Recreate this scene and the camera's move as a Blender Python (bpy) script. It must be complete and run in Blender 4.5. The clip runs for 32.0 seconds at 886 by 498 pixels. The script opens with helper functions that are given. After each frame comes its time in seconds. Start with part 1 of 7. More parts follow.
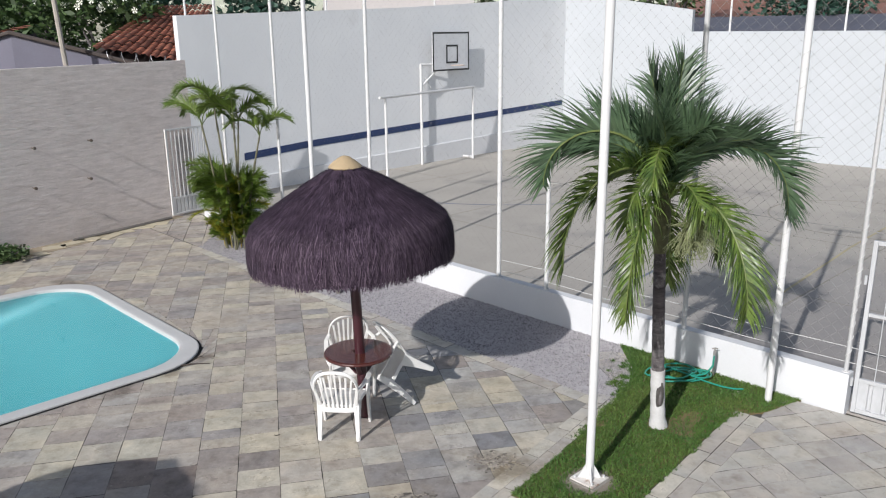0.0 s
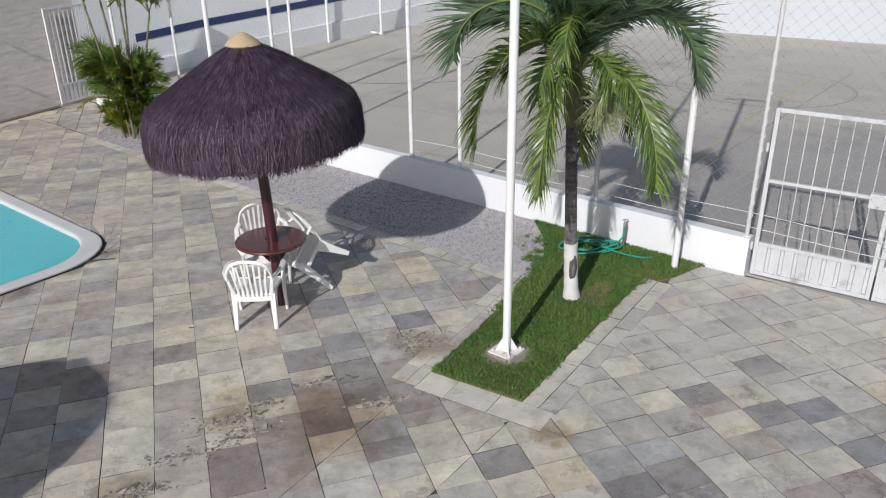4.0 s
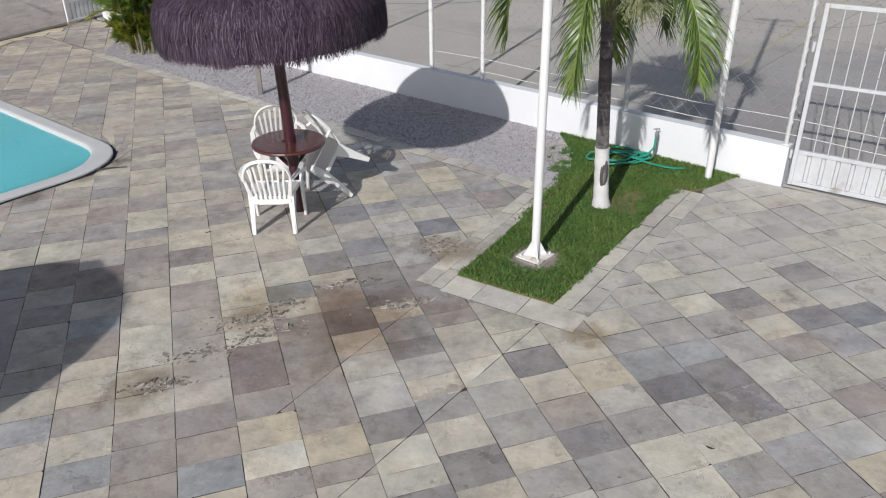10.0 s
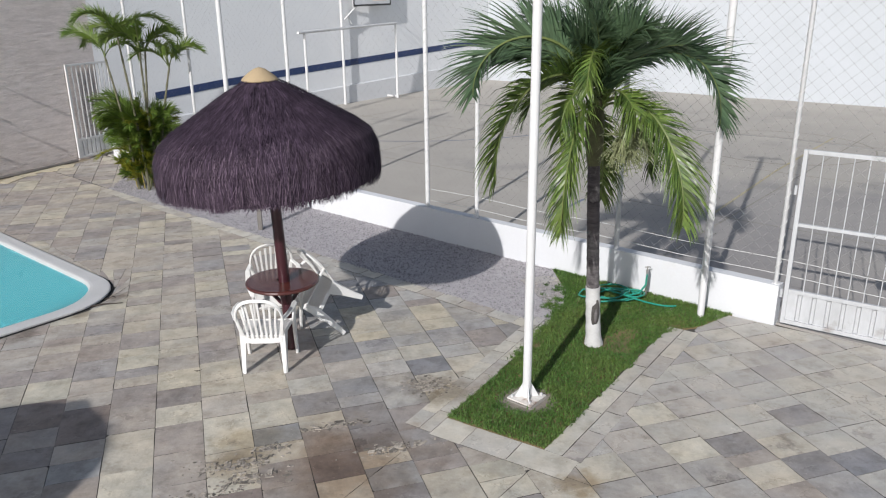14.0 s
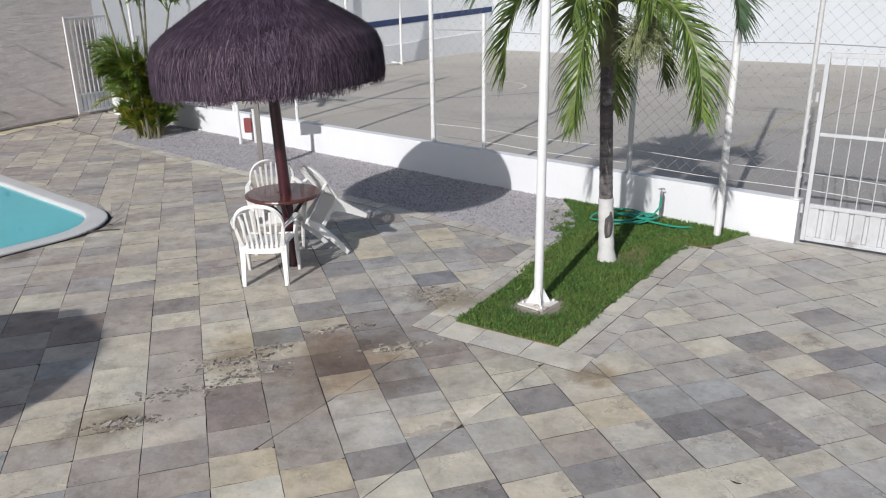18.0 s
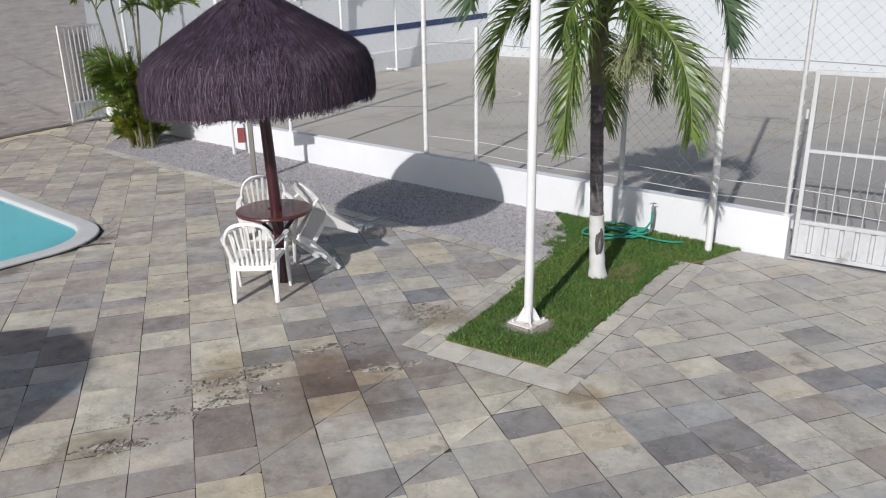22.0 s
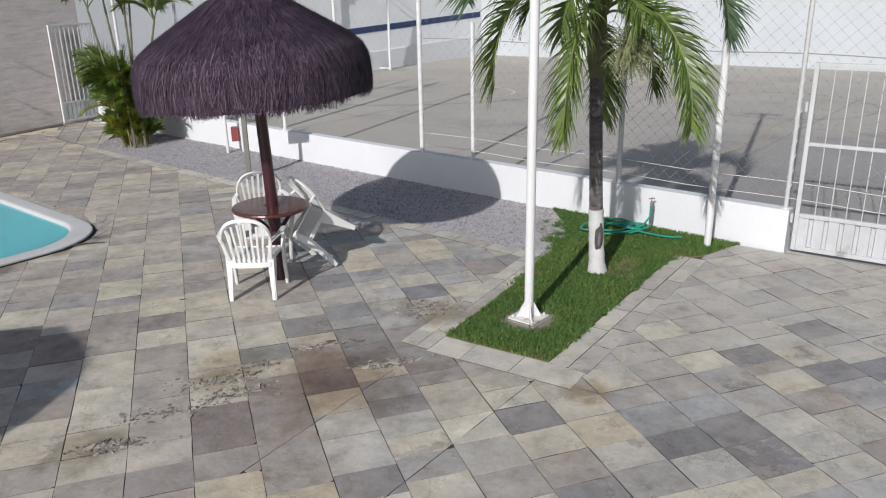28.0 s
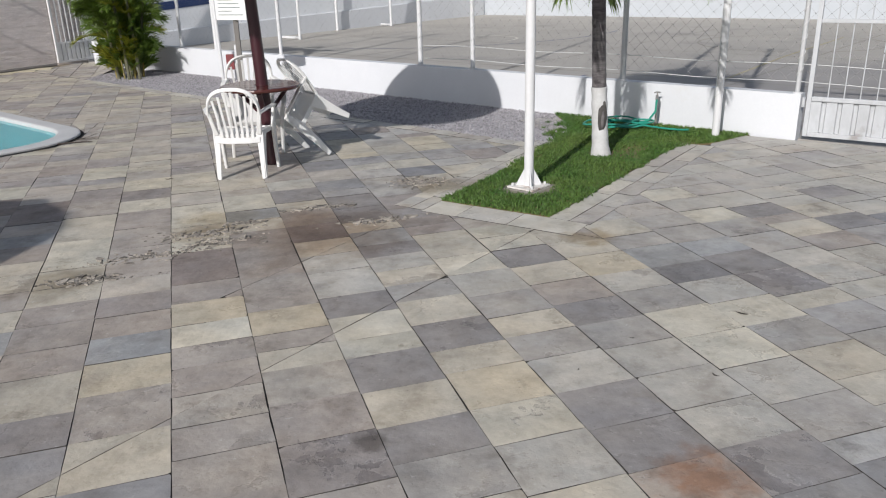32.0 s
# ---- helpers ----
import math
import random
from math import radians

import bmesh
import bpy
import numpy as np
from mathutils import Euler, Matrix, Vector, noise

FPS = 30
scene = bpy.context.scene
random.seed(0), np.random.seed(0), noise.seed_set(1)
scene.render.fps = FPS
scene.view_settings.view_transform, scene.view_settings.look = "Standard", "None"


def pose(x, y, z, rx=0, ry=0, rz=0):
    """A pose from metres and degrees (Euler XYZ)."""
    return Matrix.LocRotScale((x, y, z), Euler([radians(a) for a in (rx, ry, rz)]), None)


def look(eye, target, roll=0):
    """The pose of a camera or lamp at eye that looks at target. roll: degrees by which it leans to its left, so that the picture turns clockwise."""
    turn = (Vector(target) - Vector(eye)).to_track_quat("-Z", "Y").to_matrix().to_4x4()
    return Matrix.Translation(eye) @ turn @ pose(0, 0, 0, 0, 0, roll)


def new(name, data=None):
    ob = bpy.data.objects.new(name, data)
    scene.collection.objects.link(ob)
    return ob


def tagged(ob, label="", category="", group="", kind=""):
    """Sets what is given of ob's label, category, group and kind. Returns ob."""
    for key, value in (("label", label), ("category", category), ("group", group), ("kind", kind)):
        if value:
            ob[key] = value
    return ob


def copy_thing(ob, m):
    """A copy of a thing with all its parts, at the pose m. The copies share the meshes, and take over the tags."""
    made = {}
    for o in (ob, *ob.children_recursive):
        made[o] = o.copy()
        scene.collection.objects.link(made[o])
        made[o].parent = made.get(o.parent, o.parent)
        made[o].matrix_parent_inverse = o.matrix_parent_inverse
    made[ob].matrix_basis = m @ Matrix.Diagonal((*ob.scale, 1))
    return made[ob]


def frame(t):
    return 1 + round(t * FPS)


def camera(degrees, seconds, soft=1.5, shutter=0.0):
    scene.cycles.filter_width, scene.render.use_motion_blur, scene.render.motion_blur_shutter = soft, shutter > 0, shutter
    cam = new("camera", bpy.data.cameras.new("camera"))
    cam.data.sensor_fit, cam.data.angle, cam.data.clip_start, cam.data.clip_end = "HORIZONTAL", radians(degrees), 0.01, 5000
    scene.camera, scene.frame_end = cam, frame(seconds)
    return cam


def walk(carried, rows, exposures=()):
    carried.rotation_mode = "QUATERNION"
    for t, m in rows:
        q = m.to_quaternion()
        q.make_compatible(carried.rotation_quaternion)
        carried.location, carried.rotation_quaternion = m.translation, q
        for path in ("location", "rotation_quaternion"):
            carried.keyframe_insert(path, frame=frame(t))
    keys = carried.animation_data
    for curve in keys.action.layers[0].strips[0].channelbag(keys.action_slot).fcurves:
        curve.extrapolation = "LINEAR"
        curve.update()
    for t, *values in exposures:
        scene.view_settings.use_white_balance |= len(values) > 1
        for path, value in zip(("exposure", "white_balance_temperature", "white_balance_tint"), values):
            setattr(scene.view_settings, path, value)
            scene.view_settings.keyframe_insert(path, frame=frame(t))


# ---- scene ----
cam = camera(59.2, 32.0, 1.15)
PATH = [
    (0, (0.066, -0.45, 4.223), (0.006, 1.477, 3.69), -0.59),
    (0.5, (0.151, -0.41, 4.257), (0.168, 1.518, 3.726), -0.65),
    (1, (0.165, -0.366, 4.299), (0.233, 1.562, 3.769), -0.69),
    (1.5, (0.121, -0.428, 4.362), (0.218, 1.498, 3.832), -0.7),
    (2, (0.12, -0.435, 4.44), (0.246, 1.49, 3.911), -0.63),
    (2.5, (0.093, -0.389, 4.484), (0.239, 1.522, 3.91), -0.72),
    (3, (0.088, -0.372, 4.439), (0.24, 1.499, 3.751), -0.69),
    (3.5, (0.116, -0.337, 4.328), (0.261, 1.473, 3.489), -0.8),
    (5.5, (-0.024, -0.297, 3.675), (0.135, 1.603, 3.073), -0.6),
    (6, (-0.032, -0.262, 3.588), (0.127, 1.665, 3.074), -0.6),
    (6.5, (-0.032, -0.215, 3.548), (0.124, 1.721, 3.071), -0.6),
    (7, (-0.017, -0.201, 3.552), (0.133, 1.728, 3.048), -0.7),
    (7.5, (-0.007, -0.207, 3.578), (0.14, 1.703, 3.004), -0.7),
    (8, (-0.013, -0.211, 3.588), (0.128, 1.653, 2.876), -0.7),
    (8.5, (-0.03, -0.215, 3.608), (0.104, 1.61, 2.8), -0.8),
    (9, (-0.067, -0.202, 3.632), (0.064, 1.586, 2.744), -0.7),
    (9.5, (-0.079, -0.201, 3.639), (0.043, 1.567, 2.713), -0.7),
    (10, (-0.066, -0.185, 3.638), (0.052, 1.574, 2.693), -0.7),
    (10.5, (-0.05, -0.166, 3.628), (0.066, 1.596, 2.687), -0.8),
    (11, (-0.049, -0.156, 3.652), (0.068, 1.655, 2.811), -0.7),
    (11.5, (-0.058, -0.152, 3.676), (0.061, 1.705, 2.941), -0.7),
    (12, (-0.04, -0.139, 3.726), (0.077, 1.737, 3.042), -0.7),
    (12.5, (-0.019, -0.118, 3.753), (0.1, 1.766, 3.093), -0.6),
    (13, (0.004, -0.115, 3.775), (0.122, 1.77, 3.118), -0.6),
    (13.5, (0.017, -0.134, 3.801), (0.138, 1.751, 3.146), -0.6),
    (14, (0.057, -0.163, 3.781), (0.179, 1.724, 3.129), -0.6),
    (14.5, (0.091, -0.157, 3.57), (0.213, 1.728, 2.913), -0.7),
    (15, (0.06, -0.183, 3.38), (0.179, 1.701, 2.72), -0.8),
    (15.5, (0.033, -0.228, 3.227), (0.15, 1.656, 2.566), -0.8),
    (17.5, (0.057, -0.077, 2.905), (0.168, 1.805, 2.239), -0.9),
    (18, (0.024, -0.148, 2.874), (0.133, 1.735, 2.207), -1.0),
    (18.5, (0.022, -0.137, 2.88), (0.131, 1.746, 2.214), -1.0),
    (19, (-0.007, -0.062, 2.933), (0.102, 1.82, 2.266), -1.0),
    (19.5, (-0.025, -0.049, 2.948), (0.083, 1.834, 2.283), -1.0),
    (20, (0.008, -0.088, 2.959), (0.115, 1.795, 2.293), -1.0),
    (20.5, (0.001, -0.088, 2.965), (0.109, 1.795, 2.299), -0.9),
    (21, (-0.043, -0.114, 2.982), (0.067, 1.769, 2.317), -1.0),
    (21.5, (0.044, -0.143, 3.013), (0.156, 1.741, 2.349), -1.0),
    (22, (0.091, -0.104, 3.014), (0.208, 1.779, 2.352), -0.9),
    (22.5, (0.075, -0.066, 3.004), (0.194, 1.817, 2.341), -1.0),
    (23, (0.077, -0.127, 2.967), (0.198, 1.757, 2.305), -1.0),
    (23.5, (0.083, -0.168, 2.945), (0.208, 1.715, 2.282), -0.9),
    (24, (0.055, -0.186, 3.0), (0.181, 1.697, 2.337), -0.9),
    (24.5, (0.026, -0.187, 3.115), (0.156, 1.696, 2.455), -0.9),
    (25, (0.014, -0.188, 3.243), (0.146, 1.697, 2.587), -0.8),
    (25.5, (0.074, -0.134, 3.351), (0.207, 1.751, 2.696), -0.8),
    (27.5, (0.068, -0.073, 3.1), (0.205, 1.81, 2.44), -1.0),
    (28, (0.038, -0.049, 2.942), (0.173, 1.834, 2.282), -1.1),
    (28.5, (-0.046, -0.09, 2.771), (0.085, 1.792, 2.107), -1.2),
    (29, (-0.077, -0.149, 2.615), (0.052, 1.733, 1.95), -1.3),
    (29.5, (-0.039, -0.112, 2.382), (0.089, 1.768, 1.712), -1.3),
    (30, (0.019, -0.07, 2.12), (0.145, 1.808, 1.445), -1.4),
    (30.5, (0.039, -0.09, 2.005), (0.162, 1.788, 1.327), -1.4),
    (31, (0.044, -0.133, 2.029), (0.167, 1.744, 1.349), -1.4),
    (31.5, (0.058, -0.155, 1.949), (0.18, 1.723, 1.27), -1.4),
    (32, (0.087, -0.126, 1.825), (0.208, 1.75, 1.143), -1.5),
]
walk(cam, [(t, look(eye, target, roll)) for t, eye, target, roll in PATH], ((0, 0.05), (2, 0.0), (14, 0.02), (22, -0.02), (25, -0.07), (30, -0.08), (32, -0.09)))

# ---- sun, sky ----
SUN_AZ, SUN_EL = 60.8, 30.2           # heading of the shadows from +x, height of the sun
world = bpy.data.worlds.new("sky")
world.use_nodes = True
scene.world = world
wn = world.node_tree.nodes
sky = wn.new("ShaderNodeTexSky")
sky.sky_type, sky.sun_disc = "NISHITA", False
sky.sun_elevation, sky.sun_rotation = radians(SUN_EL), radians(270 - SUN_AZ)
haze = wn.new("ShaderNodeHueSaturation")              # a hazy, pale sky
haze.inputs["Saturation"].default_value = 0.72
world.node_tree.links.new(sky.outputs[0], haze.inputs["Color"])
world.node_tree.links.new(haze.outputs[0], wn["Background"].inputs[0])
wn["Background"].inputs[1].default_value = 0.114
sun = new("sun", bpy.data.lights.new("sun", "SUN"))
sun.data.energy, sun.data.angle, sun.data.color = 4.42, radians(0.55), (1.0, 0.98, 0.97)
ray = Vector((math.cos(radians(SUN_EL)) * math.cos(radians(SUN_AZ)), math.cos(radians(SUN_EL)) * math.sin(radians(SUN_AZ)), -math.sin(radians(SUN_EL))))
sun.matrix_world = Matrix.Translation((-20, -35, 30)) @ ray.to_track_quat("-Z", "Y").to_matrix().to_4x4()


# ---- materials ----
def mat(name, base, other=None, rough=0.7, scale=6.0, fine=60.0, amount=0.5, bump=0.15, metal=0.0, pieces="", spread=0.0, stain=None, stain_scale=1.3, stain_at=0.6, stretch=None, translucent=0.0, spec=0.5, bump_dist=0.01, world_space=False, patches=(), grime=0.0, cleft=False):
    """A procedural surface: two colours mixed by coarse and fine noise, fine relief, optional stains and variation by piece."""
    m = bpy.data.materials.new(name)
    m.use_nodes = True
    t = m.node_tree
    n, l = t.nodes, t.links
    bsdf = n["Principled BSDF"]
    bsdf.inputs["Metallic"].default_value = metal
    bsdf.inputs["Specular IOR Level"].default_value = spec
    other = other or tuple(c * 0.75 for c in base)
    tc = n.new("ShaderNodeTexCoord")
    mp = n.new("ShaderNodeMapping")
    where = n.new("ShaderNodeNewGeometry").outputs["Position"] if world_space else tc.outputs["Object"]
    here = n.new("ShaderNodeMapping")
    l.new(where, here.inputs[0])
    if pieces:
        rnd = n.new("ShaderNodeObjectInfo").outputs["Random"] if pieces == "object" else n.new("ShaderNodeNewGeometry").outputs["Random Per Island"]
    if cleft:
        # each stone is cut from another place of the rock
        sh = n.new("ShaderNodeVectorMath")
        sh.operation = "MULTIPLY_ADD"
        l.new(rnd, sh.inputs[0])
        sh.inputs[1].default_value = (61.0, 37.0, 13.0)
        l.new(where, sh.inputs[2])
        l.new(sh.outputs[0], mp.inputs[0])
    else:
        l.new(where, mp.inputs[0])
    if stretch:
        mp.inputs["Scale"].default_value = stretch
    def noise_at(s, detail=6.0, src=None):
        k = n.new("ShaderNodeTexNoise")
        k.inputs["Scale"].default_value, k.inputs["Detail"].default_value, k.inputs["Roughness"].default_value = s, detail, 0.62
        l.new((src or mp).outputs[0], k.inputs["Vector"])
        return k.outputs[0]
    coarse, small = noise_at(scale), noise_at(fine, 4.0)
    mixf = n.new("ShaderNodeMath")
    mixf.operation = "MULTIPLY_ADD"
    l.new(small, mixf.inputs[0])
    mixf.inputs[1].default_value = 0.3 if cleft else 0.5
    off = 0.10 if cleft else 0.0
    l.new(coarse, mixf.inputs[2])
    ramp = n.new("ShaderNodeMapRange")
    wide = 0.24 if cleft else 0.3
    ramp.inputs["From Min"].default_value, ramp.inputs["From Max"].default_value = 0.75 - off - wide, 0.75 - off + wide
    l.new(mixf.outputs[0], ramp.inputs["Value"])
    mulm = n.new("ShaderNodeMath")
    mulm.operation = "MULTIPLY"
    l.new(ramp.outputs[0], mulm.inputs[0])
    mulm.inputs[1].default_value = amount * 2 if amount < 0.5 else 1.0
    mix = n.new("ShaderNodeMix")
    mix.data_type = "RGBA"
    mix.inputs["A"].default_value, mix.inputs["B"].default_value = (*base, 1), (*other, 1)
    l.new(mulm.outputs[0], mix.inputs["Factor"])
    col = mix.outputs["Result"]
    if pieces:
        if isinstance(spread, (list, tuple)):
            cr = n.new("ShaderNodeValToRGB")
            cr.color_ramp.interpolation = "CONSTANT"
            cr.color_ramp.elements.remove(cr.color_ramp.elements[1])
            cr.color_ramp.elements[0].color = (*spread[0], 1)
            for i, c in enumerate(spread[1:], 1):
                cr.color_ramp.elements.new(i / len(spread)).color = (*c, 1)
            l.new(rnd, cr.inputs[0])
            mm = n.new("ShaderNodeMix")
            mm.data_type, mm.blend_type = "RGBA", "MULTIPLY"
            mm.inputs["Factor"].default_value = 1.0
            l.new(col, mm.inputs["A"])
            l.new(cr.outputs[0], mm.inputs["B"])
            col = mm.outputs["Result"]
        else:
            hs = n.new("ShaderNodeHueSaturation")
            mr = n.new("ShaderNodeMapRange")
            mr.inputs["To Min"].default_value, mr.inputs["To Max"].default_value = 1 - spread, 1 + spread
            l.new(rnd, mr.inputs["Value"])
            l.new(mr.outputs[0], hs.inputs["Value"])
            l.new(col, hs.inputs["Color"])
            col = hs.outputs[0]
    flake = None
    if cleft:
        # split layers: a lower, darker leaf of the stone with a pale broken edge
        r2 = n.new("ShaderNodeMath")
        r2.operation = "MULTIPLY"
        l.new(rnd, r2.inputs[0])
        r2.inputs[1].default_value = 17.13
        r3 = n.new("ShaderNodeMath")
        r3.operation = "FRACT"
        l.new(r2.outputs[0], r3.inputs[0])
        thr = n.new("ShaderNodeMapRange")
        thr.inputs["To Min"].default_value, thr.inputs["To Max"].default_value = 0.56, 0.98
        l.new(r3.outputs[0], thr.inputs["Value"])
        df = n.new("ShaderNodeMath")
        df.operation = "SUBTRACT"
        l.new(noise_at(3.6, 12.0), df.inputs[0])
        l.new(thr.outputs[0], df.inputs[1])
        fl = n.new("ShaderNodeMapRange")
        fl.inputs["From Min"].default_value, fl.inputs["From Max"].default_value = 0.0, 0.02
        l.new(df.outputs[0], fl.inputs["Value"])
        flake = fl.outputs[0]
        fs = n.new("ShaderNodeMath")
        fs.operation = "MULTIPLY"
        l.new(flake, fs.inputs[0])
        fs.inputs[1].default_value = 0.8
        fm = n.new("ShaderNodeMix")
        fm.data_type, fm.blend_type = "RGBA", "MULTIPLY"
        l.new(fs.outputs[0], fm.inputs["Factor"])
        l.new(col, fm.inputs["A"])
        fm.inputs["B"].default_value = (0.72, 0.71, 0.73, 1)
        ab_ = n.new("ShaderNodeMath")
        ab_.operation = "ABSOLUTE"
        l.new(df.outputs[0], ab_.inputs[0])
        er = n.new("ShaderNodeMapRange")
        er.inputs["From Min"].default_value, er.inputs["From Max"].default_value = 0.0, 0.008
        er.inputs["To Min"].default_value, er.inputs["To Max"].default_value = 1.0, 0.0
        l.new(ab_.outputs[0], er.inputs["Value"])
        eg = n.new("ShaderNodeMath")
        eg.operation = "MULTIPLY"
        l.new(er.outputs[0], eg.inputs[0])
        gate_ = n.new("ShaderNodeMapRange")
        gate_.inputs["From Min"].default_value, gate_.inputs["From Max"].default_value, gate_.inputs["To Max"].default_value = 0.50, 0.62, 0.4
        l.new(noise_at(7.0, 3.0), gate_.inputs["Value"])
        l.new(gate_.outputs[0], eg.inputs[1])
        em = n.new("ShaderNodeMix")
        em.data_type = "RGBA"
        l.new(eg.outputs[0], em.inputs["Factor"])
        l.new(fm.outputs["Result"], em.inputs["A"])
        em.inputs["B"].default_value = (0.52, 0.50, 0.47, 1)
        col = em.outputs["Result"]
        # the colour drifts within a stone, with soft smudges and thin curved ridges
        for source_, lo_, hi_, most_, tint_ in ((noise_at(2.4, 3.0), 0.40, 0.62, 1.0, (1.01, 0.99, 0.955, 1)), (noise_at(1.7, 4.0), 0.42, 0.64, 1.0, (0.90, 0.93, 0.97, 1)), (noise_at(5.5, 7.0), 0.52, 0.70, 0.75, (0.70, 0.68, 0.66, 1))):
            dr = n.new("ShaderNodeMapRange")
            dr.inputs["From Min"].default_value, dr.inputs["From Max"].default_value, dr.inputs["To Max"].default_value = lo_, hi_, most_
            l.new(source_, dr.inputs["Value"])
            dm = n.new("ShaderNodeMix")
            dm.data_type, dm.blend_type = "RGBA", "MULTIPLY"
            l.new(dr.outputs[0], dm.inputs["Factor"])
            l.new(col, dm.inputs["A"])
            dm.inputs["B"].default_value = tint_
            col = dm.outputs["Result"]
        for level_, tint_ in ((0.47, (1.28, 1.27, 1.25, 1)), (0.455, (0.62, 0.60, 0.58, 1))):
            ra = n.new("ShaderNodeMath")
            ra.operation = "SUBTRACT"
            l.new(noise_at(2.0, 7.0), ra.inputs[0])
            ra.inputs[1].default_value = level_
            rb = n.new("ShaderNodeMath")
            rb.operation = "ABSOLUTE"
            l.new(ra.outputs[0], rb.inputs[0])
            rg = n.new("ShaderNodeMapRange")
            rg.inputs["From Min"].default_value, rg.inputs["From Max"].default_value = 0.0, 0.010
            rg.inputs["To Min"].default_value, rg.inputs["To Max"].default_value = 0.75, 0.0
            l.new(rb.outputs[0], rg.inputs["Value"])
            rk = n.new("ShaderNodeMapRange")
            rk.inputs["From Min"].default_value, rk.inputs["From Max"].default_value = 0.46, 0.60
            l.new(noise_at(3.3, 3.0), rk.inputs["Value"])
            rq = n.new("ShaderNodeMath")
            rq.operation = "MULTIPLY"
            l.new(rg.outputs[0], rq.inputs[0])
            l.new(rk.outputs[0], rq.inputs[1])
            rm = n.new("ShaderNodeMix")
            rm.data_type, rm.blend_type = "RGBA", "MULTIPLY"
            l.new(rq.outputs[0], rm.inputs["Factor"])
            l.new(col, rm.inputs["A"])
            rm.inputs["B"].default_value = tint_
            col = rm.outputs["Result"]
        # pits and pale scratches
        for size_, lo_, hi_, most_, tint_, mode_ in ((38.0, 0.64, 0.70, 0.5, (0.42, 0.40, 0.38, 1), "MULTIPLY"), (24.0, 0.65, 0.70, 0.30, (0.56, 0.54, 0.51, 1), "MIX")):
            pn = n.new("ShaderNodeMapRange")
            pn.inputs["From Min"].default_value, pn.inputs["From Max"].default_value, pn.inputs["To Max"].default_value = lo_, hi_, most_
            l.new(noise_at(size_, 5.0), pn.inputs["Value"])
            pmx = n.new("ShaderNodeMix")
            pmx.data_type, pmx.blend_type = "RGBA", mode_
            l.new(pn.outputs[0], pmx.inputs["Factor"])
            l.new(col, pmx.inputs["A"])
            pmx.inputs["B"].default_value = tint_
            col = pmx.outputs["Result"]
        # black broken veins where the stone has split
        va = n.new("ShaderNodeMath")
        va.operation = "SUBTRACT"
        l.new(noise_at(3.0, 14.0, here), va.inputs[0])
        va.inputs[1].default_value = 0.5
        vb = n.new("ShaderNodeMath")
        vb.operation = "ABSOLUTE"
        l.new(va.outputs[0], vb.inputs[0])
        vr = n.new("ShaderNodeMapRange")
        vr.inputs["From Min"].default_value, vr.inputs["From Max"].default_value = 0.003, 0.011
        vr.inputs["To Min"].default_value, vr.inputs["To Max"].default_value = 0.65, 0.0
        l.new(vb.outputs[0], vr.inputs["Value"])
        vg = n.new("ShaderNodeMapRange")
        vg.inputs["From Min"].default_value, vg.inputs["From Max"].default_value = 0.575, 0.66
        l.new(noise_at(0.75, 7.0, here), vg.inputs["Value"])
        vm = n.new("ShaderNodeMath")
        vm.operation = "MULTIPLY"
        l.new(vr.outputs[0], vm.inputs[0])
        l.new(vg.outputs[0], vm.inputs[1])
        vx = n.new("ShaderNodeMix")
        vx.data_type, vx.blend_type = "RGBA", "MULTIPLY"
        l.new(vm.outputs[0], vx.inputs["Factor"])
        l.new(col, vx.inputs["A"])
        vx.inputs["B"].default_value = (0.22, 0.20, 0.18, 1)
        col = vx.outputs["Result"]
    if stain:
        sn = noise_at(stain_scale, 8.0, here)
        sr = n.new("ShaderNodeMapRange")
        sr.inputs["From Min"].default_value, sr.inputs["From Max"].default_value = stain_at, stain_at + 0.14
        l.new(sn, sr.inputs["Value"])
        sm = n.new("ShaderNodeMix")
        sm.data_type = "RGBA"
        l.new(sr.outputs[0], sm.inputs["Factor"])
        l.new(col, sm.inputs["A"])
        sm.inputs["B"].default_value = (*stain, 1)
        col = sm.outputs["Result"]
    if grime:
        # black lichen and dirt in small ragged blots
        gr = n.new("ShaderNodeMapRange")
        gr.inputs["From Min"].default_value, gr.inputs["From Max"].default_value = 0.645, 0.80
        gr.inputs["To Max"].default_value = grime
        gn = noise_at(2.3, 12.0, here)
        gm2 = n.new("ShaderNodeMath")
        gm2.operation = "MULTIPLY_ADD"
        l.new(noise_at(9.0, 8.0, here), gm2.inputs[0])
        gm2.inputs[1].default_value = 0.55
        gs = n.new("ShaderNodeMath")
        gs.operation = "MULTIPLY"
        l.new(gn, gs.inputs[0])
        gs.inputs[1].default_value = 0.62
        l.new(gs.outputs[0], gm2.inputs[2])
        l.new(gm2.outputs[0], gr.inputs["Value"])
        gx_ = n.new("ShaderNodeMix")
        gx_.data_type, gx_.blend_type = "RGBA", "MULTIPLY"
        l.new(gr.outputs[0], gx_.inputs["Factor"])
        l.new(col, gx_.inputs["A"])
        gx_.inputs["B"].default_value = (0.40, 0.36, 0.31, 1)
        col = gx_.outputs["Result"]
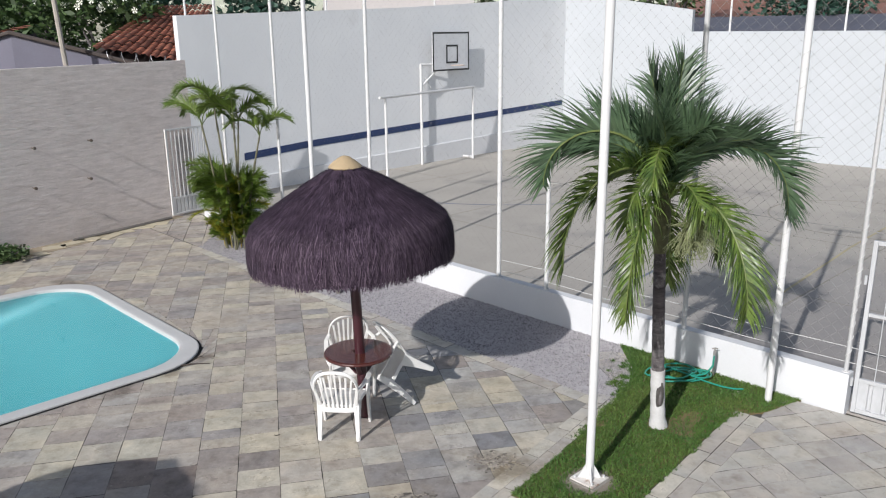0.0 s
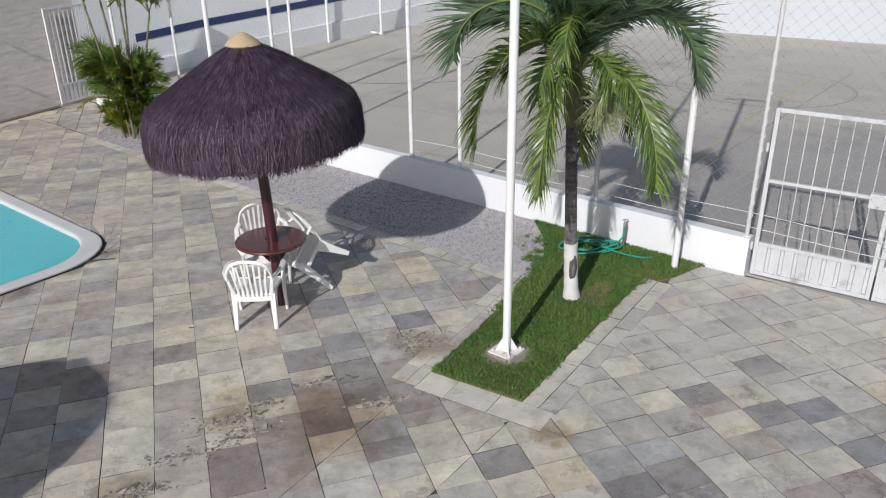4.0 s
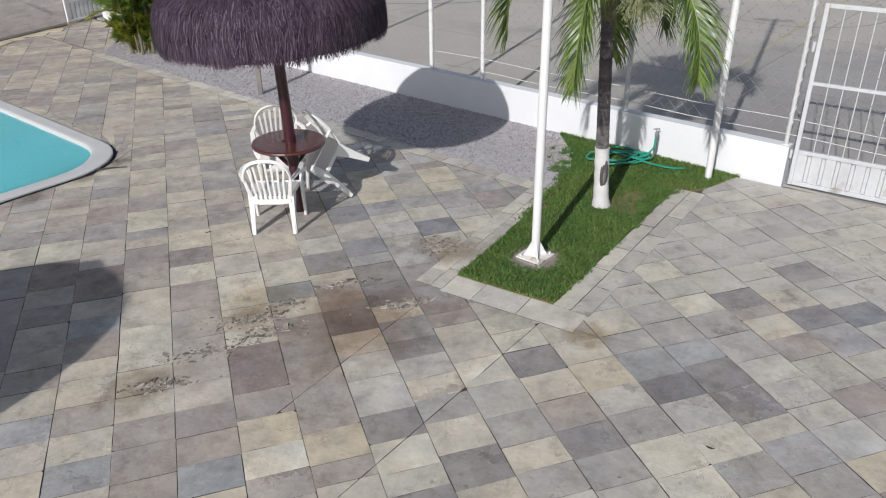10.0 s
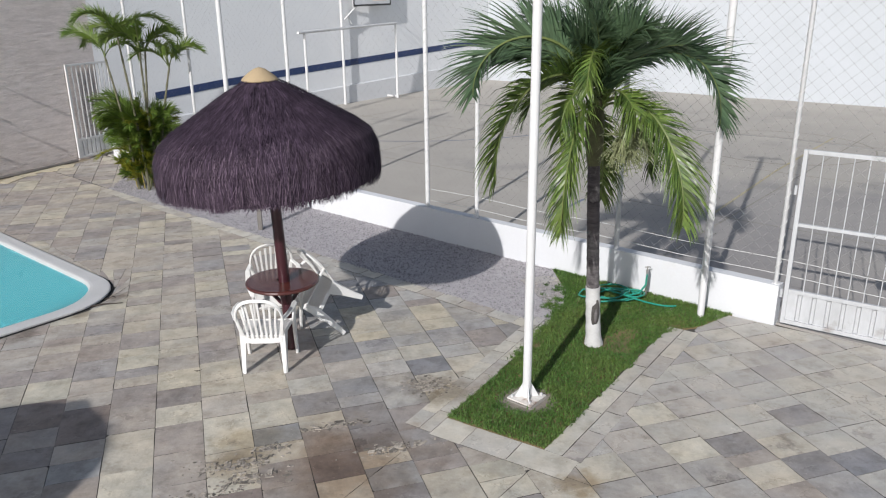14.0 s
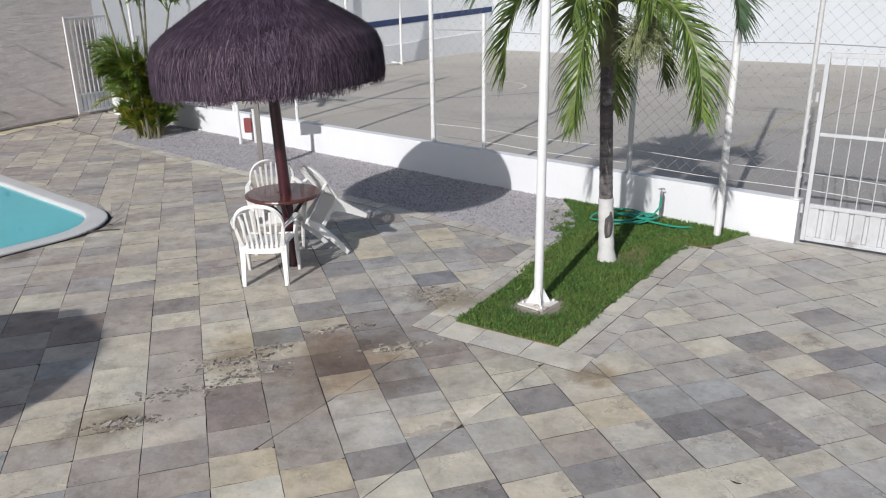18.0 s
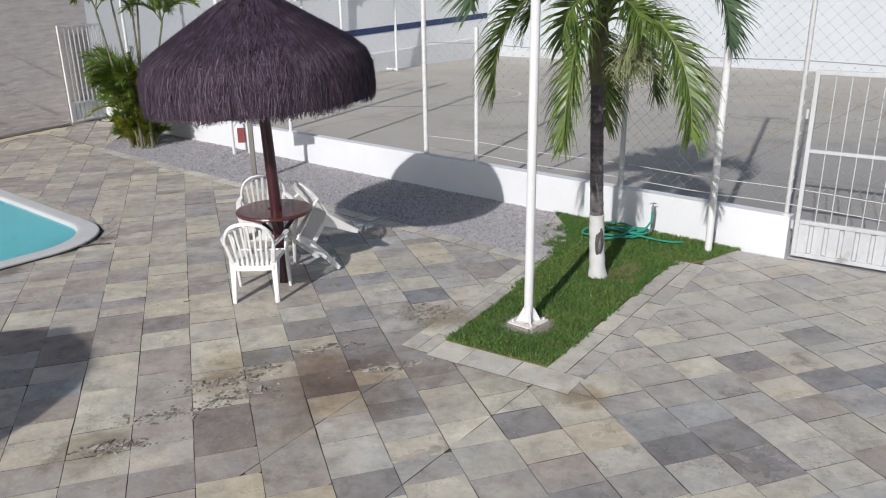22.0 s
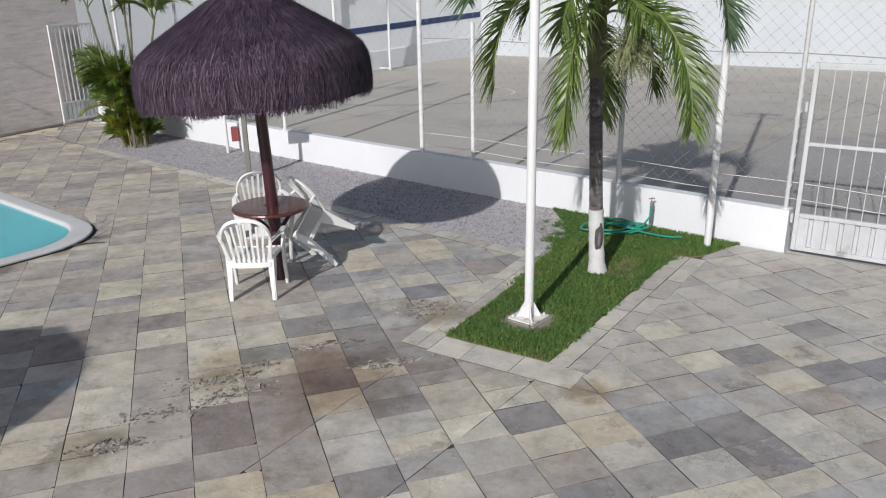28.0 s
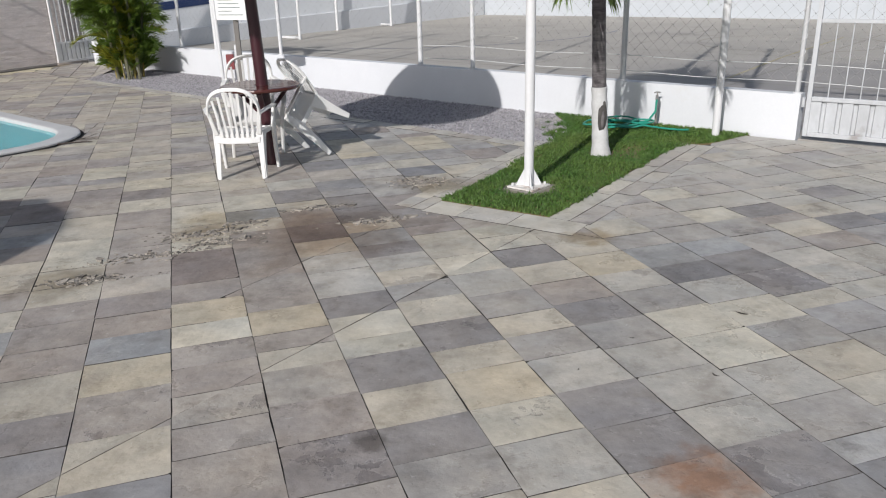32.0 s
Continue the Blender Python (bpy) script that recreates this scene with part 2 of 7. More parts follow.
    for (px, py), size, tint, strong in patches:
        # a tinted patch with a ragged outline, as for the soil on the flags
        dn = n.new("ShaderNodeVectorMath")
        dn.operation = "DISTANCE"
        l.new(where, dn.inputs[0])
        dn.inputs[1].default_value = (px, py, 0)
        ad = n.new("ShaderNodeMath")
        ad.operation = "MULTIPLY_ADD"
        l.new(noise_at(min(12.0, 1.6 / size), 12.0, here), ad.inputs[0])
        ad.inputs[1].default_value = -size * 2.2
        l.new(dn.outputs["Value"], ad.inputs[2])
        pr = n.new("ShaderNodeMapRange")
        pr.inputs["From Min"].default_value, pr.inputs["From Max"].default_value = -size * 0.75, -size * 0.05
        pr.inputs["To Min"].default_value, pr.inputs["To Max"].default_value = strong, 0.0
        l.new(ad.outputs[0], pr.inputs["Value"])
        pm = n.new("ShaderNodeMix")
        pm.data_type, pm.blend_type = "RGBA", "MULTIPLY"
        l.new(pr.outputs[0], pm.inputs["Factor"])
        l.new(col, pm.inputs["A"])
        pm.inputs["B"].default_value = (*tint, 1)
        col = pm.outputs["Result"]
    l.new(col, bsdf.inputs["Base Color"])
    rr = n.new("ShaderNodeMapRange")
    rr.inputs["To Min"].default_value, rr.inputs["To Max"].default_value = max(0.03, rough - 0.12), min(1.0, rough + 0.12)
    l.new(coarse, rr.inputs["Value"])
    l.new(rr.outputs[0], bsdf.inputs["Roughness"])
    if bump:
        b = n.new("ShaderNodeBump")
        b.inputs["Strength"].default_value, b.inputs["Distance"].default_value = bump, bump_dist
        if flake:
            hm = n.new("ShaderNodeMath")
            hm.operation = "MULTIPLY_ADD"
            l.new(flake, hm.inputs[0])
            hm.inputs[1].default_value = -0.22
            l.new(mixf.outputs[0], hm.inputs[2])
            l.new(hm.outputs[0], b.inputs["Height"])
        else:
            l.new(mixf.outputs[0], b.inputs["Height"])
        l.new(b.outputs[0], bsdf.inputs["Normal"])
    if translucent:
        tr = n.new("ShaderNodeBsdfTranslucent")
        l.new(col, tr.inputs[0])
        ms = n.new("ShaderNodeMixShader")
        ms.inputs[0].default_value = translucent
        l.new(bsdf.outputs[0], ms.inputs[1])
        l.new(tr.outputs[0], ms.inputs[2])
        l.new(ms.outputs[0], n["Material Output"].inputs[0])
    return m


SLATE = [(0.303, 0.293, 0.29), (0.455, 0.422, 0.367), (0.373, 0.358, 0.335), (0.537, 0.483, 0.382), (0.344, 0.301, 0.275), (0.464, 0.443, 0.409), (0.262, 0.257, 0.266), (0.505, 0.475, 0.419), (0.414, 0.393, 0.367), (0.384, 0.367, 0.357), (0.524, 0.483, 0.409), (0.435, 0.402, 0.367), (0.404, 0.378, 0.346), (0.474, 0.453, 0.427)]
TAUPE = [(0.409, 0.368, 0.323), (0.457, 0.416, 0.349), (0.337, 0.302, 0.282), (0.477, 0.435, 0.359), (0.386, 0.343, 0.304), (0.324, 0.302, 0.29), (0.418, 0.376, 0.33), (0.308, 0.276, 0.257), (0.494, 0.455, 0.371), (0.383, 0.346, 0.31), (0.353, 0.309, 0.277), (0.399, 0.372, 0.341), (0.438, 0.395, 0.339)]
SOIL = (((-7.03, 12.61), 0.38, (0.50, 0.46, 0.42), 0.8), ((-3.54, 9.31), 0.20, (0.50, 0.46, 0.42), 0.8), ((-4.20, 8.21), 0.22, (0.50, 0.46, 0.42), 0.8), ((-3.78, 8.80), 0.18, (0.50, 0.46, 0.42), 0.8), ((-0.35, 5.35), 0.75, (0.62, 0.52, 0.44), 0.9), ((-1.25, 5.75), 0.42, (0.66, 0.60, 0.50), 0.8), ((0.55, 6.55), 0.36, (0.52, 0.47, 0.40), 0.85), ((1.20, 2.27), 0.20, (0.80, 0.50, 0.34), 0.85), ((1.45, 4.98), 0.22, (0.60, 0.50, 0.36), 0.8), ((-1.33, 5.45), 0.22, (0.62, 0.56, 0.48), 0.7), ((0.31, 6.65), 0.24, (0.50, 0.46, 0.42), 0.8), ((-1.94, 4.62), 0.16, (0.6, 0.54, 0.48), 0.6), ((-0.05, 2.62), 0.10, (0.42, 0.40, 0.38), 0.9), ((-2.05, 4.6), 0.30, (0.64, 0.60, 0.52), 0.8))
slate = mat("slate_tile", (1.10, 1.09, 1.07), (0.64, 0.63, 0.62), 0.6, 4.2, 26, 0.5, 0.5, cleft=True, pieces="object", spread=SLATE, stain=(0.24, 0.20, 0.16), stain_scale=0.8, stain_at=0.63, world_space=True, bump_dist=0.02, patches=SOIL, grime=0.55)
slate_far = mat("slate_tile_far", (1.10, 1.09, 1.07), (0.64, 0.63, 0.62), 0.6, 4.2, 26, 0.5, 0.5, cleft=True, pieces="island", spread=SLATE, stain=(0.24, 0.20, 0.16), stain_scale=0.8, stain_at=0.63, world_space=True, bump_dist=0.02, patches=SOIL, grime=0.55)
taupe = mat("taupe_slate_tile", (1.10, 1.09, 1.07), (0.64, 0.63, 0.62), 0.6, 4.2, 26, 0.5, 0.5, cleft=True, pieces="object", spread=TAUPE, stain=(0.24, 0.20, 0.16), stain_scale=0.8, stain_at=0.63, world_space=True, bump_dist=0.02, patches=SOIL, grime=0.55)
# brightening of far flags at a grazing view, painted in as paler taupe
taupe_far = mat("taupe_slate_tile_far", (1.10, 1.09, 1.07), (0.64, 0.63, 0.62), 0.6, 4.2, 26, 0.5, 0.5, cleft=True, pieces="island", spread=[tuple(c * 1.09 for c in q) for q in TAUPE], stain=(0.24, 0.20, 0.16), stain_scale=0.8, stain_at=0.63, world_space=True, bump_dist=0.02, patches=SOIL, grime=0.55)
# the tones in which single flags can be told apart, each in three shades
TONES = {"w": (0.579, 0.537, 0.451), "b": (0.514, 0.466, 0.387), "y": (0.523, 0.456, 0.35), "l": (0.467, 0.44, 0.397), "g": (0.402, 0.376, 0.347), "d": (0.3, 0.279, 0.269), "s": (0.349, 0.346, 0.342), "t": (0.365, 0.321, 0.286), "m": (0.272, 0.227, 0.205), "c": (0.221, 0.208, 0.205), "o": (0.397, 0.339, 0.29), "p": (0.411, 0.368, 0.329), "q": (0.476, 0.429, 0.373), "e": (0.316, 0.282, 0.263)}
tone_mats = {k: mat("flag_" + n, (1.10, 1.09, 1.07), (0.66, 0.65, 0.64), 0.6, 4.2, 26, 0.5, 0.5, cleft=True, pieces="object", spread=[tuple(c * f for c in TONES[k]) for f in (0.95, 1.0, 1.06)], stain=(0.27, 0.23, 0.185), stain_scale=1.1, stain_at=0.62, world_space=True, bump_dist=0.02, patches=SOIL, grime=0.6) for k, n in (("w", "cream"), ("b", "beige"), ("y", "straw"), ("l", "pale_grey"), ("g", "grey"), ("d", "dark_grey"), ("s", "blue_grey"), ("t", "taupe"), ("m", "brown"), ("c", "charcoal"), ("o", "rust"), ("p", "rose_grey"), ("q", "pale_rose"), ("e", "dark_rose"))}
worn_flag = mat("worn_flag", (1.08, 1.07, 1.05), (0.76, 0.74, 0.72), 0.7, 2.2, 24, 0.5, 0.4, cleft=True, pieces="island", spread=[(0.47, 0.445, 0.40), (0.44, 0.415, 0.385), (0.485, 0.455, 0.405), (0.45, 0.415, 0.375), (0.39, 0.37, 0.355), (0.465, 0.445, 0.41)], world_space=True, bump_dist=0.02, patches=SOIL, grime=0.5)
soil = mat("soil", (0.09, 0.08, 0.065), (0.05, 0.045, 0.04), 0.95, 1.5, 30, 0.5, 0.4)
# two blue-grey patches darken the floor behind the gate
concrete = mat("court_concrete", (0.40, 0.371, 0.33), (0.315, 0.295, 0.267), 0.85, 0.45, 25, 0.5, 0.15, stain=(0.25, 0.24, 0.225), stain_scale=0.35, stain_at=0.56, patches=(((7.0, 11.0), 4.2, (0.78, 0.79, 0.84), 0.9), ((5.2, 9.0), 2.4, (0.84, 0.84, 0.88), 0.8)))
white_wall = mat("white_wall_paint", (0.63, 0.635, 0.65), (0.57, 0.575, 0.59), 0.75, 1.2, 40, 0.5, 0.2, stain=(0.54, 0.53, 0.505), stain_scale=0.9, stain_at=0.64)
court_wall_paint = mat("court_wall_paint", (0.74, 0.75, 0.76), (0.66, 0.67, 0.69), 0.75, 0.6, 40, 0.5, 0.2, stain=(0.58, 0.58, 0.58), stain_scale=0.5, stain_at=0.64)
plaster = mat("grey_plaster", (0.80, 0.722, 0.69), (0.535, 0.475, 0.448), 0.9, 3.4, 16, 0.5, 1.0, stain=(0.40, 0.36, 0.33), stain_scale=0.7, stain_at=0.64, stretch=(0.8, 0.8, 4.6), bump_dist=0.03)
# same white paint, darkened for the sunlit north wall to hold back its glare
sunlit_wall_paint = mat("white_paint_dimmed_for_sun", (0.45, 0.47, 0.495), (0.41, 0.43, 0.45), 0.75, 1.0, 40, 0.5, 0.2, stain=(0.43, 0.43, 0.42), stain_scale=0.7, stain_at=0.66)
blue_paint = mat("blue_stripe_paint", (0.008, 0.026, 0.095), (0.014, 0.036, 0.12), 0.6)
white_metal = mat("white_painted_metal", (0.65, 0.65, 0.655), (0.55, 0.54, 0.525), 0.45, 2.5, 30, 0.4, 0.08, stain=(0.42, 0.36, 0.30), stain_scale=3.0, stain_at=0.72)
pool_white = mat("pool_coping", (0.52, 0.515, 0.51), (0.455, 0.45, 0.445), 0.45, 2, 30, 0.5, 0.05)
# near-black colour for the shade in the gap round the pool
gap_black = mat("gap_shade_black", (0.018, 0.017, 0.017), (0.03, 0.028, 0.027), 0.9, 8, 50)
pool_blue = mat("pool_liner", (0.07, 0.25, 0.278), (0.06, 0.23, 0.258), 0.4, 1, 20, 0.5, 0.0)
water = bpy.data.materials.new("water")
thatch_mat = mat("piassava_thatch", (0.022, 0.014, 0.024), (0.078, 0.053, 0.079), 0.95, 7, 60, 0.5, 0.3, pieces="island", spread=0.60, spec=0.2)
fringe_mat = mat("piassava_fringe", (0.052, 0.035, 0.053), (0.125, 0.090, 0.118), 0.9, 5, 60, 0.5, 0.3, pieces="island", spread=0.7, spec=0.25)
cap_mat = mat("clay_cap", (0.42, 0.32, 0.19), (0.34, 0.25, 0.15), 0.8, 8, 60)
dark_wood = mat("dark_red_wood", (0.036, 0.009, 0.014), (0.058, 0.015, 0.020), 0.35, 3, 40, 0.5, 0.1, stretch=(1, 1, 0.3))
plastic = mat("white_plastic", (0.74, 0.73, 0.71), (0.66, 0.65, 0.63), 0.38, 5, 60, 0.5, 0.03)
gravel_mat = mat("gravel", (0.345, 0.328, 0.338), (0.24, 0.228, 0.238), 0.9, 10, 80, 0.5, 0.5, pieces="island", spread=0.42)
grass_mat = mat("grass_blade", (0.046, 0.140, 0.024), (0.145, 0.20, 0.045), 0.6, 1.6, 40, 0.5, 0.0, pieces="island", spread=0.4, translucent=0.25)
palm_green = mat("palm_leaf", (0.050, 0.096, 0.054), (0.104, 0.156, 0.078), 0.38, 2.0, 30, 0.5, 0.0, pieces="island", spread=0.4, translucent=0.22)
palm_yellow = mat("palm_leaf_yellowing", (0.040, 0.092, 0.026), (0.17, 0.225, 0.045), 0.36, 5.0, 40, 0.5, 0.0, pieces="island", spread=0.6, translucent=0.3)
areca_green = mat("areca_leaf", (0.052, 0.115, 0.018), (0.16, 0.215, 0.034), 0.45, 2.0, 30, 0.5, 0.0, pieces="island", spread=0.4, translucent=0.3)
trunk_mat = mat("palm_bark", (0.21, 0.192, 0.188), (0.055, 0.048, 0.05), 0.9, 7, 50, 0.5, 0.8, stretch=(0.5, 0.5, 4), stain=(0.045, 0.038, 0.04), stain_scale=8, stain_at=0.52)
lime = mat("lime_wash", (0.58, 0.575, 0.57), (0.40, 0.39, 0.375), 0.85, 5, 50, 0.5, 0.3)
roof_mat = mat("terracotta", (0.36, 0.12, 0.065), (0.22, 0.085, 0.055), 0.85, 2, 30, 0.5, 0.3, pieces="island", spread=0.3)
rope = mat("net_cord", (0.60, 0.60, 0.585), (0.48, 0.48, 0.47), 0.8)


def courses(m, angle, length, height, deep):
    """Adds faint block courses, as relief and colour, to an upright wall that runs at this angle."""
    t = m.node_tree
    n, l = t.nodes, t.links
    bsdf = n["Principled BSDF"]
    pos = n.new("ShaderNodeNewGeometry").outputs["Position"]
    rot = n.new("ShaderNodeVectorRotate")
    rot.rotation_type = "Z_AXIS"
    rot.inputs["Angle"].default_value = -angle
    l.new(pos, rot.inputs["Vector"])
    sp = n.new("ShaderNodeSeparateXYZ")
    l.new(rot.outputs[0], sp.inputs[0])
    cb = n.new("ShaderNodeCombineXYZ")
    l.new(sp.outputs[0], cb.inputs[0])
    wob = n.new("ShaderNodeTexNoise")
    wob.inputs["Scale"].default_value = 1.6
    l.new(pos, wob.inputs["Vector"])
    wm = n.new("ShaderNodeMath")
    wm.operation = "MULTIPLY_ADD"
    l.new(wob.outputs[0], wm.inputs[0])
    wm.inputs[1].default_value = 0.10
    l.new(sp.outputs[2], wm.inputs[2])
    l.new(wm.outputs[0], cb.inputs[1])
    br = n.new("ShaderNodeTexBrick")
    br.inputs["Scale"].default_value = 1.0
    br.inputs["Brick Width"].default_value, br.inputs["Row Height"].default_value = length, height
    br.inputs["Mortar Size"].default_value, br.inputs["Mortar Smooth"].default_value = 0.016, 1.0
    br.inputs["Color1"].default_value, br.inputs["Color2"].default_value, br.inputs["Mortar"].default_value = (1, 1, 1, 1), (0.86, 0.85, 0.84, 1), (0.80, 0.78, 0.76, 1)
    l.new(cb.outputs[0], br.inputs["Vector"])
    old = bsdf.inputs["Base Color"].links[0].from_socket
    mx = n.new("ShaderNodeMix")
    mx.data_type, mx.blend_type = "RGBA", "MULTIPLY"
    mx.inputs["Factor"].default_value = 0.16
    l.new(old, mx.inputs["A"])
    l.new(br.outputs["Color"], mx.inputs["B"])
    l.new(mx.outputs["Result"], bsdf.inputs["Base Color"])
    bp = n.new("ShaderNodeBump")
    bp.invert = True
    bp.inputs["Strength"].default_value, bp.inputs["Distance"].default_value = deep, 0.02
    l.new(br.outputs["Fac"], bp.inputs["Height"])
    l.new(bsdf.inputs["Normal"].links[0].from_socket, bp.inputs["Normal"])
    l.new(bp.outputs[0], bsdf.inputs["Normal"])


courses(plaster, radians(56), 0.52, 0.15, 0.16)


# ---- helpers for meshes ----
def part(name, bm, material, parent=None, label="", smooth=False):
    me = bpy.data.meshes.new(name)
    bmesh.ops.recalc_face_normals(bm, faces=bm.faces)
    bm.to_mesh(me)
    bm.free()
    if smooth:
        for p in me.polygons:
            p.use_smooth = True
        me.set_sharp_from_angle(angle=radians(42))
    me.materials.append(material)
    ob = new(name, me)
    if parent:
        ob.parent = parent
    if label:
        ob["label"] = label
    return ob


def raw(name, verts, faces, material, parent=None, smooth=False):
    me = bpy.data.meshes.new(name)
    me.from_pydata(verts, [], faces)
    me.update()
    if smooth:
        for p in me.polygons:
            p.use_smooth = True
    me.materials.append(material)
    ob = new(name, me)
    if parent:
        ob.parent = parent
    return ob


def base(name, place, label, category, group="", kind="", turn=0):
    ob = new(name)
    ob.matrix_basis = Matrix.Translation(place) @ pose(0, 0, 0, 0, 0, turn)
    return tagged(ob, label, category, group, kind)


def box(bm, lo, hi, bevel=0.0):
    m = Matrix.Translation([(a + b) / 2 for a, b in zip(lo, hi)]) @ Matrix.Diagonal([b - a for a, b in zip(lo, hi)] + [1])
    r = bmesh.ops.create_cube(bm, size=1, matrix=m)
    if bevel:
        ed = list({e for v in r["verts"] for e in v.link_edges})
        bmesh.ops.bevel(bm, geom=ed, offset=bevel, segments=2, affect="EDGES", profile=0.6)


def tube(bm, pts, radii, sides=8, caps=True, twist=0.0):
    """A tube along points, with one radius or one a point."""
    pts = [Vector(p) for p in pts]
    if not isinstance(radii, (list, tuple)):
        radii = [radii] * len(pts)
    rings, prev = [], None
    for i, p in enumerate(pts):
        d = (pts[min(i + 1, len(pts) - 1)] - pts[max(i - 1, 0)]).normalized()
        ref = prev if prev is not None else (Vector((1, 0, 0)) if abs(d.x) < 0.9 else Vector((0, 1, 0)))
        a = (ref - d * ref.dot(d)).normalized()
        prev = a
        b = d.cross(a)
        rings.append([bm.verts.new(p + (a * math.cos(2 * math.pi * k / sides + twist) + b * math.sin(2 * math.pi * k / sides + twist)) * radii[i]) for k in range(sides)])
    for r0, r1 in zip(rings, rings[1:]):
        for k in range(sides):
            bm.faces.new((r0[k], r0[(k + 1) % sides], r1[(k + 1) % sides], r1[k]))
    if caps:
        bm.faces.new(rings[0][::-1])
        bm.faces.new(rings[-1])


def prism(bm, poly, z0, z1):
    lo = [bm.verts.new((x, y, z0)) for x, y in poly]
    hi = [bm.verts.new((x, y, z1)) for x, y in poly]
    k = len(poly)
    for i in range(k):
        bm.faces.new((lo[i], lo[(i + 1) % k], hi[(i + 1) % k], hi[i]))
    bm.faces.new(hi)
    bm.faces.new(lo[::-1])


# ---- plan: the court's axes, u along the low wall, v across the court ----
UX, UY = math.cos(radians(-43.6)), math.sin(radians(-43.6))


def uv(s, r):
    return (UX * s - UY * r, UY * s + UX * r)


COURT = Matrix(((UX, -UY, 0, 0), (UY, UX, 0, 0), (0, 0, 1, 0), (0, 0, 0, 1)))
LOW_R, GATE_S, LOW_END = 8.61, -2.18, -16.9       # front of the low wall, its end at the gate, its far end
WALL_A_S = -18.75
CORNER = (3.95, 31.3)
B_DIR = Vector((math.cos(radians(-38)), math.sin(radians(-38))))
POOL = (-13.78, -8.85, -6.0, 4.525)                 # s and r of the pool's outer edge


# ground sheet, open under the pool
def ground_sheet():
    bm = bmesh.new()
    S = [-900, POOL[0] + 0.15, POOL[1] - 0.15, 900]
    R = [-900, POOL[2] + 0.15, POOL[3] - 0.15, 900]
    vs = [[bm.verts.new((*uv(s, r), -0.03)) for r in R] for s in S]
    for i in range(3):
        for j in range(3):
            if (i, j) != (1, 1):
                bm.faces.new((vs[i][j], vs[i + 1][j], vs[i + 1][j + 1], vs[i][j + 1]))
    tagged(part("ground", bm, soil), "dark grey-brown soil under and round the paved yard", "ground", kind="structure")


ground_sheet()


def court():
    bm = bmesh.new()
    c2 = Vector(CORNER) + B_DIR * 26
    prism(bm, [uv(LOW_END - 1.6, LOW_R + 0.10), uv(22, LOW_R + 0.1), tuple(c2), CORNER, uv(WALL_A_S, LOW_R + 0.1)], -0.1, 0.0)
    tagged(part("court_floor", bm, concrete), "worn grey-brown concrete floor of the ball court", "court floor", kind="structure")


court()


def quad_wall(name, a, b, tops, thick, material, label, n=None, z0=-0.1):
    """An upright wall from a to b; tops: (share of the way, height); n: the side on which its thickness lies."""
    a, b = Vector(a), Vector(b)
    d = (b - a).normalized()
    n = Vector(n).normalized() if n else Vector((-d.y, d.x))
    bm = bmesh.new()
    outline = [(0, z0)] + [(f, h) for f, h in tops] + [(1, z0)]
    fr = [bm.verts.new((*(a + (b - a) * f), z)) for f, z in outline]
    bk = [bm.verts.new((*(a + (b - a) * f + n * thick), z)) for f, z in outline]
    k = len(outline)
    bm.faces.new(fr)
    bm.faces.new(bk[::-1])
    for i in range(k):
        bm.faces.new((fr[i], bk[i], bk[(i + 1) % k], fr[(i + 1) % k]))
    return tagged(part(name, bm, material), label, "wall", kind="structure")


A0 = uv(WALL_A_S, 9.3)
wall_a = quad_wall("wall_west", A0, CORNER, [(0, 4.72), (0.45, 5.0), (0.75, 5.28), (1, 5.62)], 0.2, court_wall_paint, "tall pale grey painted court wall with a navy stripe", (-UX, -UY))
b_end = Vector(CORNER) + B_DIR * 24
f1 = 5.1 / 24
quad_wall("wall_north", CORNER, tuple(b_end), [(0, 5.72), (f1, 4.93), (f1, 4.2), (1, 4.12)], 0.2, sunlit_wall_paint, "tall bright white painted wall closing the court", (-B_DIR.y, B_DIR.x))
LW0 = Vector((-6.60, 18.39))
LWD = Vector((-0.559, -0.829))
quad_wall("wall_garden", tuple(LW0), tuple(LW0 + LWD * 33), [(0, 3.67), (1, 3.35)], 0.18, plaster, "rough grey cement-plastered garden wall beside the pool", (-0.829, 0.559))
low = quad_wall("wall_low", uv(GATE_S, LOW_R), uv(LOW_END, LOW_R), [(0, 0.48), (1, 0.48)], 0.15, white_wall, "low white-painted wall below the court fence", (-UY, UX))
quad_wall("wall_low_east", uv(GATE_S + 2.58, LOW_R), uv(14, LOW_R), [(0, 0.48), (1, 0.48)], 0.15, white_wall, "low white-painted wall beyond the gate", (-UY, UX))

quad_wall("wall_south", (-25.0, -9.4), (17.0, -9.4), [(0, 2.6), (1, 2.6)], 0.2, white_wall, "plain white wall closing the yard", (0, -1))
quad_wall("wall_east", (16.1, -9.4), (16.1, -3.4), [(0, 2.6), (1, 2.6)], 0.2, white_wall, "plain white wall closing the yard", (1, 0))


def pool_rect(d, r, far=None):
    """The pool's rounded outline, d inside its outer edge (far: another inset at the far end), in world x, y."""
    s0, s1, r0, r1 = POOL[0] + d, POOL[1] - d, POOL[2] + d, POOL[3] - (d if far is None else far)
    pts = []
    for cs, cr, a0 in ((s1 - r, r1 - r, 0), (s0 + r, r1 - r, 90), (s0 + r, r0 + r, 180), (s1 - r, r0 + r, 270)):
        for k in range(9):
            a = radians(a0 + k * 90 / 8)
            pts.append(uv(cs + r * math.cos(a), cr + r * math.sin(a)))
    return pts


def ring(bm, outer, inner):
    k = len(outer)
    for i in range(k):
        bm.faces.new((outer[i], outer[(i + 1) % k], inner[(i + 1) % k], inner[i]))


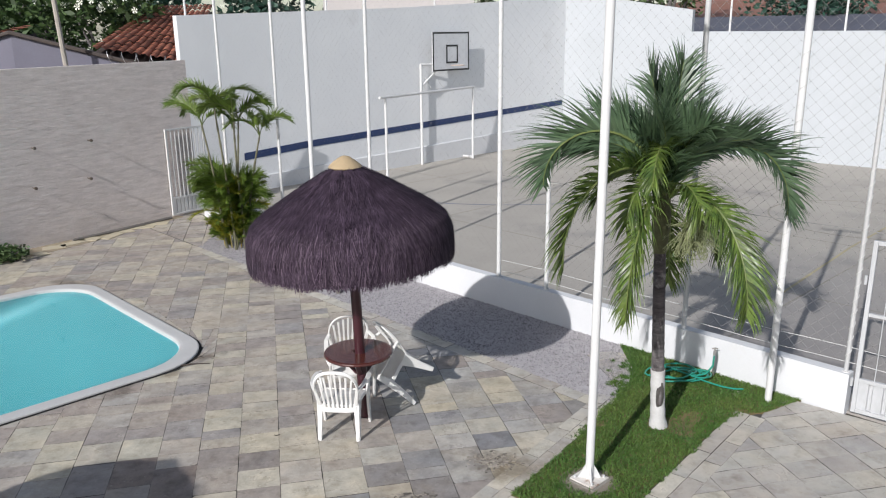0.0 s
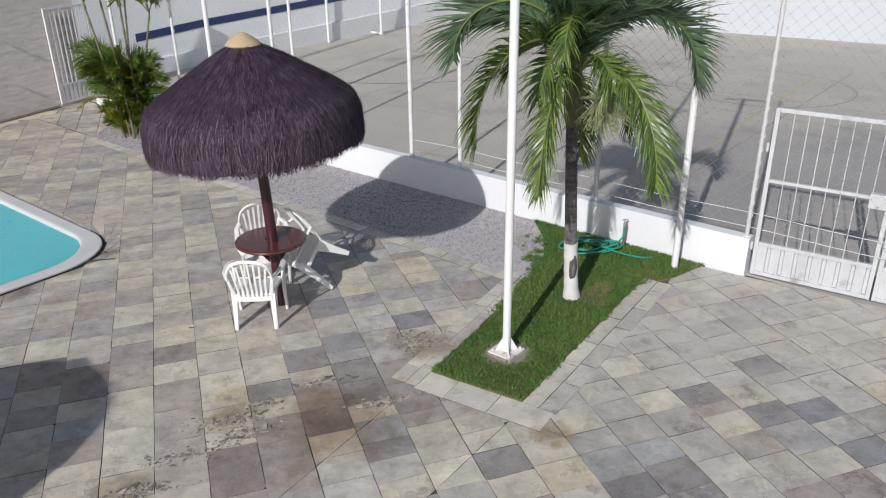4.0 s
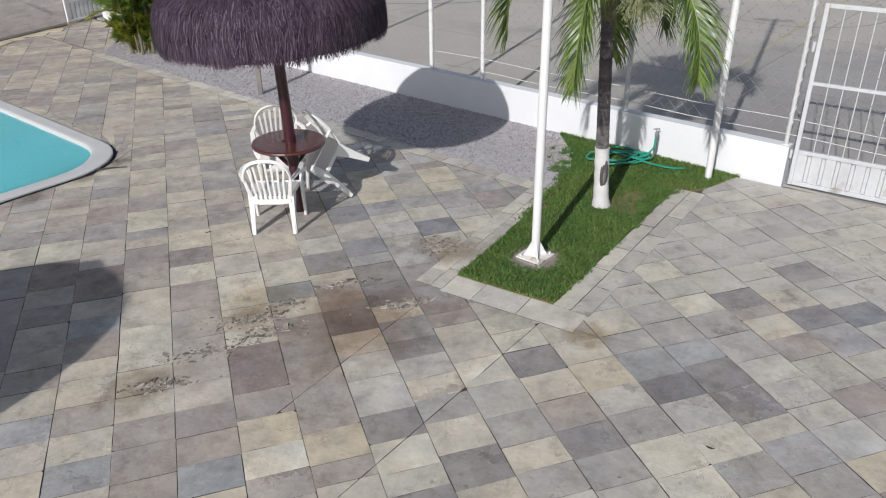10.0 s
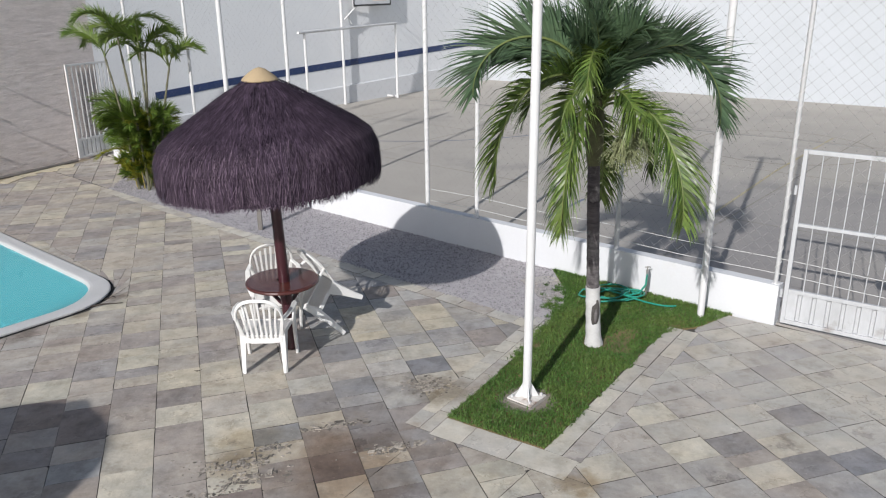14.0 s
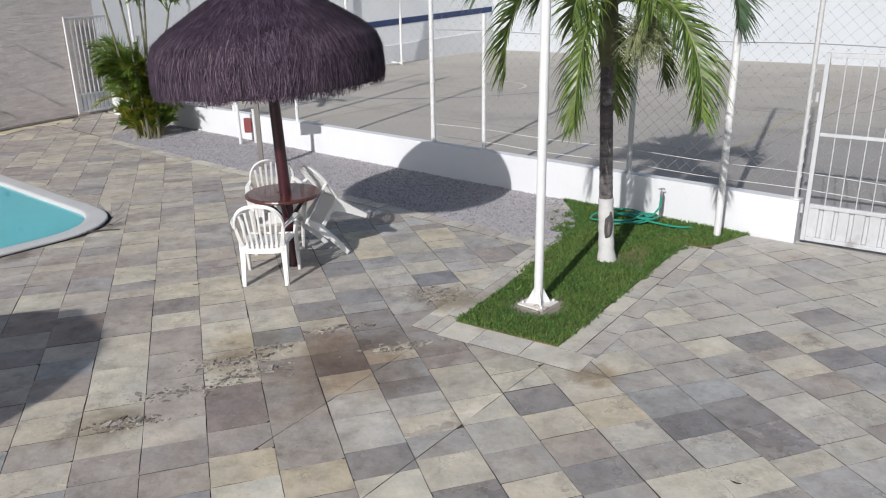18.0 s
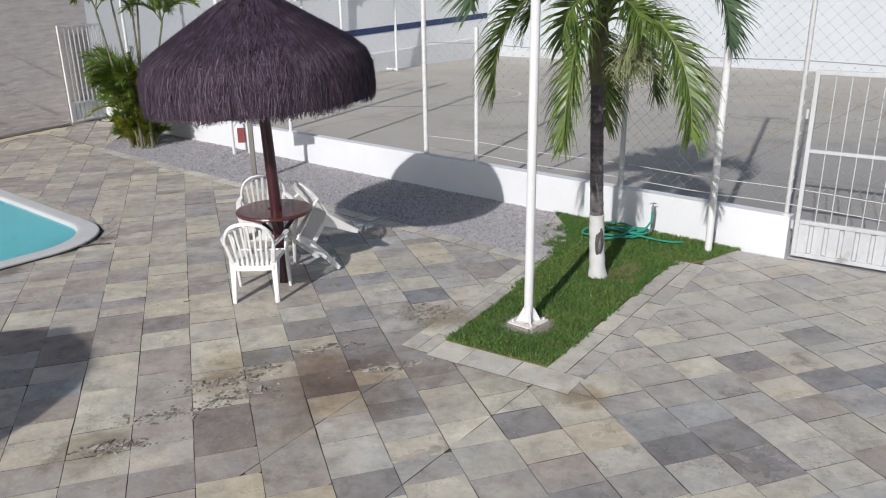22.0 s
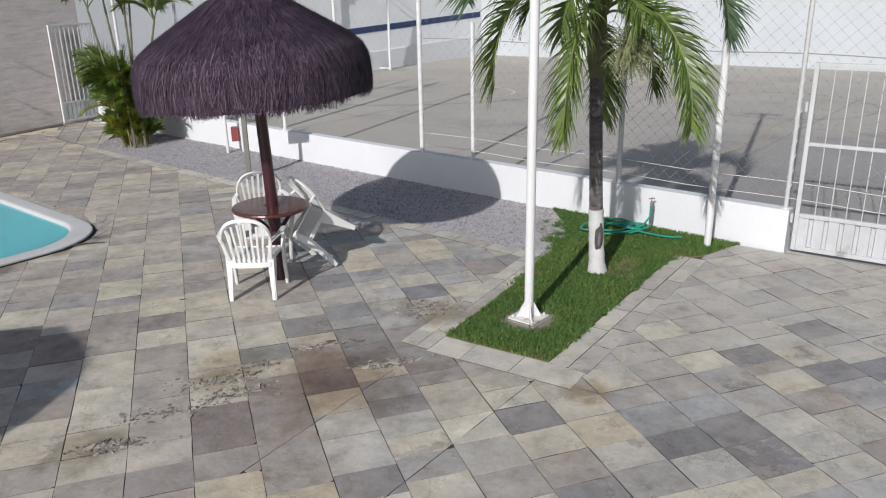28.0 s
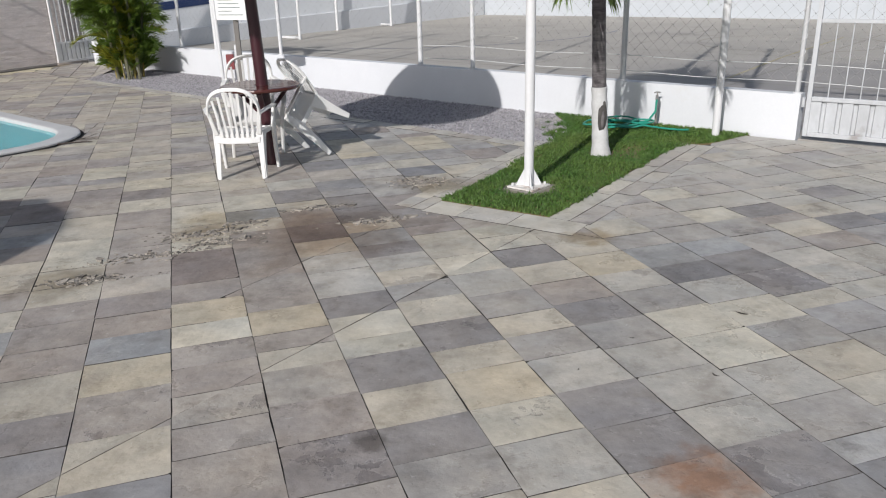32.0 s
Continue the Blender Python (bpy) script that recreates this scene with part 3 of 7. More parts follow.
def pool():
    tg = base("pool", (0, 0, 0), "turquoise swimming pool with a rounded white rim", "pool")
    bm = bmesh.new()
    prof = [(0.03, -0.06), (0.03, 0.008), (0.0, 0.010), (0.0, 0.026), (0.005, 0.034), (0.02, 0.038), (0.165, 0.038), (0.195, 0.034), (0.210, 0.022), (0.214, 0.0), (0.214, -0.1)]
    rings = [[bm.verts.new((x, y, z)) for x, y in pool_rect(d, max(0.3, 0.84 - d * 0.2))] for d, z in prof]
    for a, b in zip(rings, rings[1:]):
        ring(bm, a, b)
    part("rim", bm, pool_white, tg, "white fibreglass rim")
    # added black strip: paints the shade in the gap below the rim
    bm = bmesh.new()
    ring(bm, [bm.verts.new((x, y, -0.004)) for x, y in pool_rect(-0.05, 0.86)], [bm.verts.new((x, y, -0.004)) for x, y in pool_rect(0.029, 0.83)])
    part("gap_seal", bm, gap_black, tg, "black strip standing in for the shade in the gap round the rim")
    bm = bmesh.new()
    # the floor rises gently towards the far end
    rings = [[bm.verts.new((x, y, z)) for x, y in pool_rect(d, 0.80, far)] for d, far, z in ((0.216, 0.216, -0.03), (0.25, 0.40, -0.12), (0.30, 1.0, -0.46), (0.38, 1.7, -0.88), (0.52, 2.4, -1.20), (0.80, 3.1, -1.38), (1.30, 4.0, -1.45))]
    for a, b in zip(rings, rings[1:]):
        ring(bm, a, b)
    bm.faces.new(rings[-1])
    part("basin", bm, pool_blue, tg, "turquoise liner", smooth=True)
    ww = pool_rect(0.215, 0.80)
    w = raw("water", [(x, y, -0.012) for x, y in ww], [tuple(range(len(ww)))], water, tg)
    w["label"] = "still clear water"
    w.visible_shadow = False


def water_nodes():
    water.use_nodes = True
    t = water.node_tree
    n, l = t.nodes, t.links
    b = n["Principled BSDF"]
    b.inputs["Base Color"].default_value = (0.55, 0.91, 0.95, 1)
    b.inputs["Roughness"].default_value, b.inputs["IOR"].default_value = 0.05, 1.33
    b.inputs["Transmission Weight"].default_value = 1.0
    k = n.new("ShaderNodeTexNoise")
    k.inputs["Scale"].default_value = 3.0
    bp = n.new("ShaderNodeBump")
    bp.inputs["Strength"].default_value, bp.inputs["Distance"].default_value = 0.12, 0.03
    l.new(k.outputs[0], bp.inputs["Height"])
    l.new(bp.outputs[0], b.inputs["Normal"])


water_nodes()
pool()


def bar(bm, pts, w, t, side):
    """A flat bar along points: w wide along side, t thick; w may be given point by point."""
    pts, side = [Vector(p) for p in pts], Vector(side)
    ws = w if isinstance(w, (list, tuple)) else [w] * len(pts)
    rings = []
    for i, p in enumerate(pts):
        d = (pts[min(i + 1, len(pts) - 1)] - pts[max(i - 1, 0)]).normalized()
        a = (side - d * side.dot(d)).normalized()
        b = d.cross(a)
        h, k, c = ws[i] / 2, t / 2, min(t, ws[i]) * 0.22
        ring_pts = [(h - c, k), (h, k - c), (h, -k + c), (h - c, -k), (-h + c, -k), (-h, -k + c), (-h, k - c), (-h + c, k)]
        rings.append([bm.verts.new(p + a * x + b * y) for x, y in ring_pts])
    for r0, r1 in zip(rings, rings[1:]):
        for k in range(8):
            bm.faces.new((r0[k], r0[(k + 1) % 8], r1[(k + 1) % 8], r1[k]))
    bm.faces.new(rings[0][::-1])
    bm.faces.new(rings[-1])


def one(fn, *a, **k):
    bm = bmesh.new()
    fn(bm, *a, **k)
    return bm


# ---- court: stripe, ledge, markings, goal, basket ----
def along_a(r, z, out):
    sc = UX * CORNER[0] + UY * CORNER[1]
    f = (r - 9.3) / (-UY * CORNER[0] + UX * CORNER[1] - 9.3)
    x, y = uv(WALL_A_S + (sc - WALL_A_S) * f + out, r)
    return (x, y, z)


def wall_a_trim():
    r_end = 25.3
    bm = bmesh.new()
    rows = [[bm.verts.new(along_a(r, z0 + dz, o)) for r, z0 in ((10.9, 0.99), (13.0, 1.12), (18, 1.29), (r_end, 1.53))] for dz, o in ((-0.10, 0.004), (-0.10, 0.012), (0.10, 0.012), (0.10, 0.004))]
    for a, b in zip(rows, rows[1:]):
        for i in range(3):
            bm.faces.new((a[i], a[i + 1], b[i + 1], b[i]))
    part("stripe", bm, blue_paint, wall_a, "navy blue painted stripe")
    bm = bmesh.new()
    rows = [[bm.verts.new(along_a(r, z, o)) for r, z in zip((9.35, r_end), zs)] for zs, o in (((-0.05, -0.05), 0.05), ((0.34, 0.74), 0.05), ((0.36, 0.76), 0.035), ((0.36, 0.76), 0.002))]
    for a, b in zip(rows, rows[1:]):
        bm.faces.new((a[0], a[1], b[1], b[0]))
    part("plinth", bm, white_wall, wall_a, "white plastered plinth")


wall_a_trim()
line_blue = mat("faded_blue_line", (0.10, 0.13, 0.22), (0.20, 0.20, 0.22), 0.8, 3, 30)
line_yellow = mat("faded_yellow_line", (0.42, 0.36, 0.20), (0.30, 0.27, 0.20), 0.85, 3, 30)
line_pale = mat("worn_pale_line", (0.62, 0.60, 0.54), (0.45, 0.42, 0.36), 0.85, 3, 30)
crack_mat = mat("dark_joint", (0.17, 0.16, 0.14), (0.32, 0.295, 0.25), 0.95, 1.2, 20)


def line_on(name, pts, w, material, z=0.004, label=""):
    bm = bmesh.new()
    L, R = [], []
    for i, p in enumerate(pts):
        p = Vector(p)
        d = (Vector(pts[min(i + 1, len(pts) - 1)]) - Vector(pts[max(i - 1, 0)])).normalized()
        n = Vector((-d.y, d.x)) * w / 2
        L.append(bm.verts.new((*(p + n), z)))
        R.append(bm.verts.new((*(p - n), z)))
    for i in range(len(pts) - 1):
        bm.faces.new((L[i], R[i], R[i + 1], L[i + 1]))
    return tagged(part(name, bm, material), label, "court marking", group="court markings", kind="structure")


arc = [(1.2 + 6.2 * math.cos(radians(a)), 25.2 + 6.2 * math.sin(radians(a))) for a in range(250, 331, 5)]
line_on("court_marking", arc, 0.06, line_blue, label="faded dark arc of the goal area on concrete")
line_on("court_marking", [(2.6, 12.2), (3.5, 13.3)], 0.06, line_blue, label="short faded blue line on concrete")
line_on("court_marking", [(5.3, 12.0), (7.8, 14.9), (10.9, 18.2)], 0.05, line_yellow, label="faded yellow line across the concrete court")
line_on("court_marking", [(9.2 + 2.0 * math.cos(radians(a)), 17.4 + 2.0 * math.sin(radians(a))) for a in range(0, 361, 12)], 0.04, crack_mat, label="faded dark circle on concrete")
line_on("court_marking", [(2.55 + 0.98 * math.cos(radians(a)), 20.9 + 0.98 * math.sin(radians(a))) for a in range(-50, 96, 8)], 0.07, line_pale, label="worn pale arc on concrete")
for s_, r_, e_ in ((-16.5, 9.2, 17.5), (-12.6, 9.0, 20.0), (-8.4, 9.0, 22.0), (-4.2, 9.0, 22.0), (0.3, 9.0, 21.0)):
    line_on("court_marking", [uv(s_, r_), uv(s_ + 0.15, e_)], 0.026, crack_mat, 0.003, "dark joint between concrete bays")
for r_ in (12.4, 16.2, 20.0):
    line_on("court_marking", [uv(-18.5, r_), uv(3.0, r_ + 0.1)], 0.026, crack_mat, 0.003, "dark joint between concrete bays")


def goal():
    a, b = Vector((0.30, 26.75, 0)), Vector((-2.28, 22.5, 0))
    back = Vector((-UX, -UY, 0)) * 0.75
    up = Vector((0, 0, 2.45))
    tg = base("goal", a, "white tubular steel goal frame without a net", "goal")
    a, b = Vector(), b - a
    for p in (a, b):
        part("post", one(tube, [p, p + up], 0.041, 10), white_metal, tg)
        part("foot", one(tube, [p + Vector((0, 0, 0.04)), p + back + Vector((0, 0, 0.04))], 0.04, 8), white_metal, tg)
    d = (b - a).normalized()
    part("crossbar", one(tube, [a + up - d * 0.06, b + up + d * 0.28], 0.041, 10), white_metal, tg)


goal()
black_paint = mat("black_paint", (0.015, 0.015, 0.017), (0.03, 0.03, 0.03), 0.6)
board_grey = mat("board_panel", (0.62, 0.63, 0.65), (0.54, 0.55, 0.57), 0.6, 2, 30)


def basket():
    tg = base("basketball_hoop", (-1.40, 25.45, 0), "white pipe stand with a black-edged backboard and hoop", "basketball hoop")
    v = Vector((-UY, UX, 0))
    u = Vector((UX, UY, 0))
    off = u * 0.08
    bo = Vector((0.30, 0.32, 0)) + off          # lower near corner of the board
    part("post", one(tube, [(0, 0, 0), (0, 0, 3.27)], 0.045, 10), white_metal, tg)
    part("arm", one(tube, [(0, 0, 3.25), Vector((0, 0, 3.25)) + bo + v * 0.1], 0.035, 8), white_metal, tg)
    part("strut", one(tube, [(0, 0, 2.55), Vector((0, 0, 3.12)) + bo + v * 0.3], 0.03, 8), white_metal, tg)
    part("strut", one(tube, [(0.14, 0.16, 2.82), (0.30, 0.34, 2.5)], 0.025, 8), white_metal, tg)
    z0, z1, w, h = 3.02, 4.27, 1.72, 1.25
    def slab(x0, x1, y0, y1, t0, t1):
        bm = bmesh.new()
        c = [bo + v * x + u * t + Vector((0, 0, z0 + y)) for t in (t0, t1) for x, y in ((x0, y0), (x1, y0), (x1, y1), (x0, y1))]
        q = [bm.verts.new(p) for p in c]
        for f in ((0, 1, 2, 3), (7, 6, 5, 4), (0, 4, 5, 1), (1, 5, 6, 2), (2, 6, 7, 3), (3, 7, 4, 0)):
            bm.faces.new([q[i] for i in f])
        return bm
    bd = part("backboard", slab(0, w, 0, h, 0, 0.03), board_grey, tg, "pale grey board")
    e = 0.055
    for x0, x1, y0, y1 in ((0, w, 0, e), (0, w, h - e, h), (0, e, e, h - e), (w - e, w, e, h - e), (0.62, 1.18, 0.24, 0.30), (0.62, 1.18, 0.78, 0.84), (0.62, 0.68, 0.30, 0.78), (1.12, 1.18, 0.30, 0.78)):
        part("line", slab(x0, x1, y0, y1, 0.03, 0.036), black_paint, bd)
    c = bo + v * 0.9 + u * 0.30 + Vector((0, 0, z0 + 0.18))
    part("ring", one(tube, [c + v * 0.22 * math.cos(a * math.pi / 12) + u * 0.22 * math.sin(a * math.pi / 12) for a in range(25)], 0.014, 6), mat("faded_orange", (0.5, 0.36, 0.30), (0.45, 0.40, 0.36), 0.6), tg, "faded steel ring")


basket()


# ---- fence on the low wall ----
cord = mat("net_cord_grey", (0.25, 0.245, 0.24), (0.20, 0.195, 0.19), 0.85)


# greyer, brown-stained paint for the posts near the gate
post_paint = mat("greyer_post_paint", (0.50, 0.505, 0.51), (0.40, 0.395, 0.39), 0.55, 2.5, 30, 0.5, 0.1, stain=(0.30, 0.27, 0.24), stain_scale=3.0, stain_at=0.66)


def fence_post(s, h, r, wrap=True, label="tall white steel pipe of the court fence"):
    x, y = uv(s, LOW_R + 0.075)
    tg = base("fence_post", (x, y, 0.48), label, "fence post", "court fence posts")
    part("pipe", one(tube, [(0, 0, -0.06), (0, 0, h - 0.48)], r, 10), post_paint if s > -5 else white_metal, tg, smooth=True)
    part("flange", one(tube, [(0, 0, 0.0), (0, 0, 0.012)], r * 1.8, 10), white_metal, tg)
    if wrap:
        n = int((h - 0.7) / 0.16) * 8
        part("lacing", one(tube, [(math.cos(k * math.pi / 4) * (r + 0.004), math.sin(k * math.pi / 4) * (r + 0.004), 0.12 + k * 0.02) for k in range(n)], 0.004, 4), rope, tg, "grey net cord wound round the pipe")
    return tg


for s_, h_, r_, w_ in ((-15.75, 5.6, 0.032, True), (-13.55, 5.6, 0.03, True), (-12.42, 5.6, 0.045, False), (-10.6, 5.6, 0.032, True), (-7.47, 5.6, 0.034, True), (-6.52, 2.35, 0.03, True), (-4.25, 5.6, 0.034, False), (-2.24, 5.6, 0.025, True), (2.0, 5.6, 0.038, True)):
    fence_post(s_, h_, r_, w_)


knot_mat = mat("net_knot", (0.11, 0.105, 0.10), (0.17, 0.165, 0.16), 0.9)


def net():
    """Diamond cords between the posts, with knots where the camera passes nearest."""
    W, H, z0, z1 = 0.15, 0.145, 0.60, 5.45
    s0, s1 = LOW_END, 2.0
    verts, faces = [], []
    def seg(p, q, rad):
        a, b = Vector(p), Vector(q)
        d = (b - a).normalized()
        n1 = Vector((0, 1, 0))
        n2 = d.cross(n1)
        k = len(verts)
        for c in (a, b):
            for j in range(3):
                an = 2 * math.pi * j / 3
                verts.append(tuple(c + (n1 * math.cos(an) + n2 * math.sin(an)) * rad))
        for j in range(3):
            faces.append((k + j, k + (j + 1) % 3, k + 3 + (j + 1) % 3, k + 3 + j))
    run = (z1 - z0) * W / H
    k = int((s1 - s0 + run) / W)
    for i in range(k):
        for sg in (1, -1):
            a = s0 - run + i * W if sg == 1 else s0 + i * W
            pts = []
            n = 9
            for j in range(n + 1):
                f = j / n
                s = a + sg * run * f
                if s0 - 0.001 <= s <= s1:
                    sag = 0.012 * math.sin(s * 2.1 + f * 5) + 0.01 * math.sin(s * 7.3)
                    pts.append((s, LOW_R + 0.075 + sag, z0 + (z1 - z0) * f))
            for p, q in zip(pts, pts[1:]):
                seg(p, q, 0.0012 if p[0] > -4.6 else 0.0009 if p[0] > -7.5 else 0.0005)
    # knots of the nearer bays
    kv, kf = [], []
    for m in range(int((s1 - s0 + run) * 2 / W)):
        s = s0 - run / 2 + m * W / 2
        if not -6.6 < s < s1:
            continue
        for n in range(-int(run / W), int(run / W) + 1):
            r = run / 2 + n * W / 2
            if (m + n) % 2 or not 0.1 < r < run:
                continue
            k = len(kv)
            q = Vector((s, LOW_R + 0.072, z0 + r * H / W))
            kv += [tuple(q + Vector(d) * 0.0062) for d in ((1, 0, 0), (-1, 0, 0), (0, 1, 0), (0, -1, 0), (0, 0, 1), (0, 0, -1))]
            kf += [(k, k + 2, k + 4), (k + 2, k + 1, k + 4), (k + 1, k + 3, k + 4), (k + 3, k, k + 4), (k + 2, k, k + 5), (k + 1, k + 2, k + 5), (k + 3, k + 1, k + 5), (k, k + 3, k + 5)]
    kn = tagged(raw("net_knots", kv, kf, knot_mat), "dark knots of the sports net", "net", kind="stuff")
    kn.matrix_basis = COURT
    ob = raw("net", verts, faces, cord)
    ob.matrix_basis = COURT
    tagged(ob, "grey diamond-mesh sports net stretched between the fence posts", "net", kind="stuff")


net()
for z_, r_, lab in ((2.13, 0.005, "dark horizontal wire through the net"), (0.60, 0.004, "pale cord along the foot of the net"), (0.78, 0.004, "pale cord along the foot of the net")):
    bm = bmesh.new()
    tube(bm, [(s, LOW_R + 0.075, z_ - 0.02 * math.sin((s + 2.2) * 1.45) ** 2) for s in np.arange(-7.4, 2.1, 0.4)], r_, 5)
    ob = tagged(part("fence_wire", bm, cord if z_ > 1 else rope), lab, "wire", "fence wires")
    ob.matrix_basis = COURT


def pole_with_bar(name, x, y, h, r, label, category, turn, half):
    tg = base(name, (x, y, 0), label, category)
    part("pole", one(tube, [(0, 0, 0), (0, 0, h)], r, 14), white_metal, tg, smooth=True)
    d = Vector((math.cos(radians(turn)), math.sin(radians(turn)), 0))
    part("crossbar", one(tube, [d * -half + Vector((0, 0, h - 0.04)), d * half + Vector((0, 0, h - 0.04))], 0.03, 8), white_metal, tg)
    return tg


mast = pole_with_bar("mast", 1.262, 6.34, 6.2, 0.041, "tall white painted steel mast bolted down in the lawn", "mast", -43, 0.26)
bm = bmesh.new()
box(bm, (-0.135, -0.135, 0.012), (0.135, 0.135, 0.026), 0.003)
plate = part("base_plate", bm, mat("flaking_paint", (0.70, 0.68, 0.65), (0.55, 0.50, 0.45), 0.6, 6, 40, 0.5, 0.2, stain=(0.20, 0.10, 0.06), stain_scale=9.0, stain_at=0.56), mast, "flaking white square base plate")
plate.rotation_euler = (0, 0, radians(-44))
for k in range(4):
    bm = bmesh.new()
    q = [bm.verts.new(p) for p in ((0.035, -0.006, 0.027), (0.115, -0.006, 0.027), (0.04, -0.006, 0.17), (0.035, 0.006, 0.027), (0.115, 0.006, 0.027), (0.04, 0.006, 0.17))]
    for f in ((0, 1, 2), (5, 4, 3), (0, 3, 4, 1), (1, 4, 5, 2), (2, 5, 3, 0)):
        bm.faces.new([q[i] for i in f])
    g = part("gusset", bm, white_metal, mast)
    g.rotation_euler = (0, 0, radians(k * 90))
    bo = part("bolt", one(tube, [(0.1, 0.1, 0.027), (0.1, 0.1, 0.05)], 0.011, 6), white_metal, mast)
    bo.rotation_euler = (0, 0, radians(k * 90 - 44))
bm = bmesh.new()
box(bm, (-0.16, -0.16, -0.08), (0.16, 0.16, 0.011), 0.01)
foot = part("footing", bm, mat("rough_concrete", (0.30, 0.28, 0.25), (0.18, 0.16, 0.14), 0.95, 6, 50, 0.5, 0.6), mast, "rough concrete footing")
foot.rotation_euler = (0, 0, radians(-44))
lamp_post = pole_with_bar("light_pole", 3.62, 8.05, 5.5, 0.040, "white painted pole with cord wound round its foot", "pole", -27, 0.42)
part("lacing", one(tube, [(math.cos(k * math.pi / 4) * 0.042, math.sin(k * math.pi / 4) * 0.042, 0.35 + k * 0.022) for k in range(170)], 0.0045, 4), rope, lamp_post)


# ---- gates ----
gate_paint = mat("gate_paint", (0.50, 0.51, 0.525), (0.38, 0.385, 0.39), 0.5, 3, 25, 0.5, 0.15, stain=(0.27, 0.255, 0.245), stain_scale=3.2, stain_at=0.59, stretch=(1, 1, 0.35))
def gate_leaf(name, place, turn, width, height, panel, step, rail, label, bar_r=0.008):
    tg = base(name, place, label, "gate", turn=turn)
    f = 0.045
    for x in (0, width - f):
        bm = bmesh.new()
        box(bm, (x, -f / 2, 0.05), (x + f, f / 2, height), 0.004)
        part("stile", bm, gate_paint, tg)
    for z in (0.05, panel, height - f) + ((rail,) if rail else ()):
        bm = bmesh.new()
        box(bm, (f + 0.001, -f / 2 + 0.002, z), (width - f - 0.001, f / 2 - 0.002, z + f * (0.8 if z == rail else 1)), 0.004)
        part("rail", bm, gate_paint, tg)
    n = int((width - 2 * f) / step)
    for k in range(1, n + 1):
        x = f + k * (width - 2 * f) / (n + 1)
        part("gate_bar", one(tube, [(x, 0, panel + f), (x, 0, height - f)], bar_r, 8), gate_paint, tg)
    bm = bmesh.new()
    p, w = [], (width - 2 * f) / (n + 1)
    for k in range(n + 1):
        x = f + k * w
        p += [(x, -0.004), (x + w * 0.66, -0.004), (x + w * 0.72, 0.02), (x + w * 0.94, 0.02)]
    p.append((width - f, -0.004))
    a = [[bm.verts.new((x, y + o, z)) for x, y in p] for z, o in ((0.095, 0), (panel, 0), (panel, 0.003), (0.095, 0.003))]
    for r0, r1 in zip(a, a[1:] + a[:1]):
        for i in range(len(p) - 1):
            bm.faces.new((r0[i], r0[i + 1], r1[i + 1], r1[i]))
    part("panel", bm, gate_paint, tg, "scuffed white ribbed sheet panel")
    return tg


gx, gy = 4.42, 7.72
g1 = gate_leaf("gate", (gx, gy, 0), -38.5, 1.28, 2.05, 0.42, 0.165, 1.2, "white steel bar gate with a ribbed lower panel", 0.006)
bm = bmesh.new()
box(bm, (1.07, -0.05, 1.11), (1.285, 0.03, 1.27), 0.006)
part("lock_case", bm, gate_paint, g1, "white steel lock case")
gate_leaf("gate", (gx + 1.30 * math.cos(radians(-38.5)), gy + 1.30 * math.sin(radians(-38.5)), 0), -38.5, 1.28, 2.05, 0.42, 0.165, 1.2, "white steel bar gate with a ribbed lower panel")
for z_ in (0.35, 1.55):
    part("hinge", one(tube, [(-0.03, 0, z_), (-0.03, 0, z_ + 0.1)], 0.016, 8), gate_paint, g1)
gate_paint = white_metal
gate_leaf("gate", (-7.006, 17.699, 0), 56, 1.10, 2.12, 0.44, 0.125, 0, "narrow white steel bar gate folded back along the garden wall", 0.017)


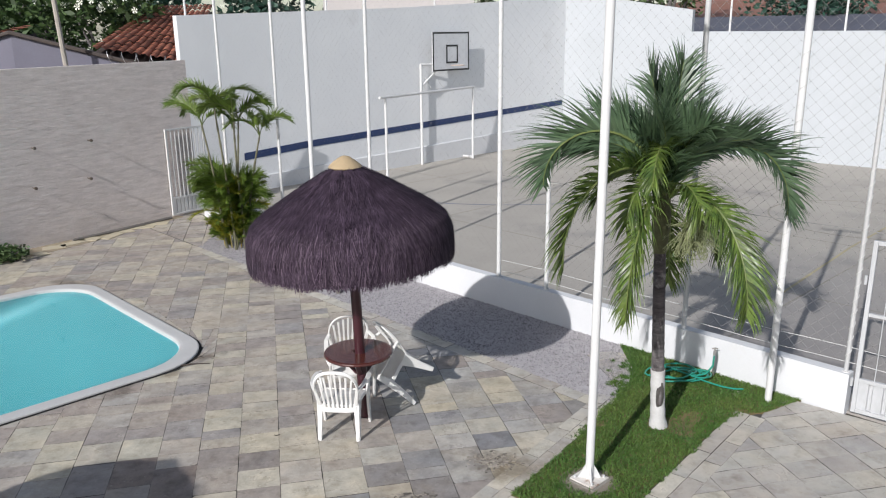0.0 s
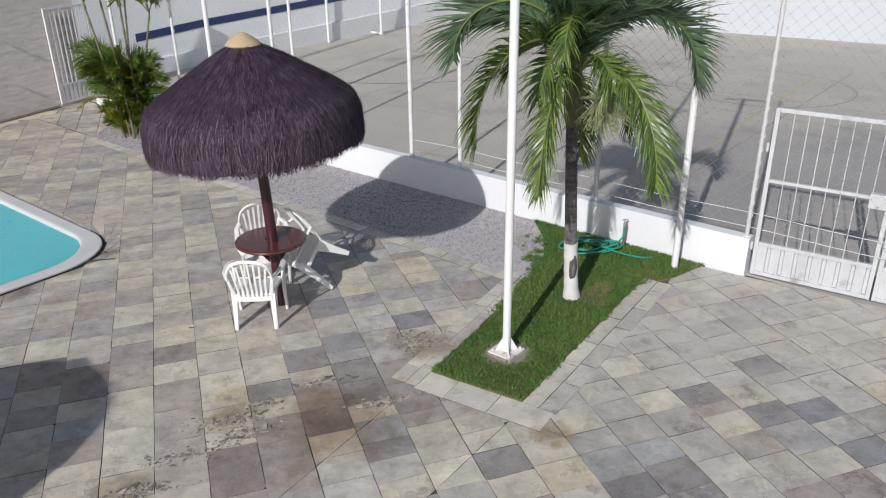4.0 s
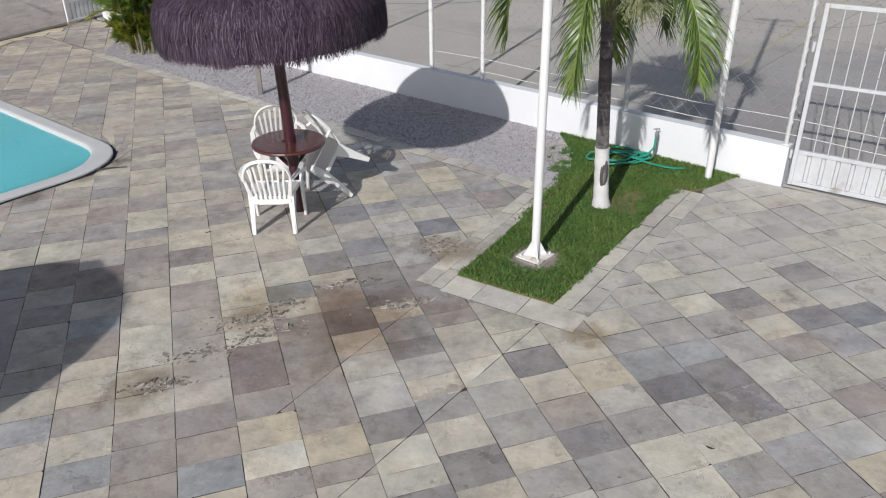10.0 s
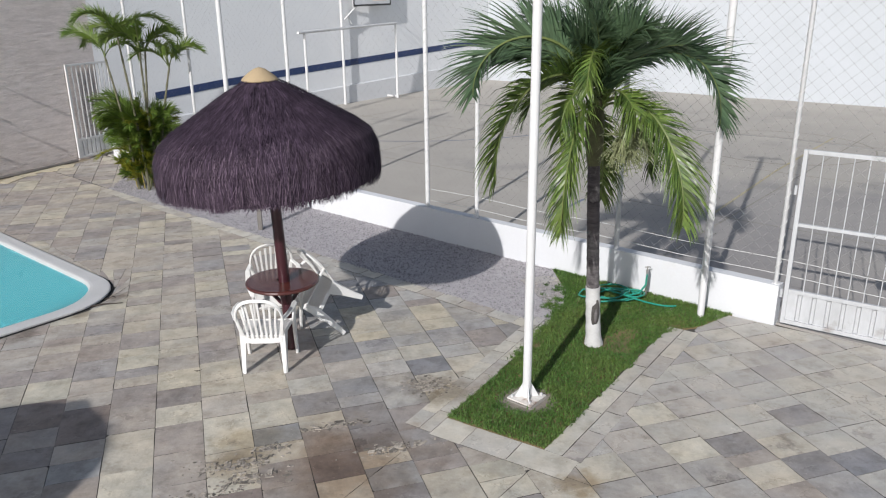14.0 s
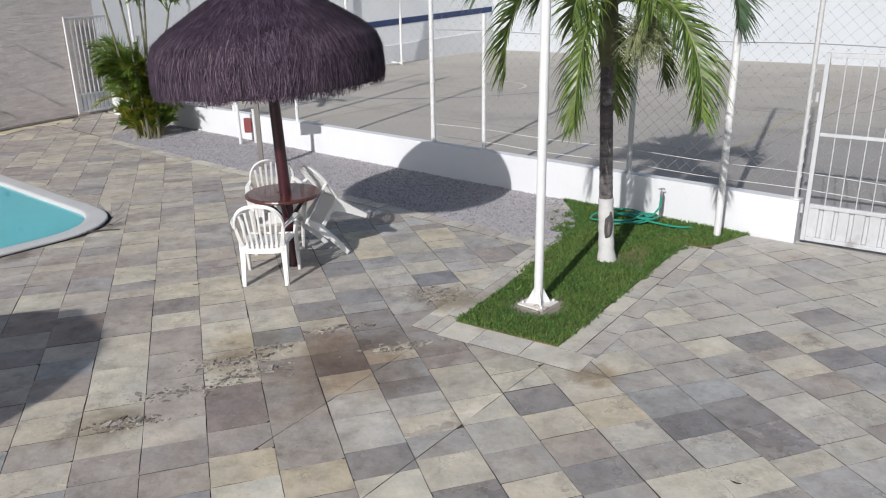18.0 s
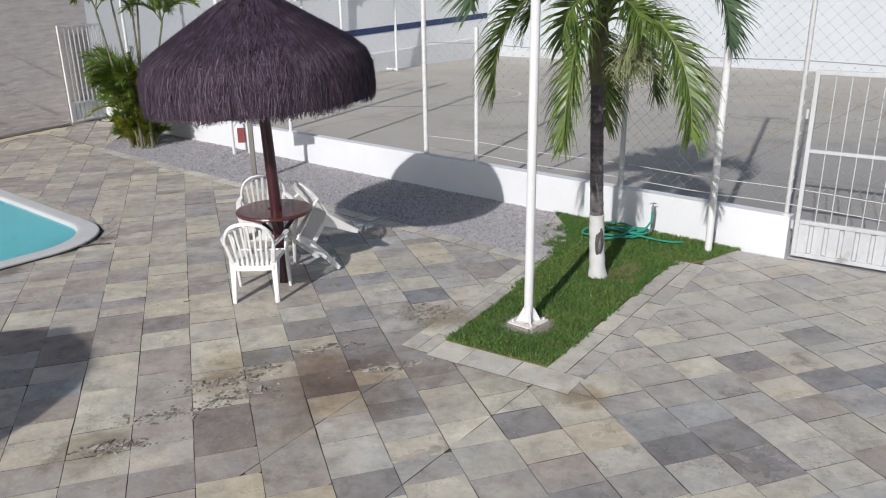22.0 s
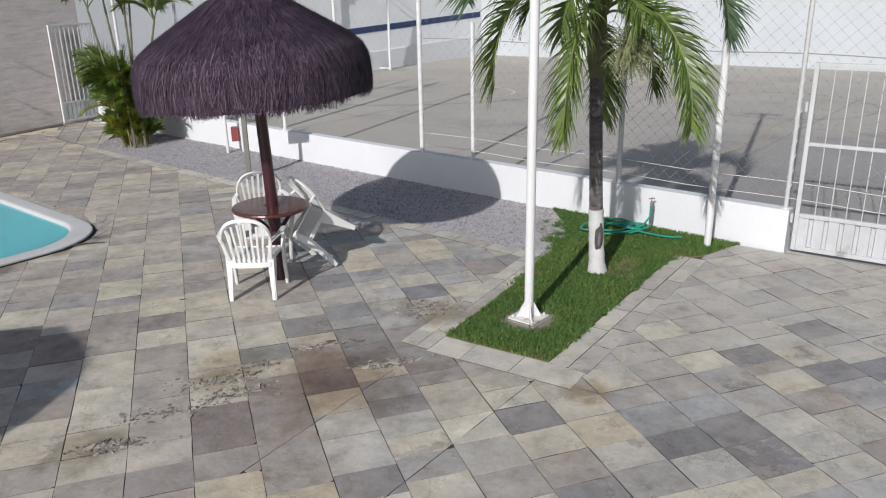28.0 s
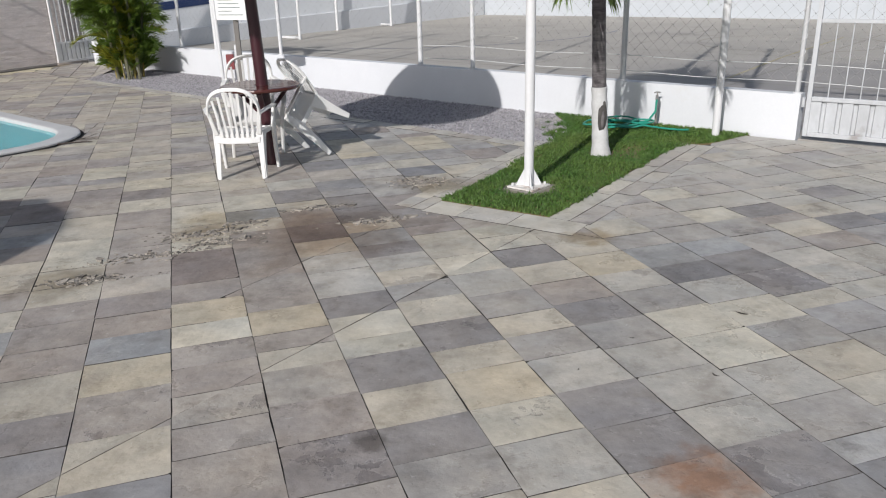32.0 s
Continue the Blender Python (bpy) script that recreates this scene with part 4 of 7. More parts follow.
# ---- thatched umbrella with its table ----
def umbrella(place, label, strands=36000, seed=5):
    rnd = random.Random(seed)
    tg = base("thatched_umbrella", place, label, "umbrella", "thatched umbrellas")
    ax = Vector((-0.11, 0.0, 2.99))                        # the pole leans a little
    part("pole", one(tube, [(0, 0, 0), ax * 0.35, ax * 0.7, ax * 0.96], [0.062, 0.058, 0.054, 0.05], 16), dark_wood, tg, "dark red varnished pole", True)
    prof = [(0.10, 2.93), (0.17, 2.875), (0.40, 2.745), (0.68, 2.575), (0.93, 2.42), (1.055, 2.315), (1.11, 2.18), (1.12, 2.02), (1.11, 1.91)]
    N = 40
    bm = bmesh.new()
    rings = []
    for r, z in prof + [(1.06, 1.93), (0.9, 2.2), (0.5, 2.5), (0.06, 2.7)]:
        rings.append([bm.verts.new((ax.x * z / 2.99 + r * 0.965 * math.cos(a), r * 0.965 * math.sin(a), z - 0.02 + 0.045 * r * math.cos(a) + 0.015 * noise.noise((math.cos(a) * 2, math.sin(a) * 2, z * 2)))) for a in [2 * math.pi * k / N for k in range(N)]])
    for a, b in zip(rings, rings[1:]):
        for k in range(N):
            bm.faces.new((a[k], a[(k + 1) % N], b[(k + 1) % N], b[k]))
    part("underlay", bm, thatch_mat, tg, "dark packed thatch")
    # layers of strands that follow the slope and hang over the rim
    L = [0.0]
    for (r0, z0), (r1, z1) in zip(prof, prof[1:]):
        L.append(L[-1] + math.hypot(r1 - r0, z1 - z0))
    def at(d):
        if d >= L[-1]:
            return prof[-1][0] - (d - L[-1]) * 0.10, prof[-1][1] - (d - L[-1])
        for i in range(len(prof) - 1):
            if d <= L[i + 1]:
                f = (d - L[i]) / (L[i + 1] - L[i])
                return prof[i][0] + f * (prof[i + 1][0] - prof[i][0]), prof[i][1] + f * (prof[i + 1][1] - prof[i][1])
    def tuft(a):
        return 0.035 * noise.noise((math.cos(a) * 6, math.sin(a) * 6, 1.7)) + 0.03 * noise.noise((math.cos(a) * 19, math.sin(a) * 19, 4.1))
    verts, faces = [], []
    fringe = []
    for i in range(strands):
        d0 = L[-1] * math.sqrt(rnd.uniform(0.002, 1.0)) * 0.985
        ln = rnd.uniform(0.10, 0.25)
        a0 = rnd.uniform(0, 2 * math.pi)
        d1 = min(d0 + ln, L[-1] + rnd.uniform(0.0, 0.07))
        if d0 > L[-1] * 0.80:
            d1 = L[-1] + rnd.uniform(-0.04, 0.06) + (0.04 if rnd.random() < 0.05 else 0) + tuft(a0)
        a = a0
        sway = rnd.gauss(0, 0.05) + 0.06 * noise.noise((math.cos(a) * 5, math.sin(a) * 5, d0 * 4))
        lift = rnd.uniform(0.0, 0.022) + (0.02 if rnd.random() < 0.04 else 0)
        w = rnd.uniform(0.0018, 0.0050)
        stray = rnd.random() < 0.006
        if stray:
            lift, w = lift + 0.012, 0.0022
        k = len(verts)
        n = 5
        for j in range(n):
            f = j / (n - 1)
            r, z = at(d0 + (d1 - d0) * f)
            r = r * 0.985 + lift * (0.3 + f) * 0.8
            aa = a + sway * f / max(0.25, r)
            da = w * (1 - 0.6 * f) / r
            zz = z + lift * 0.5 + 0.045 * r * math.cos(aa)
            cx = ax.x * z / 2.99
            verts.append((cx + r * math.cos(aa - da), r * math.sin(aa - da), zz))
            verts.append((cx + r * math.cos(aa + da), r * math.sin(aa + da), zz))
        for j in range(n - 1):
            (fringe if stray or (d0 > L[-1] * 0.60 and i % 2) else faces).append((k + 2 * j, k + 2 * j + 1, k + 2 * j + 3, k + 2 * j + 2))
    raw("thatch", verts, faces, thatch_mat, tg)["label"] = "shaggy dark purple-brown piassava fibres"
    used = sorted({q for f in fringe for q in f})
    back = {q: m for m, q in enumerate(used)}
    tagged(raw("fringe", [verts[q] for q in used], [tuple(back[q] for q in f) for f in fringe], fringe_mat, tg), "paler frayed fibres at the rim", kind="stuff")
    c = ax.x * 0.97
    bm = bmesh.new()
    rings = []
    for r, z in ((0.172, 2.862), (0.178, 2.872), (0.15, 2.905), (0.105, 2.94), (0.055, 2.975), (0.015, 2.988)):
        rings.append([bm.verts.new((c + r * math.cos(2 * math.pi * k / 24), r * math.sin(2 * math.pi * k / 24), z + 0.012)) for k in range(24)])
    for a, b in zip(rings, rings[1:]):
        for k in range(24):
            bm.faces.new((a[k], a[(k + 1) % 24], b[(k + 1) % 24], b[k]))
    bm.faces.new(rings[-1])
    part("cap", bm, cap_mat, tg, "pale clay cap", True)
    return tg


UMB = (-1.10, 7.65, 0)
umbrella(UMB, "beach umbrella of shaggy dark thatch with a pale clay cap")
umbrella((-5.35, 2.15, 0), "second thatched umbrella whose shade falls on the paving", 1500, 9)


def table():
    tg = base("table", (-1.155, 7.69, 0), "round dark red wooden table fixed round the umbrella pole", "table")
    bm = bmesh.new()
    rings = []
    for r, z in ((0.07, 0.742), (0.36, 0.742), (0.382, 0.75), (0.388, 0.764), (0.382, 0.778), (0.36, 0.782), (0.062, 0.782)):
        rings.append([bm.verts.new((r * math.cos(2 * math.pi * k / 36), r * math.sin(2 * math.pi * k / 36), z)) for k in range(36)])
    for a, b in zip(rings, rings[1:] + rings[:1]):
        for k in range(36):
            bm.faces.new((a[k], a[(k + 1) % 36], b[(k + 1) % 36], b[k]))
    part("tabletop", bm, table_wood, tg, "varnished red-brown top", False)
    for a in (35, 155, 275):
        d = Vector((math.cos(radians(a)), math.sin(radians(a)), 0))
        bm2 = bmesh.new()
        bar(bm2, [d * 0.05 + Vector((0.02, 0, 0.50)), d * 0.30 + Vector((0, 0, 0.735))], 0.05, 0.025, d.cross(Vector((0, 0, 1))))
        part("brace", bm2, dark_wood, tg)


table_wood = mat("varnished_red_wood", (0.062, 0.016, 0.014), (0.092, 0.028, 0.020), 0.22, 2.5, 40, 0.5, 0.05, stretch=(0.4, 3, 1))
table()


# ---- plastic chairs ----
def chair(place, turn, label):
    tg = base("plastic_chair", place, label, "chair", "white plastic chairs", turn=turn)
    X = Vector((1, 0, 0))
    # seat, slightly dished
    bm = bmesh.new()
    nx, ny = 8, 8
    top = [[None] * (ny + 1) for _ in range(nx + 1)]
    bot = [[None] * (ny + 1) for _ in range(nx + 1)]
    for i in range(nx + 1):
        for j in range(ny + 1):
            fx, fy = i / nx * 2 - 1, j / ny * 2 - 1
            w = 0.205 + 0.03 * (fy + 1) / 2
            z = 0.425 - 0.018 * (1 - fx * fx) * (1 - fy * fy * 0.6) - 0.015 * max(0, fy - 0.6) / 0.4 * 1.2
            top[i][j] = bm.verts.new((fx * w, fy * 0.205 + 0.0, z))
            bot[i][j] = bm.verts.new((fx * w * 0.985, fy * 0.2, z - 0.012 - 0.02 * max(abs(fx), abs(fy)) ** 8))
    for i in range(nx):
        for j in range(ny):
            bm.faces.new((top[i][j], top[i + 1][j], top[i + 1][j + 1], top[i][j + 1]))
            bm.faces.new((bot[i][j], bot[i][j + 1], bot[i + 1][j + 1], bot[i + 1][j]))
    for i in range(nx):
        for j, s in ((0, 1), (ny, -1)):
            bm.faces.new((top[i][j], bot[i][j], bot[i + 1][j], top[i + 1][j]))
    for j in range(ny):
        for i in (0, nx):
            bm.faces.new((top[i][j], top[i][j + 1], bot[i][j + 1], bot[i][j]))
    part("seat", bm, plastic, tg, smooth=True)
    # arched rim of the back, which runs on into the arms
    def rim(f):
        a = math.pi * f
        x = -0.232 * math.copysign(abs(math.cos(a)) ** 0.75, math.cos(a))
        z = 0.61 + 0.232 * math.sin(a) ** 0.8
        y = -0.215 - 0.115 * ((z - 0.43) / 0.40)
        return Vector((x, y, z))
    part("back_rim", one(bar, [rim(f / 20) for f in range(21)], 0.034, 0.02, (0, 0.35, 1)), plastic, tg, smooth=False)
    part("back_rail", one(bar, [(-0.2, -0.203, 0.365), (-0.1, -0.218, 0.36), (0.1, -0.218, 0.36), (0.2, -0.203, 0.365)], 0.055, 0.018, (0, 0, 1)), plastic, tg)
    for k in range(-3, 4):
        x0, x1 = k * 0.048, k * 0.059
        zt = 0.819 - 0.017 * abs(k) ** 1.35
        zm = 0.61
        part("slat", one(bar, [(x0 * 0.96, -0.214, 0.37), (x0, -0.224, 0.46), (x0 * 1.05, -0.262, zm - 0.05), (x1 * 0.95, -0.29, zm + 0.08), (x1, -0.215 - 0.115 * ((zt - 0.43) / 0.40), zt)], [0.027, 0.025, 0.022, 0.022, 0.026], 0.009, X), plastic, tg)
    for s in (-1, 1):
        part("back_post", one(bar, [(s * 0.195, -0.205, 0.42), (s * 0.212, -0.245, 0.53), (s * 0.23, -0.27, 0.63)], [0.045, 0.036, 0.034], 0.02, X), plastic, tg)
        part("arm", one(bar, [(s * 0.232, -0.272, 0.62), (s * 0.278, -0.16, 0.645), (s * 0.292, 0.0, 0.64), (s * 0.285, 0.13, 0.63), (s * 0.27, 0.185, 0.61)], [0.04, 0.048, 0.055, 0.055, 0.045], 0.016, X), plastic, tg)
        part("leg", one(bar, [(s * 0.272, 0.18, 0.62), (s * 0.256, 0.175, 0.44), (s * 0.255, 0.20, 0.22), (s * 0.257, 0.24, 0.0)], [0.06, 0.092, 0.07, 0.046], 0.030, (0, 1, 0)), plastic, tg)
        part("leg", one(bar, [(s * 0.192, -0.19, 0.43), (s * 0.198, -0.20, 0.25), (s * 0.205, -0.225, 0.0)], [0.056, 0.044, 0.032], 0.022, X), plastic, tg)
        part("leg_flange", one(bar, [(s * 0.222, -0.13, 0.43), (s * 0.220, -0.165, 0.25), (s * 0.222, -0.205, 0.0)], [0.15, 0.095, 0.044], 0.016, (0, 1, 0)), plastic, tg)
        part("apron", one(bar, [(s * 0.235, 0.17, 0.405), (s * 0.222, 0.0, 0.41), (s * 0.2, -0.18, 0.405)], 0.045, 0.012, (0, 0, 1)), plastic, tg)
    part("apron", one(bar, [(-0.24, 0.195, 0.40), (0, 0.205, 0.395), (0.24, 0.195, 0.40)], 0.04, 0.012, (0, 0, 1)), plastic, tg)
    return tg


c1 = chair((-1.297, 7.295, 0), -3, "white plastic garden chair with slatted back, pushed to the table")
c2 = copy_thing(c1, pose(-1.36, 8.28, 0.105, -27, 0, 196))
c2["label"] = "white plastic garden chair tipped with its back against the table edge"
c3 = copy_thing(c1, pose(-0.554, 8.222, 0.191, -51.3, 4.4, 120.4))
c3["label"] = "white plastic garden chair tipped forward against the table"


# ---- sign by the gravel ----
grey_wood = mat("grey_wood", (0.20, 0.185, 0.17), (0.13, 0.12, 0.11), 0.9, 4, 50, 0.5, 0.3, stretch=(1, 1, 0.2))
def sign():
    tg = base("sign", (-2.103, 12.02, 0), "white notice board on a weathered grey wooden post", "sign")
    bm = bmesh.new()
    box(bm, (-0.035, -0.03, 0), (0.035, 0.03, 1.66), 0.004)
    part("post", bm, grey_wood, tg)
    bm = bmesh.new()
    box(bm, (-0.29, -0.065, 1.155), (0.24, -0.047, 1.72), 0.003)
    bd = part("board", bm, plastic, tg, "white board")
    bd.rotation_euler = (0, 0, radians(-26))
    ink = mat("sign_ink", (0.10, 0.14, 0.125), (0.15, 0.19, 0.17), 0.7)
    for k in range(9):
        bm = bmesh.new()
        box(bm, (-0.235, -0.069, 1.225 + k * 0.052), (0.19 - (0.17 if k % 3 == 1 else 0.0) - 0.02 * (k % 4), -0.066, 1.234 + k * 0.052))
        part("writing", bm, ink, bd, "dark green writing")


sign()
pipe = base("water_riser", (-2.80, 14.08, 0), "thin white pipes with a red box by the low wall", "pipe")
part("pipe", one(tube, [(0, 0, 0), (-0.02, 0.02, 1.5)], 0.03, 10), white_metal, pipe)
part("pipe", one(tube, [(0.26, 0.06, 0), (0.26, 0.06, 0.62)], 0.025, 10), white_metal, pipe)
bm = bmesh.new()
box(bm, (0.08, 0.03, 0.2), (0.21, 0.11, 0.46), 0.006)
part("box", bm, mat("red_paint", (0.22, 0.045, 0.05), (0.17, 0.04, 0.04), 0.5), pipe, "faded red box")


# ---- palms ----
def frond(name, parent, az, rise, bend, length, leaf, width, n, seed, material, place=(0, 0, 0), power=1.25, stalk=0.16, sweep=55, droop=0.55, turned=None, inner=1.0):
    """A feather leaf: a bent midrib with two rows of narrow leaflets that sag with their own weight."""
    rnd = random.Random(seed)
    heading = Vector((math.cos(radians(az)), math.sin(radians(az)), 0))
    side = Vector((-heading.y, heading.x, 0))
    steps = 24
    pts, dirs, p = [], [], Vector(place)
    twist = rnd.uniform(-0.25, 0.25)
    level = abs(math.sin(radians(az))) < 0.45           # arches off to the sides, its blade turned on edge
    roll = rnd.uniform(0.5, 1.1) * rnd.choice((-1, 1)) if rise > 74 else rnd.uniform(0.6, 1.0) * rnd.choice((-1, 1)) if level and rise > 58 else rnd.uniform(-0.3, 0.3)
    if turned is not None:
        roll, twist = turned, 0.0
    for i in range(steps + 1):
        f = i / steps
        e = radians(rise - bend * f ** power)
        d = heading * math.cos(e) + Vector((0, 0, math.sin(e))) + side * twist * f * 0.5
        d.normalize()
        pts.append(p.copy())
        dirs.append(d)
        p = p + d * length / steps
    bm = bmesh.new()
    tube(bm, pts, [0.015 * (1 - 0.85 * i / steps) * (length / 1.5) + 0.002 for i in range(steps + 1)], 6)
    verts, faces = [], []
    for i in range(n):
        f = stalk + (1 - stalk) * (i + rnd.random() * 0.6) / n
        j = min(steps - 1, int(f * steps))
        q = pts[j].lerp(pts[j + 1], f * steps - j)
        d = dirs[j]
        for sg in (-1, 1):
            ln = leaf * (0.45 + 0.75 * math.sin(math.pi * min(1, (f - stalk) / (1 - stalk) * 0.9 + 0.1)) ** 0.7) * rnd.uniform(0.8, 1.12)
            upn = side.cross(d)
            if upn.z < 0 or turned is not None:
                upn = -upn
            across = side * math.cos(roll) + upn * math.sin(roll)
            over = upn * math.cos(roll) - side * math.sin(roll)
            an = radians(sweep - 22 * f + rnd.uniform(-13, 13))
            ld = (d * math.cos(an) + across * sg * math.sin(an) + over * rnd.uniform(0.0, 0.45)).normalized()
            k = len(verts)
            if (across * sg).dot(upn) < -0.3:
                ln *= inner
            c = q.copy()
            m = 5
            for s in range(m):
                g = s / (m - 1)
                ld2 = (ld + Vector((0, 0, -1)) * droop * g * g * 1.8 + Vector((rnd.uniform(-1, 1), rnd.uniform(-1, 1), 0)) * 0.06 * g).normalized()
                w = width * (0.55 + 0.45 * math.sin(math.pi * min(1, g * 1.3 + 0.2))) * (1 - g) ** 0.55 / 2 + 0.0006
                wd = d.cross(ld2).cross(ld2)
                wd = (d - ld2 * d.dot(ld2)).normalized()
                verts.append(tuple(c + wd * w))
                verts.append(tuple(c - wd * w))
                c = c + ld2 * ln / (m - 1)
            for s in range(m - 1):
                faces.append((k + 2 * s, k + 2 * s + 1, k + 2 * s + 3, k + 2 * s + 2))
    ob = raw(name, verts, faces, material, parent, True)
    part("midrib", bm, rib_green, ob, smooth=True)
    return ob


rib_green = mat("palm_midrib", (0.09, 0.13, 0.035), (0.14, 0.16, 0.05), 0.5, 4, 30)


def palm():
    tg = base("coconut_palm", (2.19, 7.44, 0), "young coconut palm with a whitewashed trunk foot in the lawn", "palm tree")
    top = Vector((-0.11, 0.0, 2.42))
    def axis(z):
        return Vector((-0.115 * min(1, z / 2.2) ** 0.8, 0, z))
    rnd = random.Random(3)
    def rings(z0, z1, step, rad):
        out, z = [], z0
        while z <= z1 + 1e-6:
            out.append(z)
            z += step
        return [axis(z) for z in out], [rad(z) for z in out]
    white = lambda z: 0.080 + 0.024 * math.exp(-z / 0.08) - 0.006 * z + 0.0025 * math.sin(z * 40)
    p, r = rings(0, 0.68, 0.04, white)
    wash = part("whitewashed_base", one(tube, p, r, 18), lime, tg, "whitewashed foot of the trunk", True)
    scar = mat("dark_scar", (0.03, 0.027, 0.025), (0.10, 0.09, 0.085), 0.95, 12, 60)
    for zc, w_, h_ in ((0.40, 0.046, 0.165),):
        bm = bmesh.new()
        bmesh.ops.create_icosphere(bm, subdivisions=2, radius=1, matrix=Matrix.Translation((axis(zc).x + 0.005, -white(zc) + 0.008, zc)) @ Matrix.Diagonal((w_, 0.014, h_, 1)))
        for vv in bm.verts:
            q = noise.noise((vv.co.x * 30, zc * 9, vv.co.z * 30))
            vv.co.x += 0.012 * q
            vv.co.z += 0.015 * noise.noise((vv.co.z * 24, vv.co.x * 24, zc))
        part("scar", bm, scar, wash, "dark wound in the bark", True)
    bm = bmesh.new()
    bmesh.ops.create_icosphere(bm, subdivisions=2, radius=1, matrix=Matrix.Translation((axis(0.38).x + 0.010, -white(0.38) - 0.002, 0.37)) @ Matrix.Diagonal((0.018, 0.012, 0.085, 1)))
    part("scar_lip", bm, trunk_mat, wash, "grey healed wood inside the wound", True)
    grey = lambda z: 0.072 - 0.006 * z + 0.0022 * (int(z / 0.033 + 0.5) % 3 == 0) + 0.003 * noise.noise((0, 0, z * 6))
    p, r = rings(0.66, 1.33, 0.033, grey)
    part("trunk", one(tube, p, r, 18), trunk_mat, tg, "ringed grey-brown trunk", True)
    p, r = rings(1.24, 2.08, 0.033, lambda z: grey(z) + 0.0012)
    bm = one(tube, p, r, 18)
    for v in bm.verts:                                     # the dark bark ends in a ragged edge
        if v.co.z < 1.36:
            v.co.z = 1.36 - (1.36 - v.co.z) * (0.2 + 1.5 * abs(noise.noise((v.co.x * 16, v.co.y * 16, 0.7))) + 0.9 * (v.co.x > -0.07))
    part("young_trunk", bm, mat("young_palm_bark", (0.12, 0.103, 0.105), (0.028, 0.022, 0.025), 0.9, 7, 45, 0.5, 0.9, stretch=(0.5, 0.5, 3.2), stain=(0.20, 0.185, 0.18), stain_scale=9, stain_at=0.56), tg, "dark ringed bark below the crown", True)
    fib = mat("palm_fibre", (0.13, 0.135, 0.065), (0.055, 0.05, 0.03), 0.95, 6, 50, 0.5, 0.6)
    p, r = rings(2.0, 2.70, 0.05, lambda z: 0.066 + 0.03 * math.sin((z - 2.0) / 0.70 * math.pi))
    part("crownshaft", one(tube, p, r, 14), fib, tg, "fibrous leaf bases", True)
    # heading, rise, bend, length, shape of the bend, droop of the leaflets, turn of the blade, share of the inner row
    arched = ((14, 74, 170, 2.08, 0.90, 0.30, 1.3, 0.5), (180, 76, 174, 1.86, 1.25, 0.30, 1.3, 0.5), (212, 66, 166, 1.98, 0.78, 0.85, 1.0, 0.5),
              (240, 52, 146, 1.78, 0.50, 1.1, 0.5, 0.9), (-62, 50, 143, 1.80, 0.56, 1.1, 0.4, 0.9), (30, 30, 120, 1.22, 0.55, 1.1, 0.2, 1.0), (68, 8, 96, 1.30, 0.35, 1.1, 0.2, 1.0), (247, 84, 179, 1.30, 1.34, 0.9, 0.15, 1.0),
              (195, 70, 150, 1.0, 0.9, 0.9, 0.5, 1.0), (285, 62, 140, 0.8, 0.9, 0.9, 0.3, 1.0), (228, 66, 150, 1.0, 0.8, 0.9, -0.4, 1.0))
    for i, (az, rise, bend, ln, pw, dr, tn, inn) in enumerate(arched):
        st = Vector((-0.08, 0, 2.53)) + Vector((math.cos(radians(az)), math.sin(radians(az)), 0)) * 0.05 + Vector((0, 0, 0.12 * (rise / 90)))
        low = dr >= 0.7
        frond("frond", tg, az, rise, bend, ln, (0.30 if rise > 80 else 0.40) if low else 0.50, 0.022 if low else 0.026, int((92 if low else 92) * ln / 1.5), 20 + i, palm_yellow if low else palm_green, st, pw, 0.14, 50 if low else 52, dr, tn, inn)
    upright = ((118, 86, 28, 1.26, 1.2), (62, 88, 26, 1.32, 1.2), (42, 78, 60, 1.10, 1.2), (148, 76, 66, 1.15, 1.2), (100, 70, 76, 1.25, 1.2), (165, 64, 90, 1.15, 1.1), (15, 64, 90, 1.15, 1.1), (-60, 84, 70, 0.95, 1.2), (225, 80, 76, 0.95, 1.2), (130, 62, 80, 1.15, 1.2), (55, 62, 80, 1.15, 1.2), (250, 80, 52, 0.95, 1.2), (292, 78, 56, 0.95, 1.2), (100, 84, 32, 1.15, 1.2), (0, 70, 76, 1.0, 1.1), (180, 70, 76, 1.0, 1.1))
    for i, (az, rise, bend, ln, pw) in enumerate(upright):
        st = Vector((-0.08, 0, 2.53)) + Vector((math.cos(radians(az)), math.sin(radians(az)), 0)) * 0.05 + Vector((0, 0, 0.12 * (rise / 90)))
        frond("frond", tg, az, rise, bend, ln, 0.47, 0.029, int(92 * ln / 1.5), 60 + i, palm_green, st, pw, 0.12, 46, 0.34)
    # flower spray beside the crown
    stem = mat("palm_flower", (0.27, 0.28, 0.15), (0.13, 0.16, 0.07), 0.8, 9, 60)
    bm = bmesh.new()
    c0 = Vector((0.06, -0.36, 2.36))
    for k in range(230):
        d = Vector((rnd.gauss(0.25, 0.8), rnd.gauss(-0.2, 0.7), rnd.gauss(-0.35, 0.8))).normalized()
        ln = rnd.uniform(0.14, 0.34)
        pts = [c0 + d * ln * f + Vector((0.05 * f, -0.02 * f, -0.07 * f * f)) + Vector((rnd.uniform(-1, 1), rnd.uniform(-1, 1), rnd.uniform(-1, 1))) * 0.02 * f for f in (0, 0.35, 0.7, 1)]
        tube(bm, pts, [0.0045, 0.004, 0.0035, 0.002], 4)
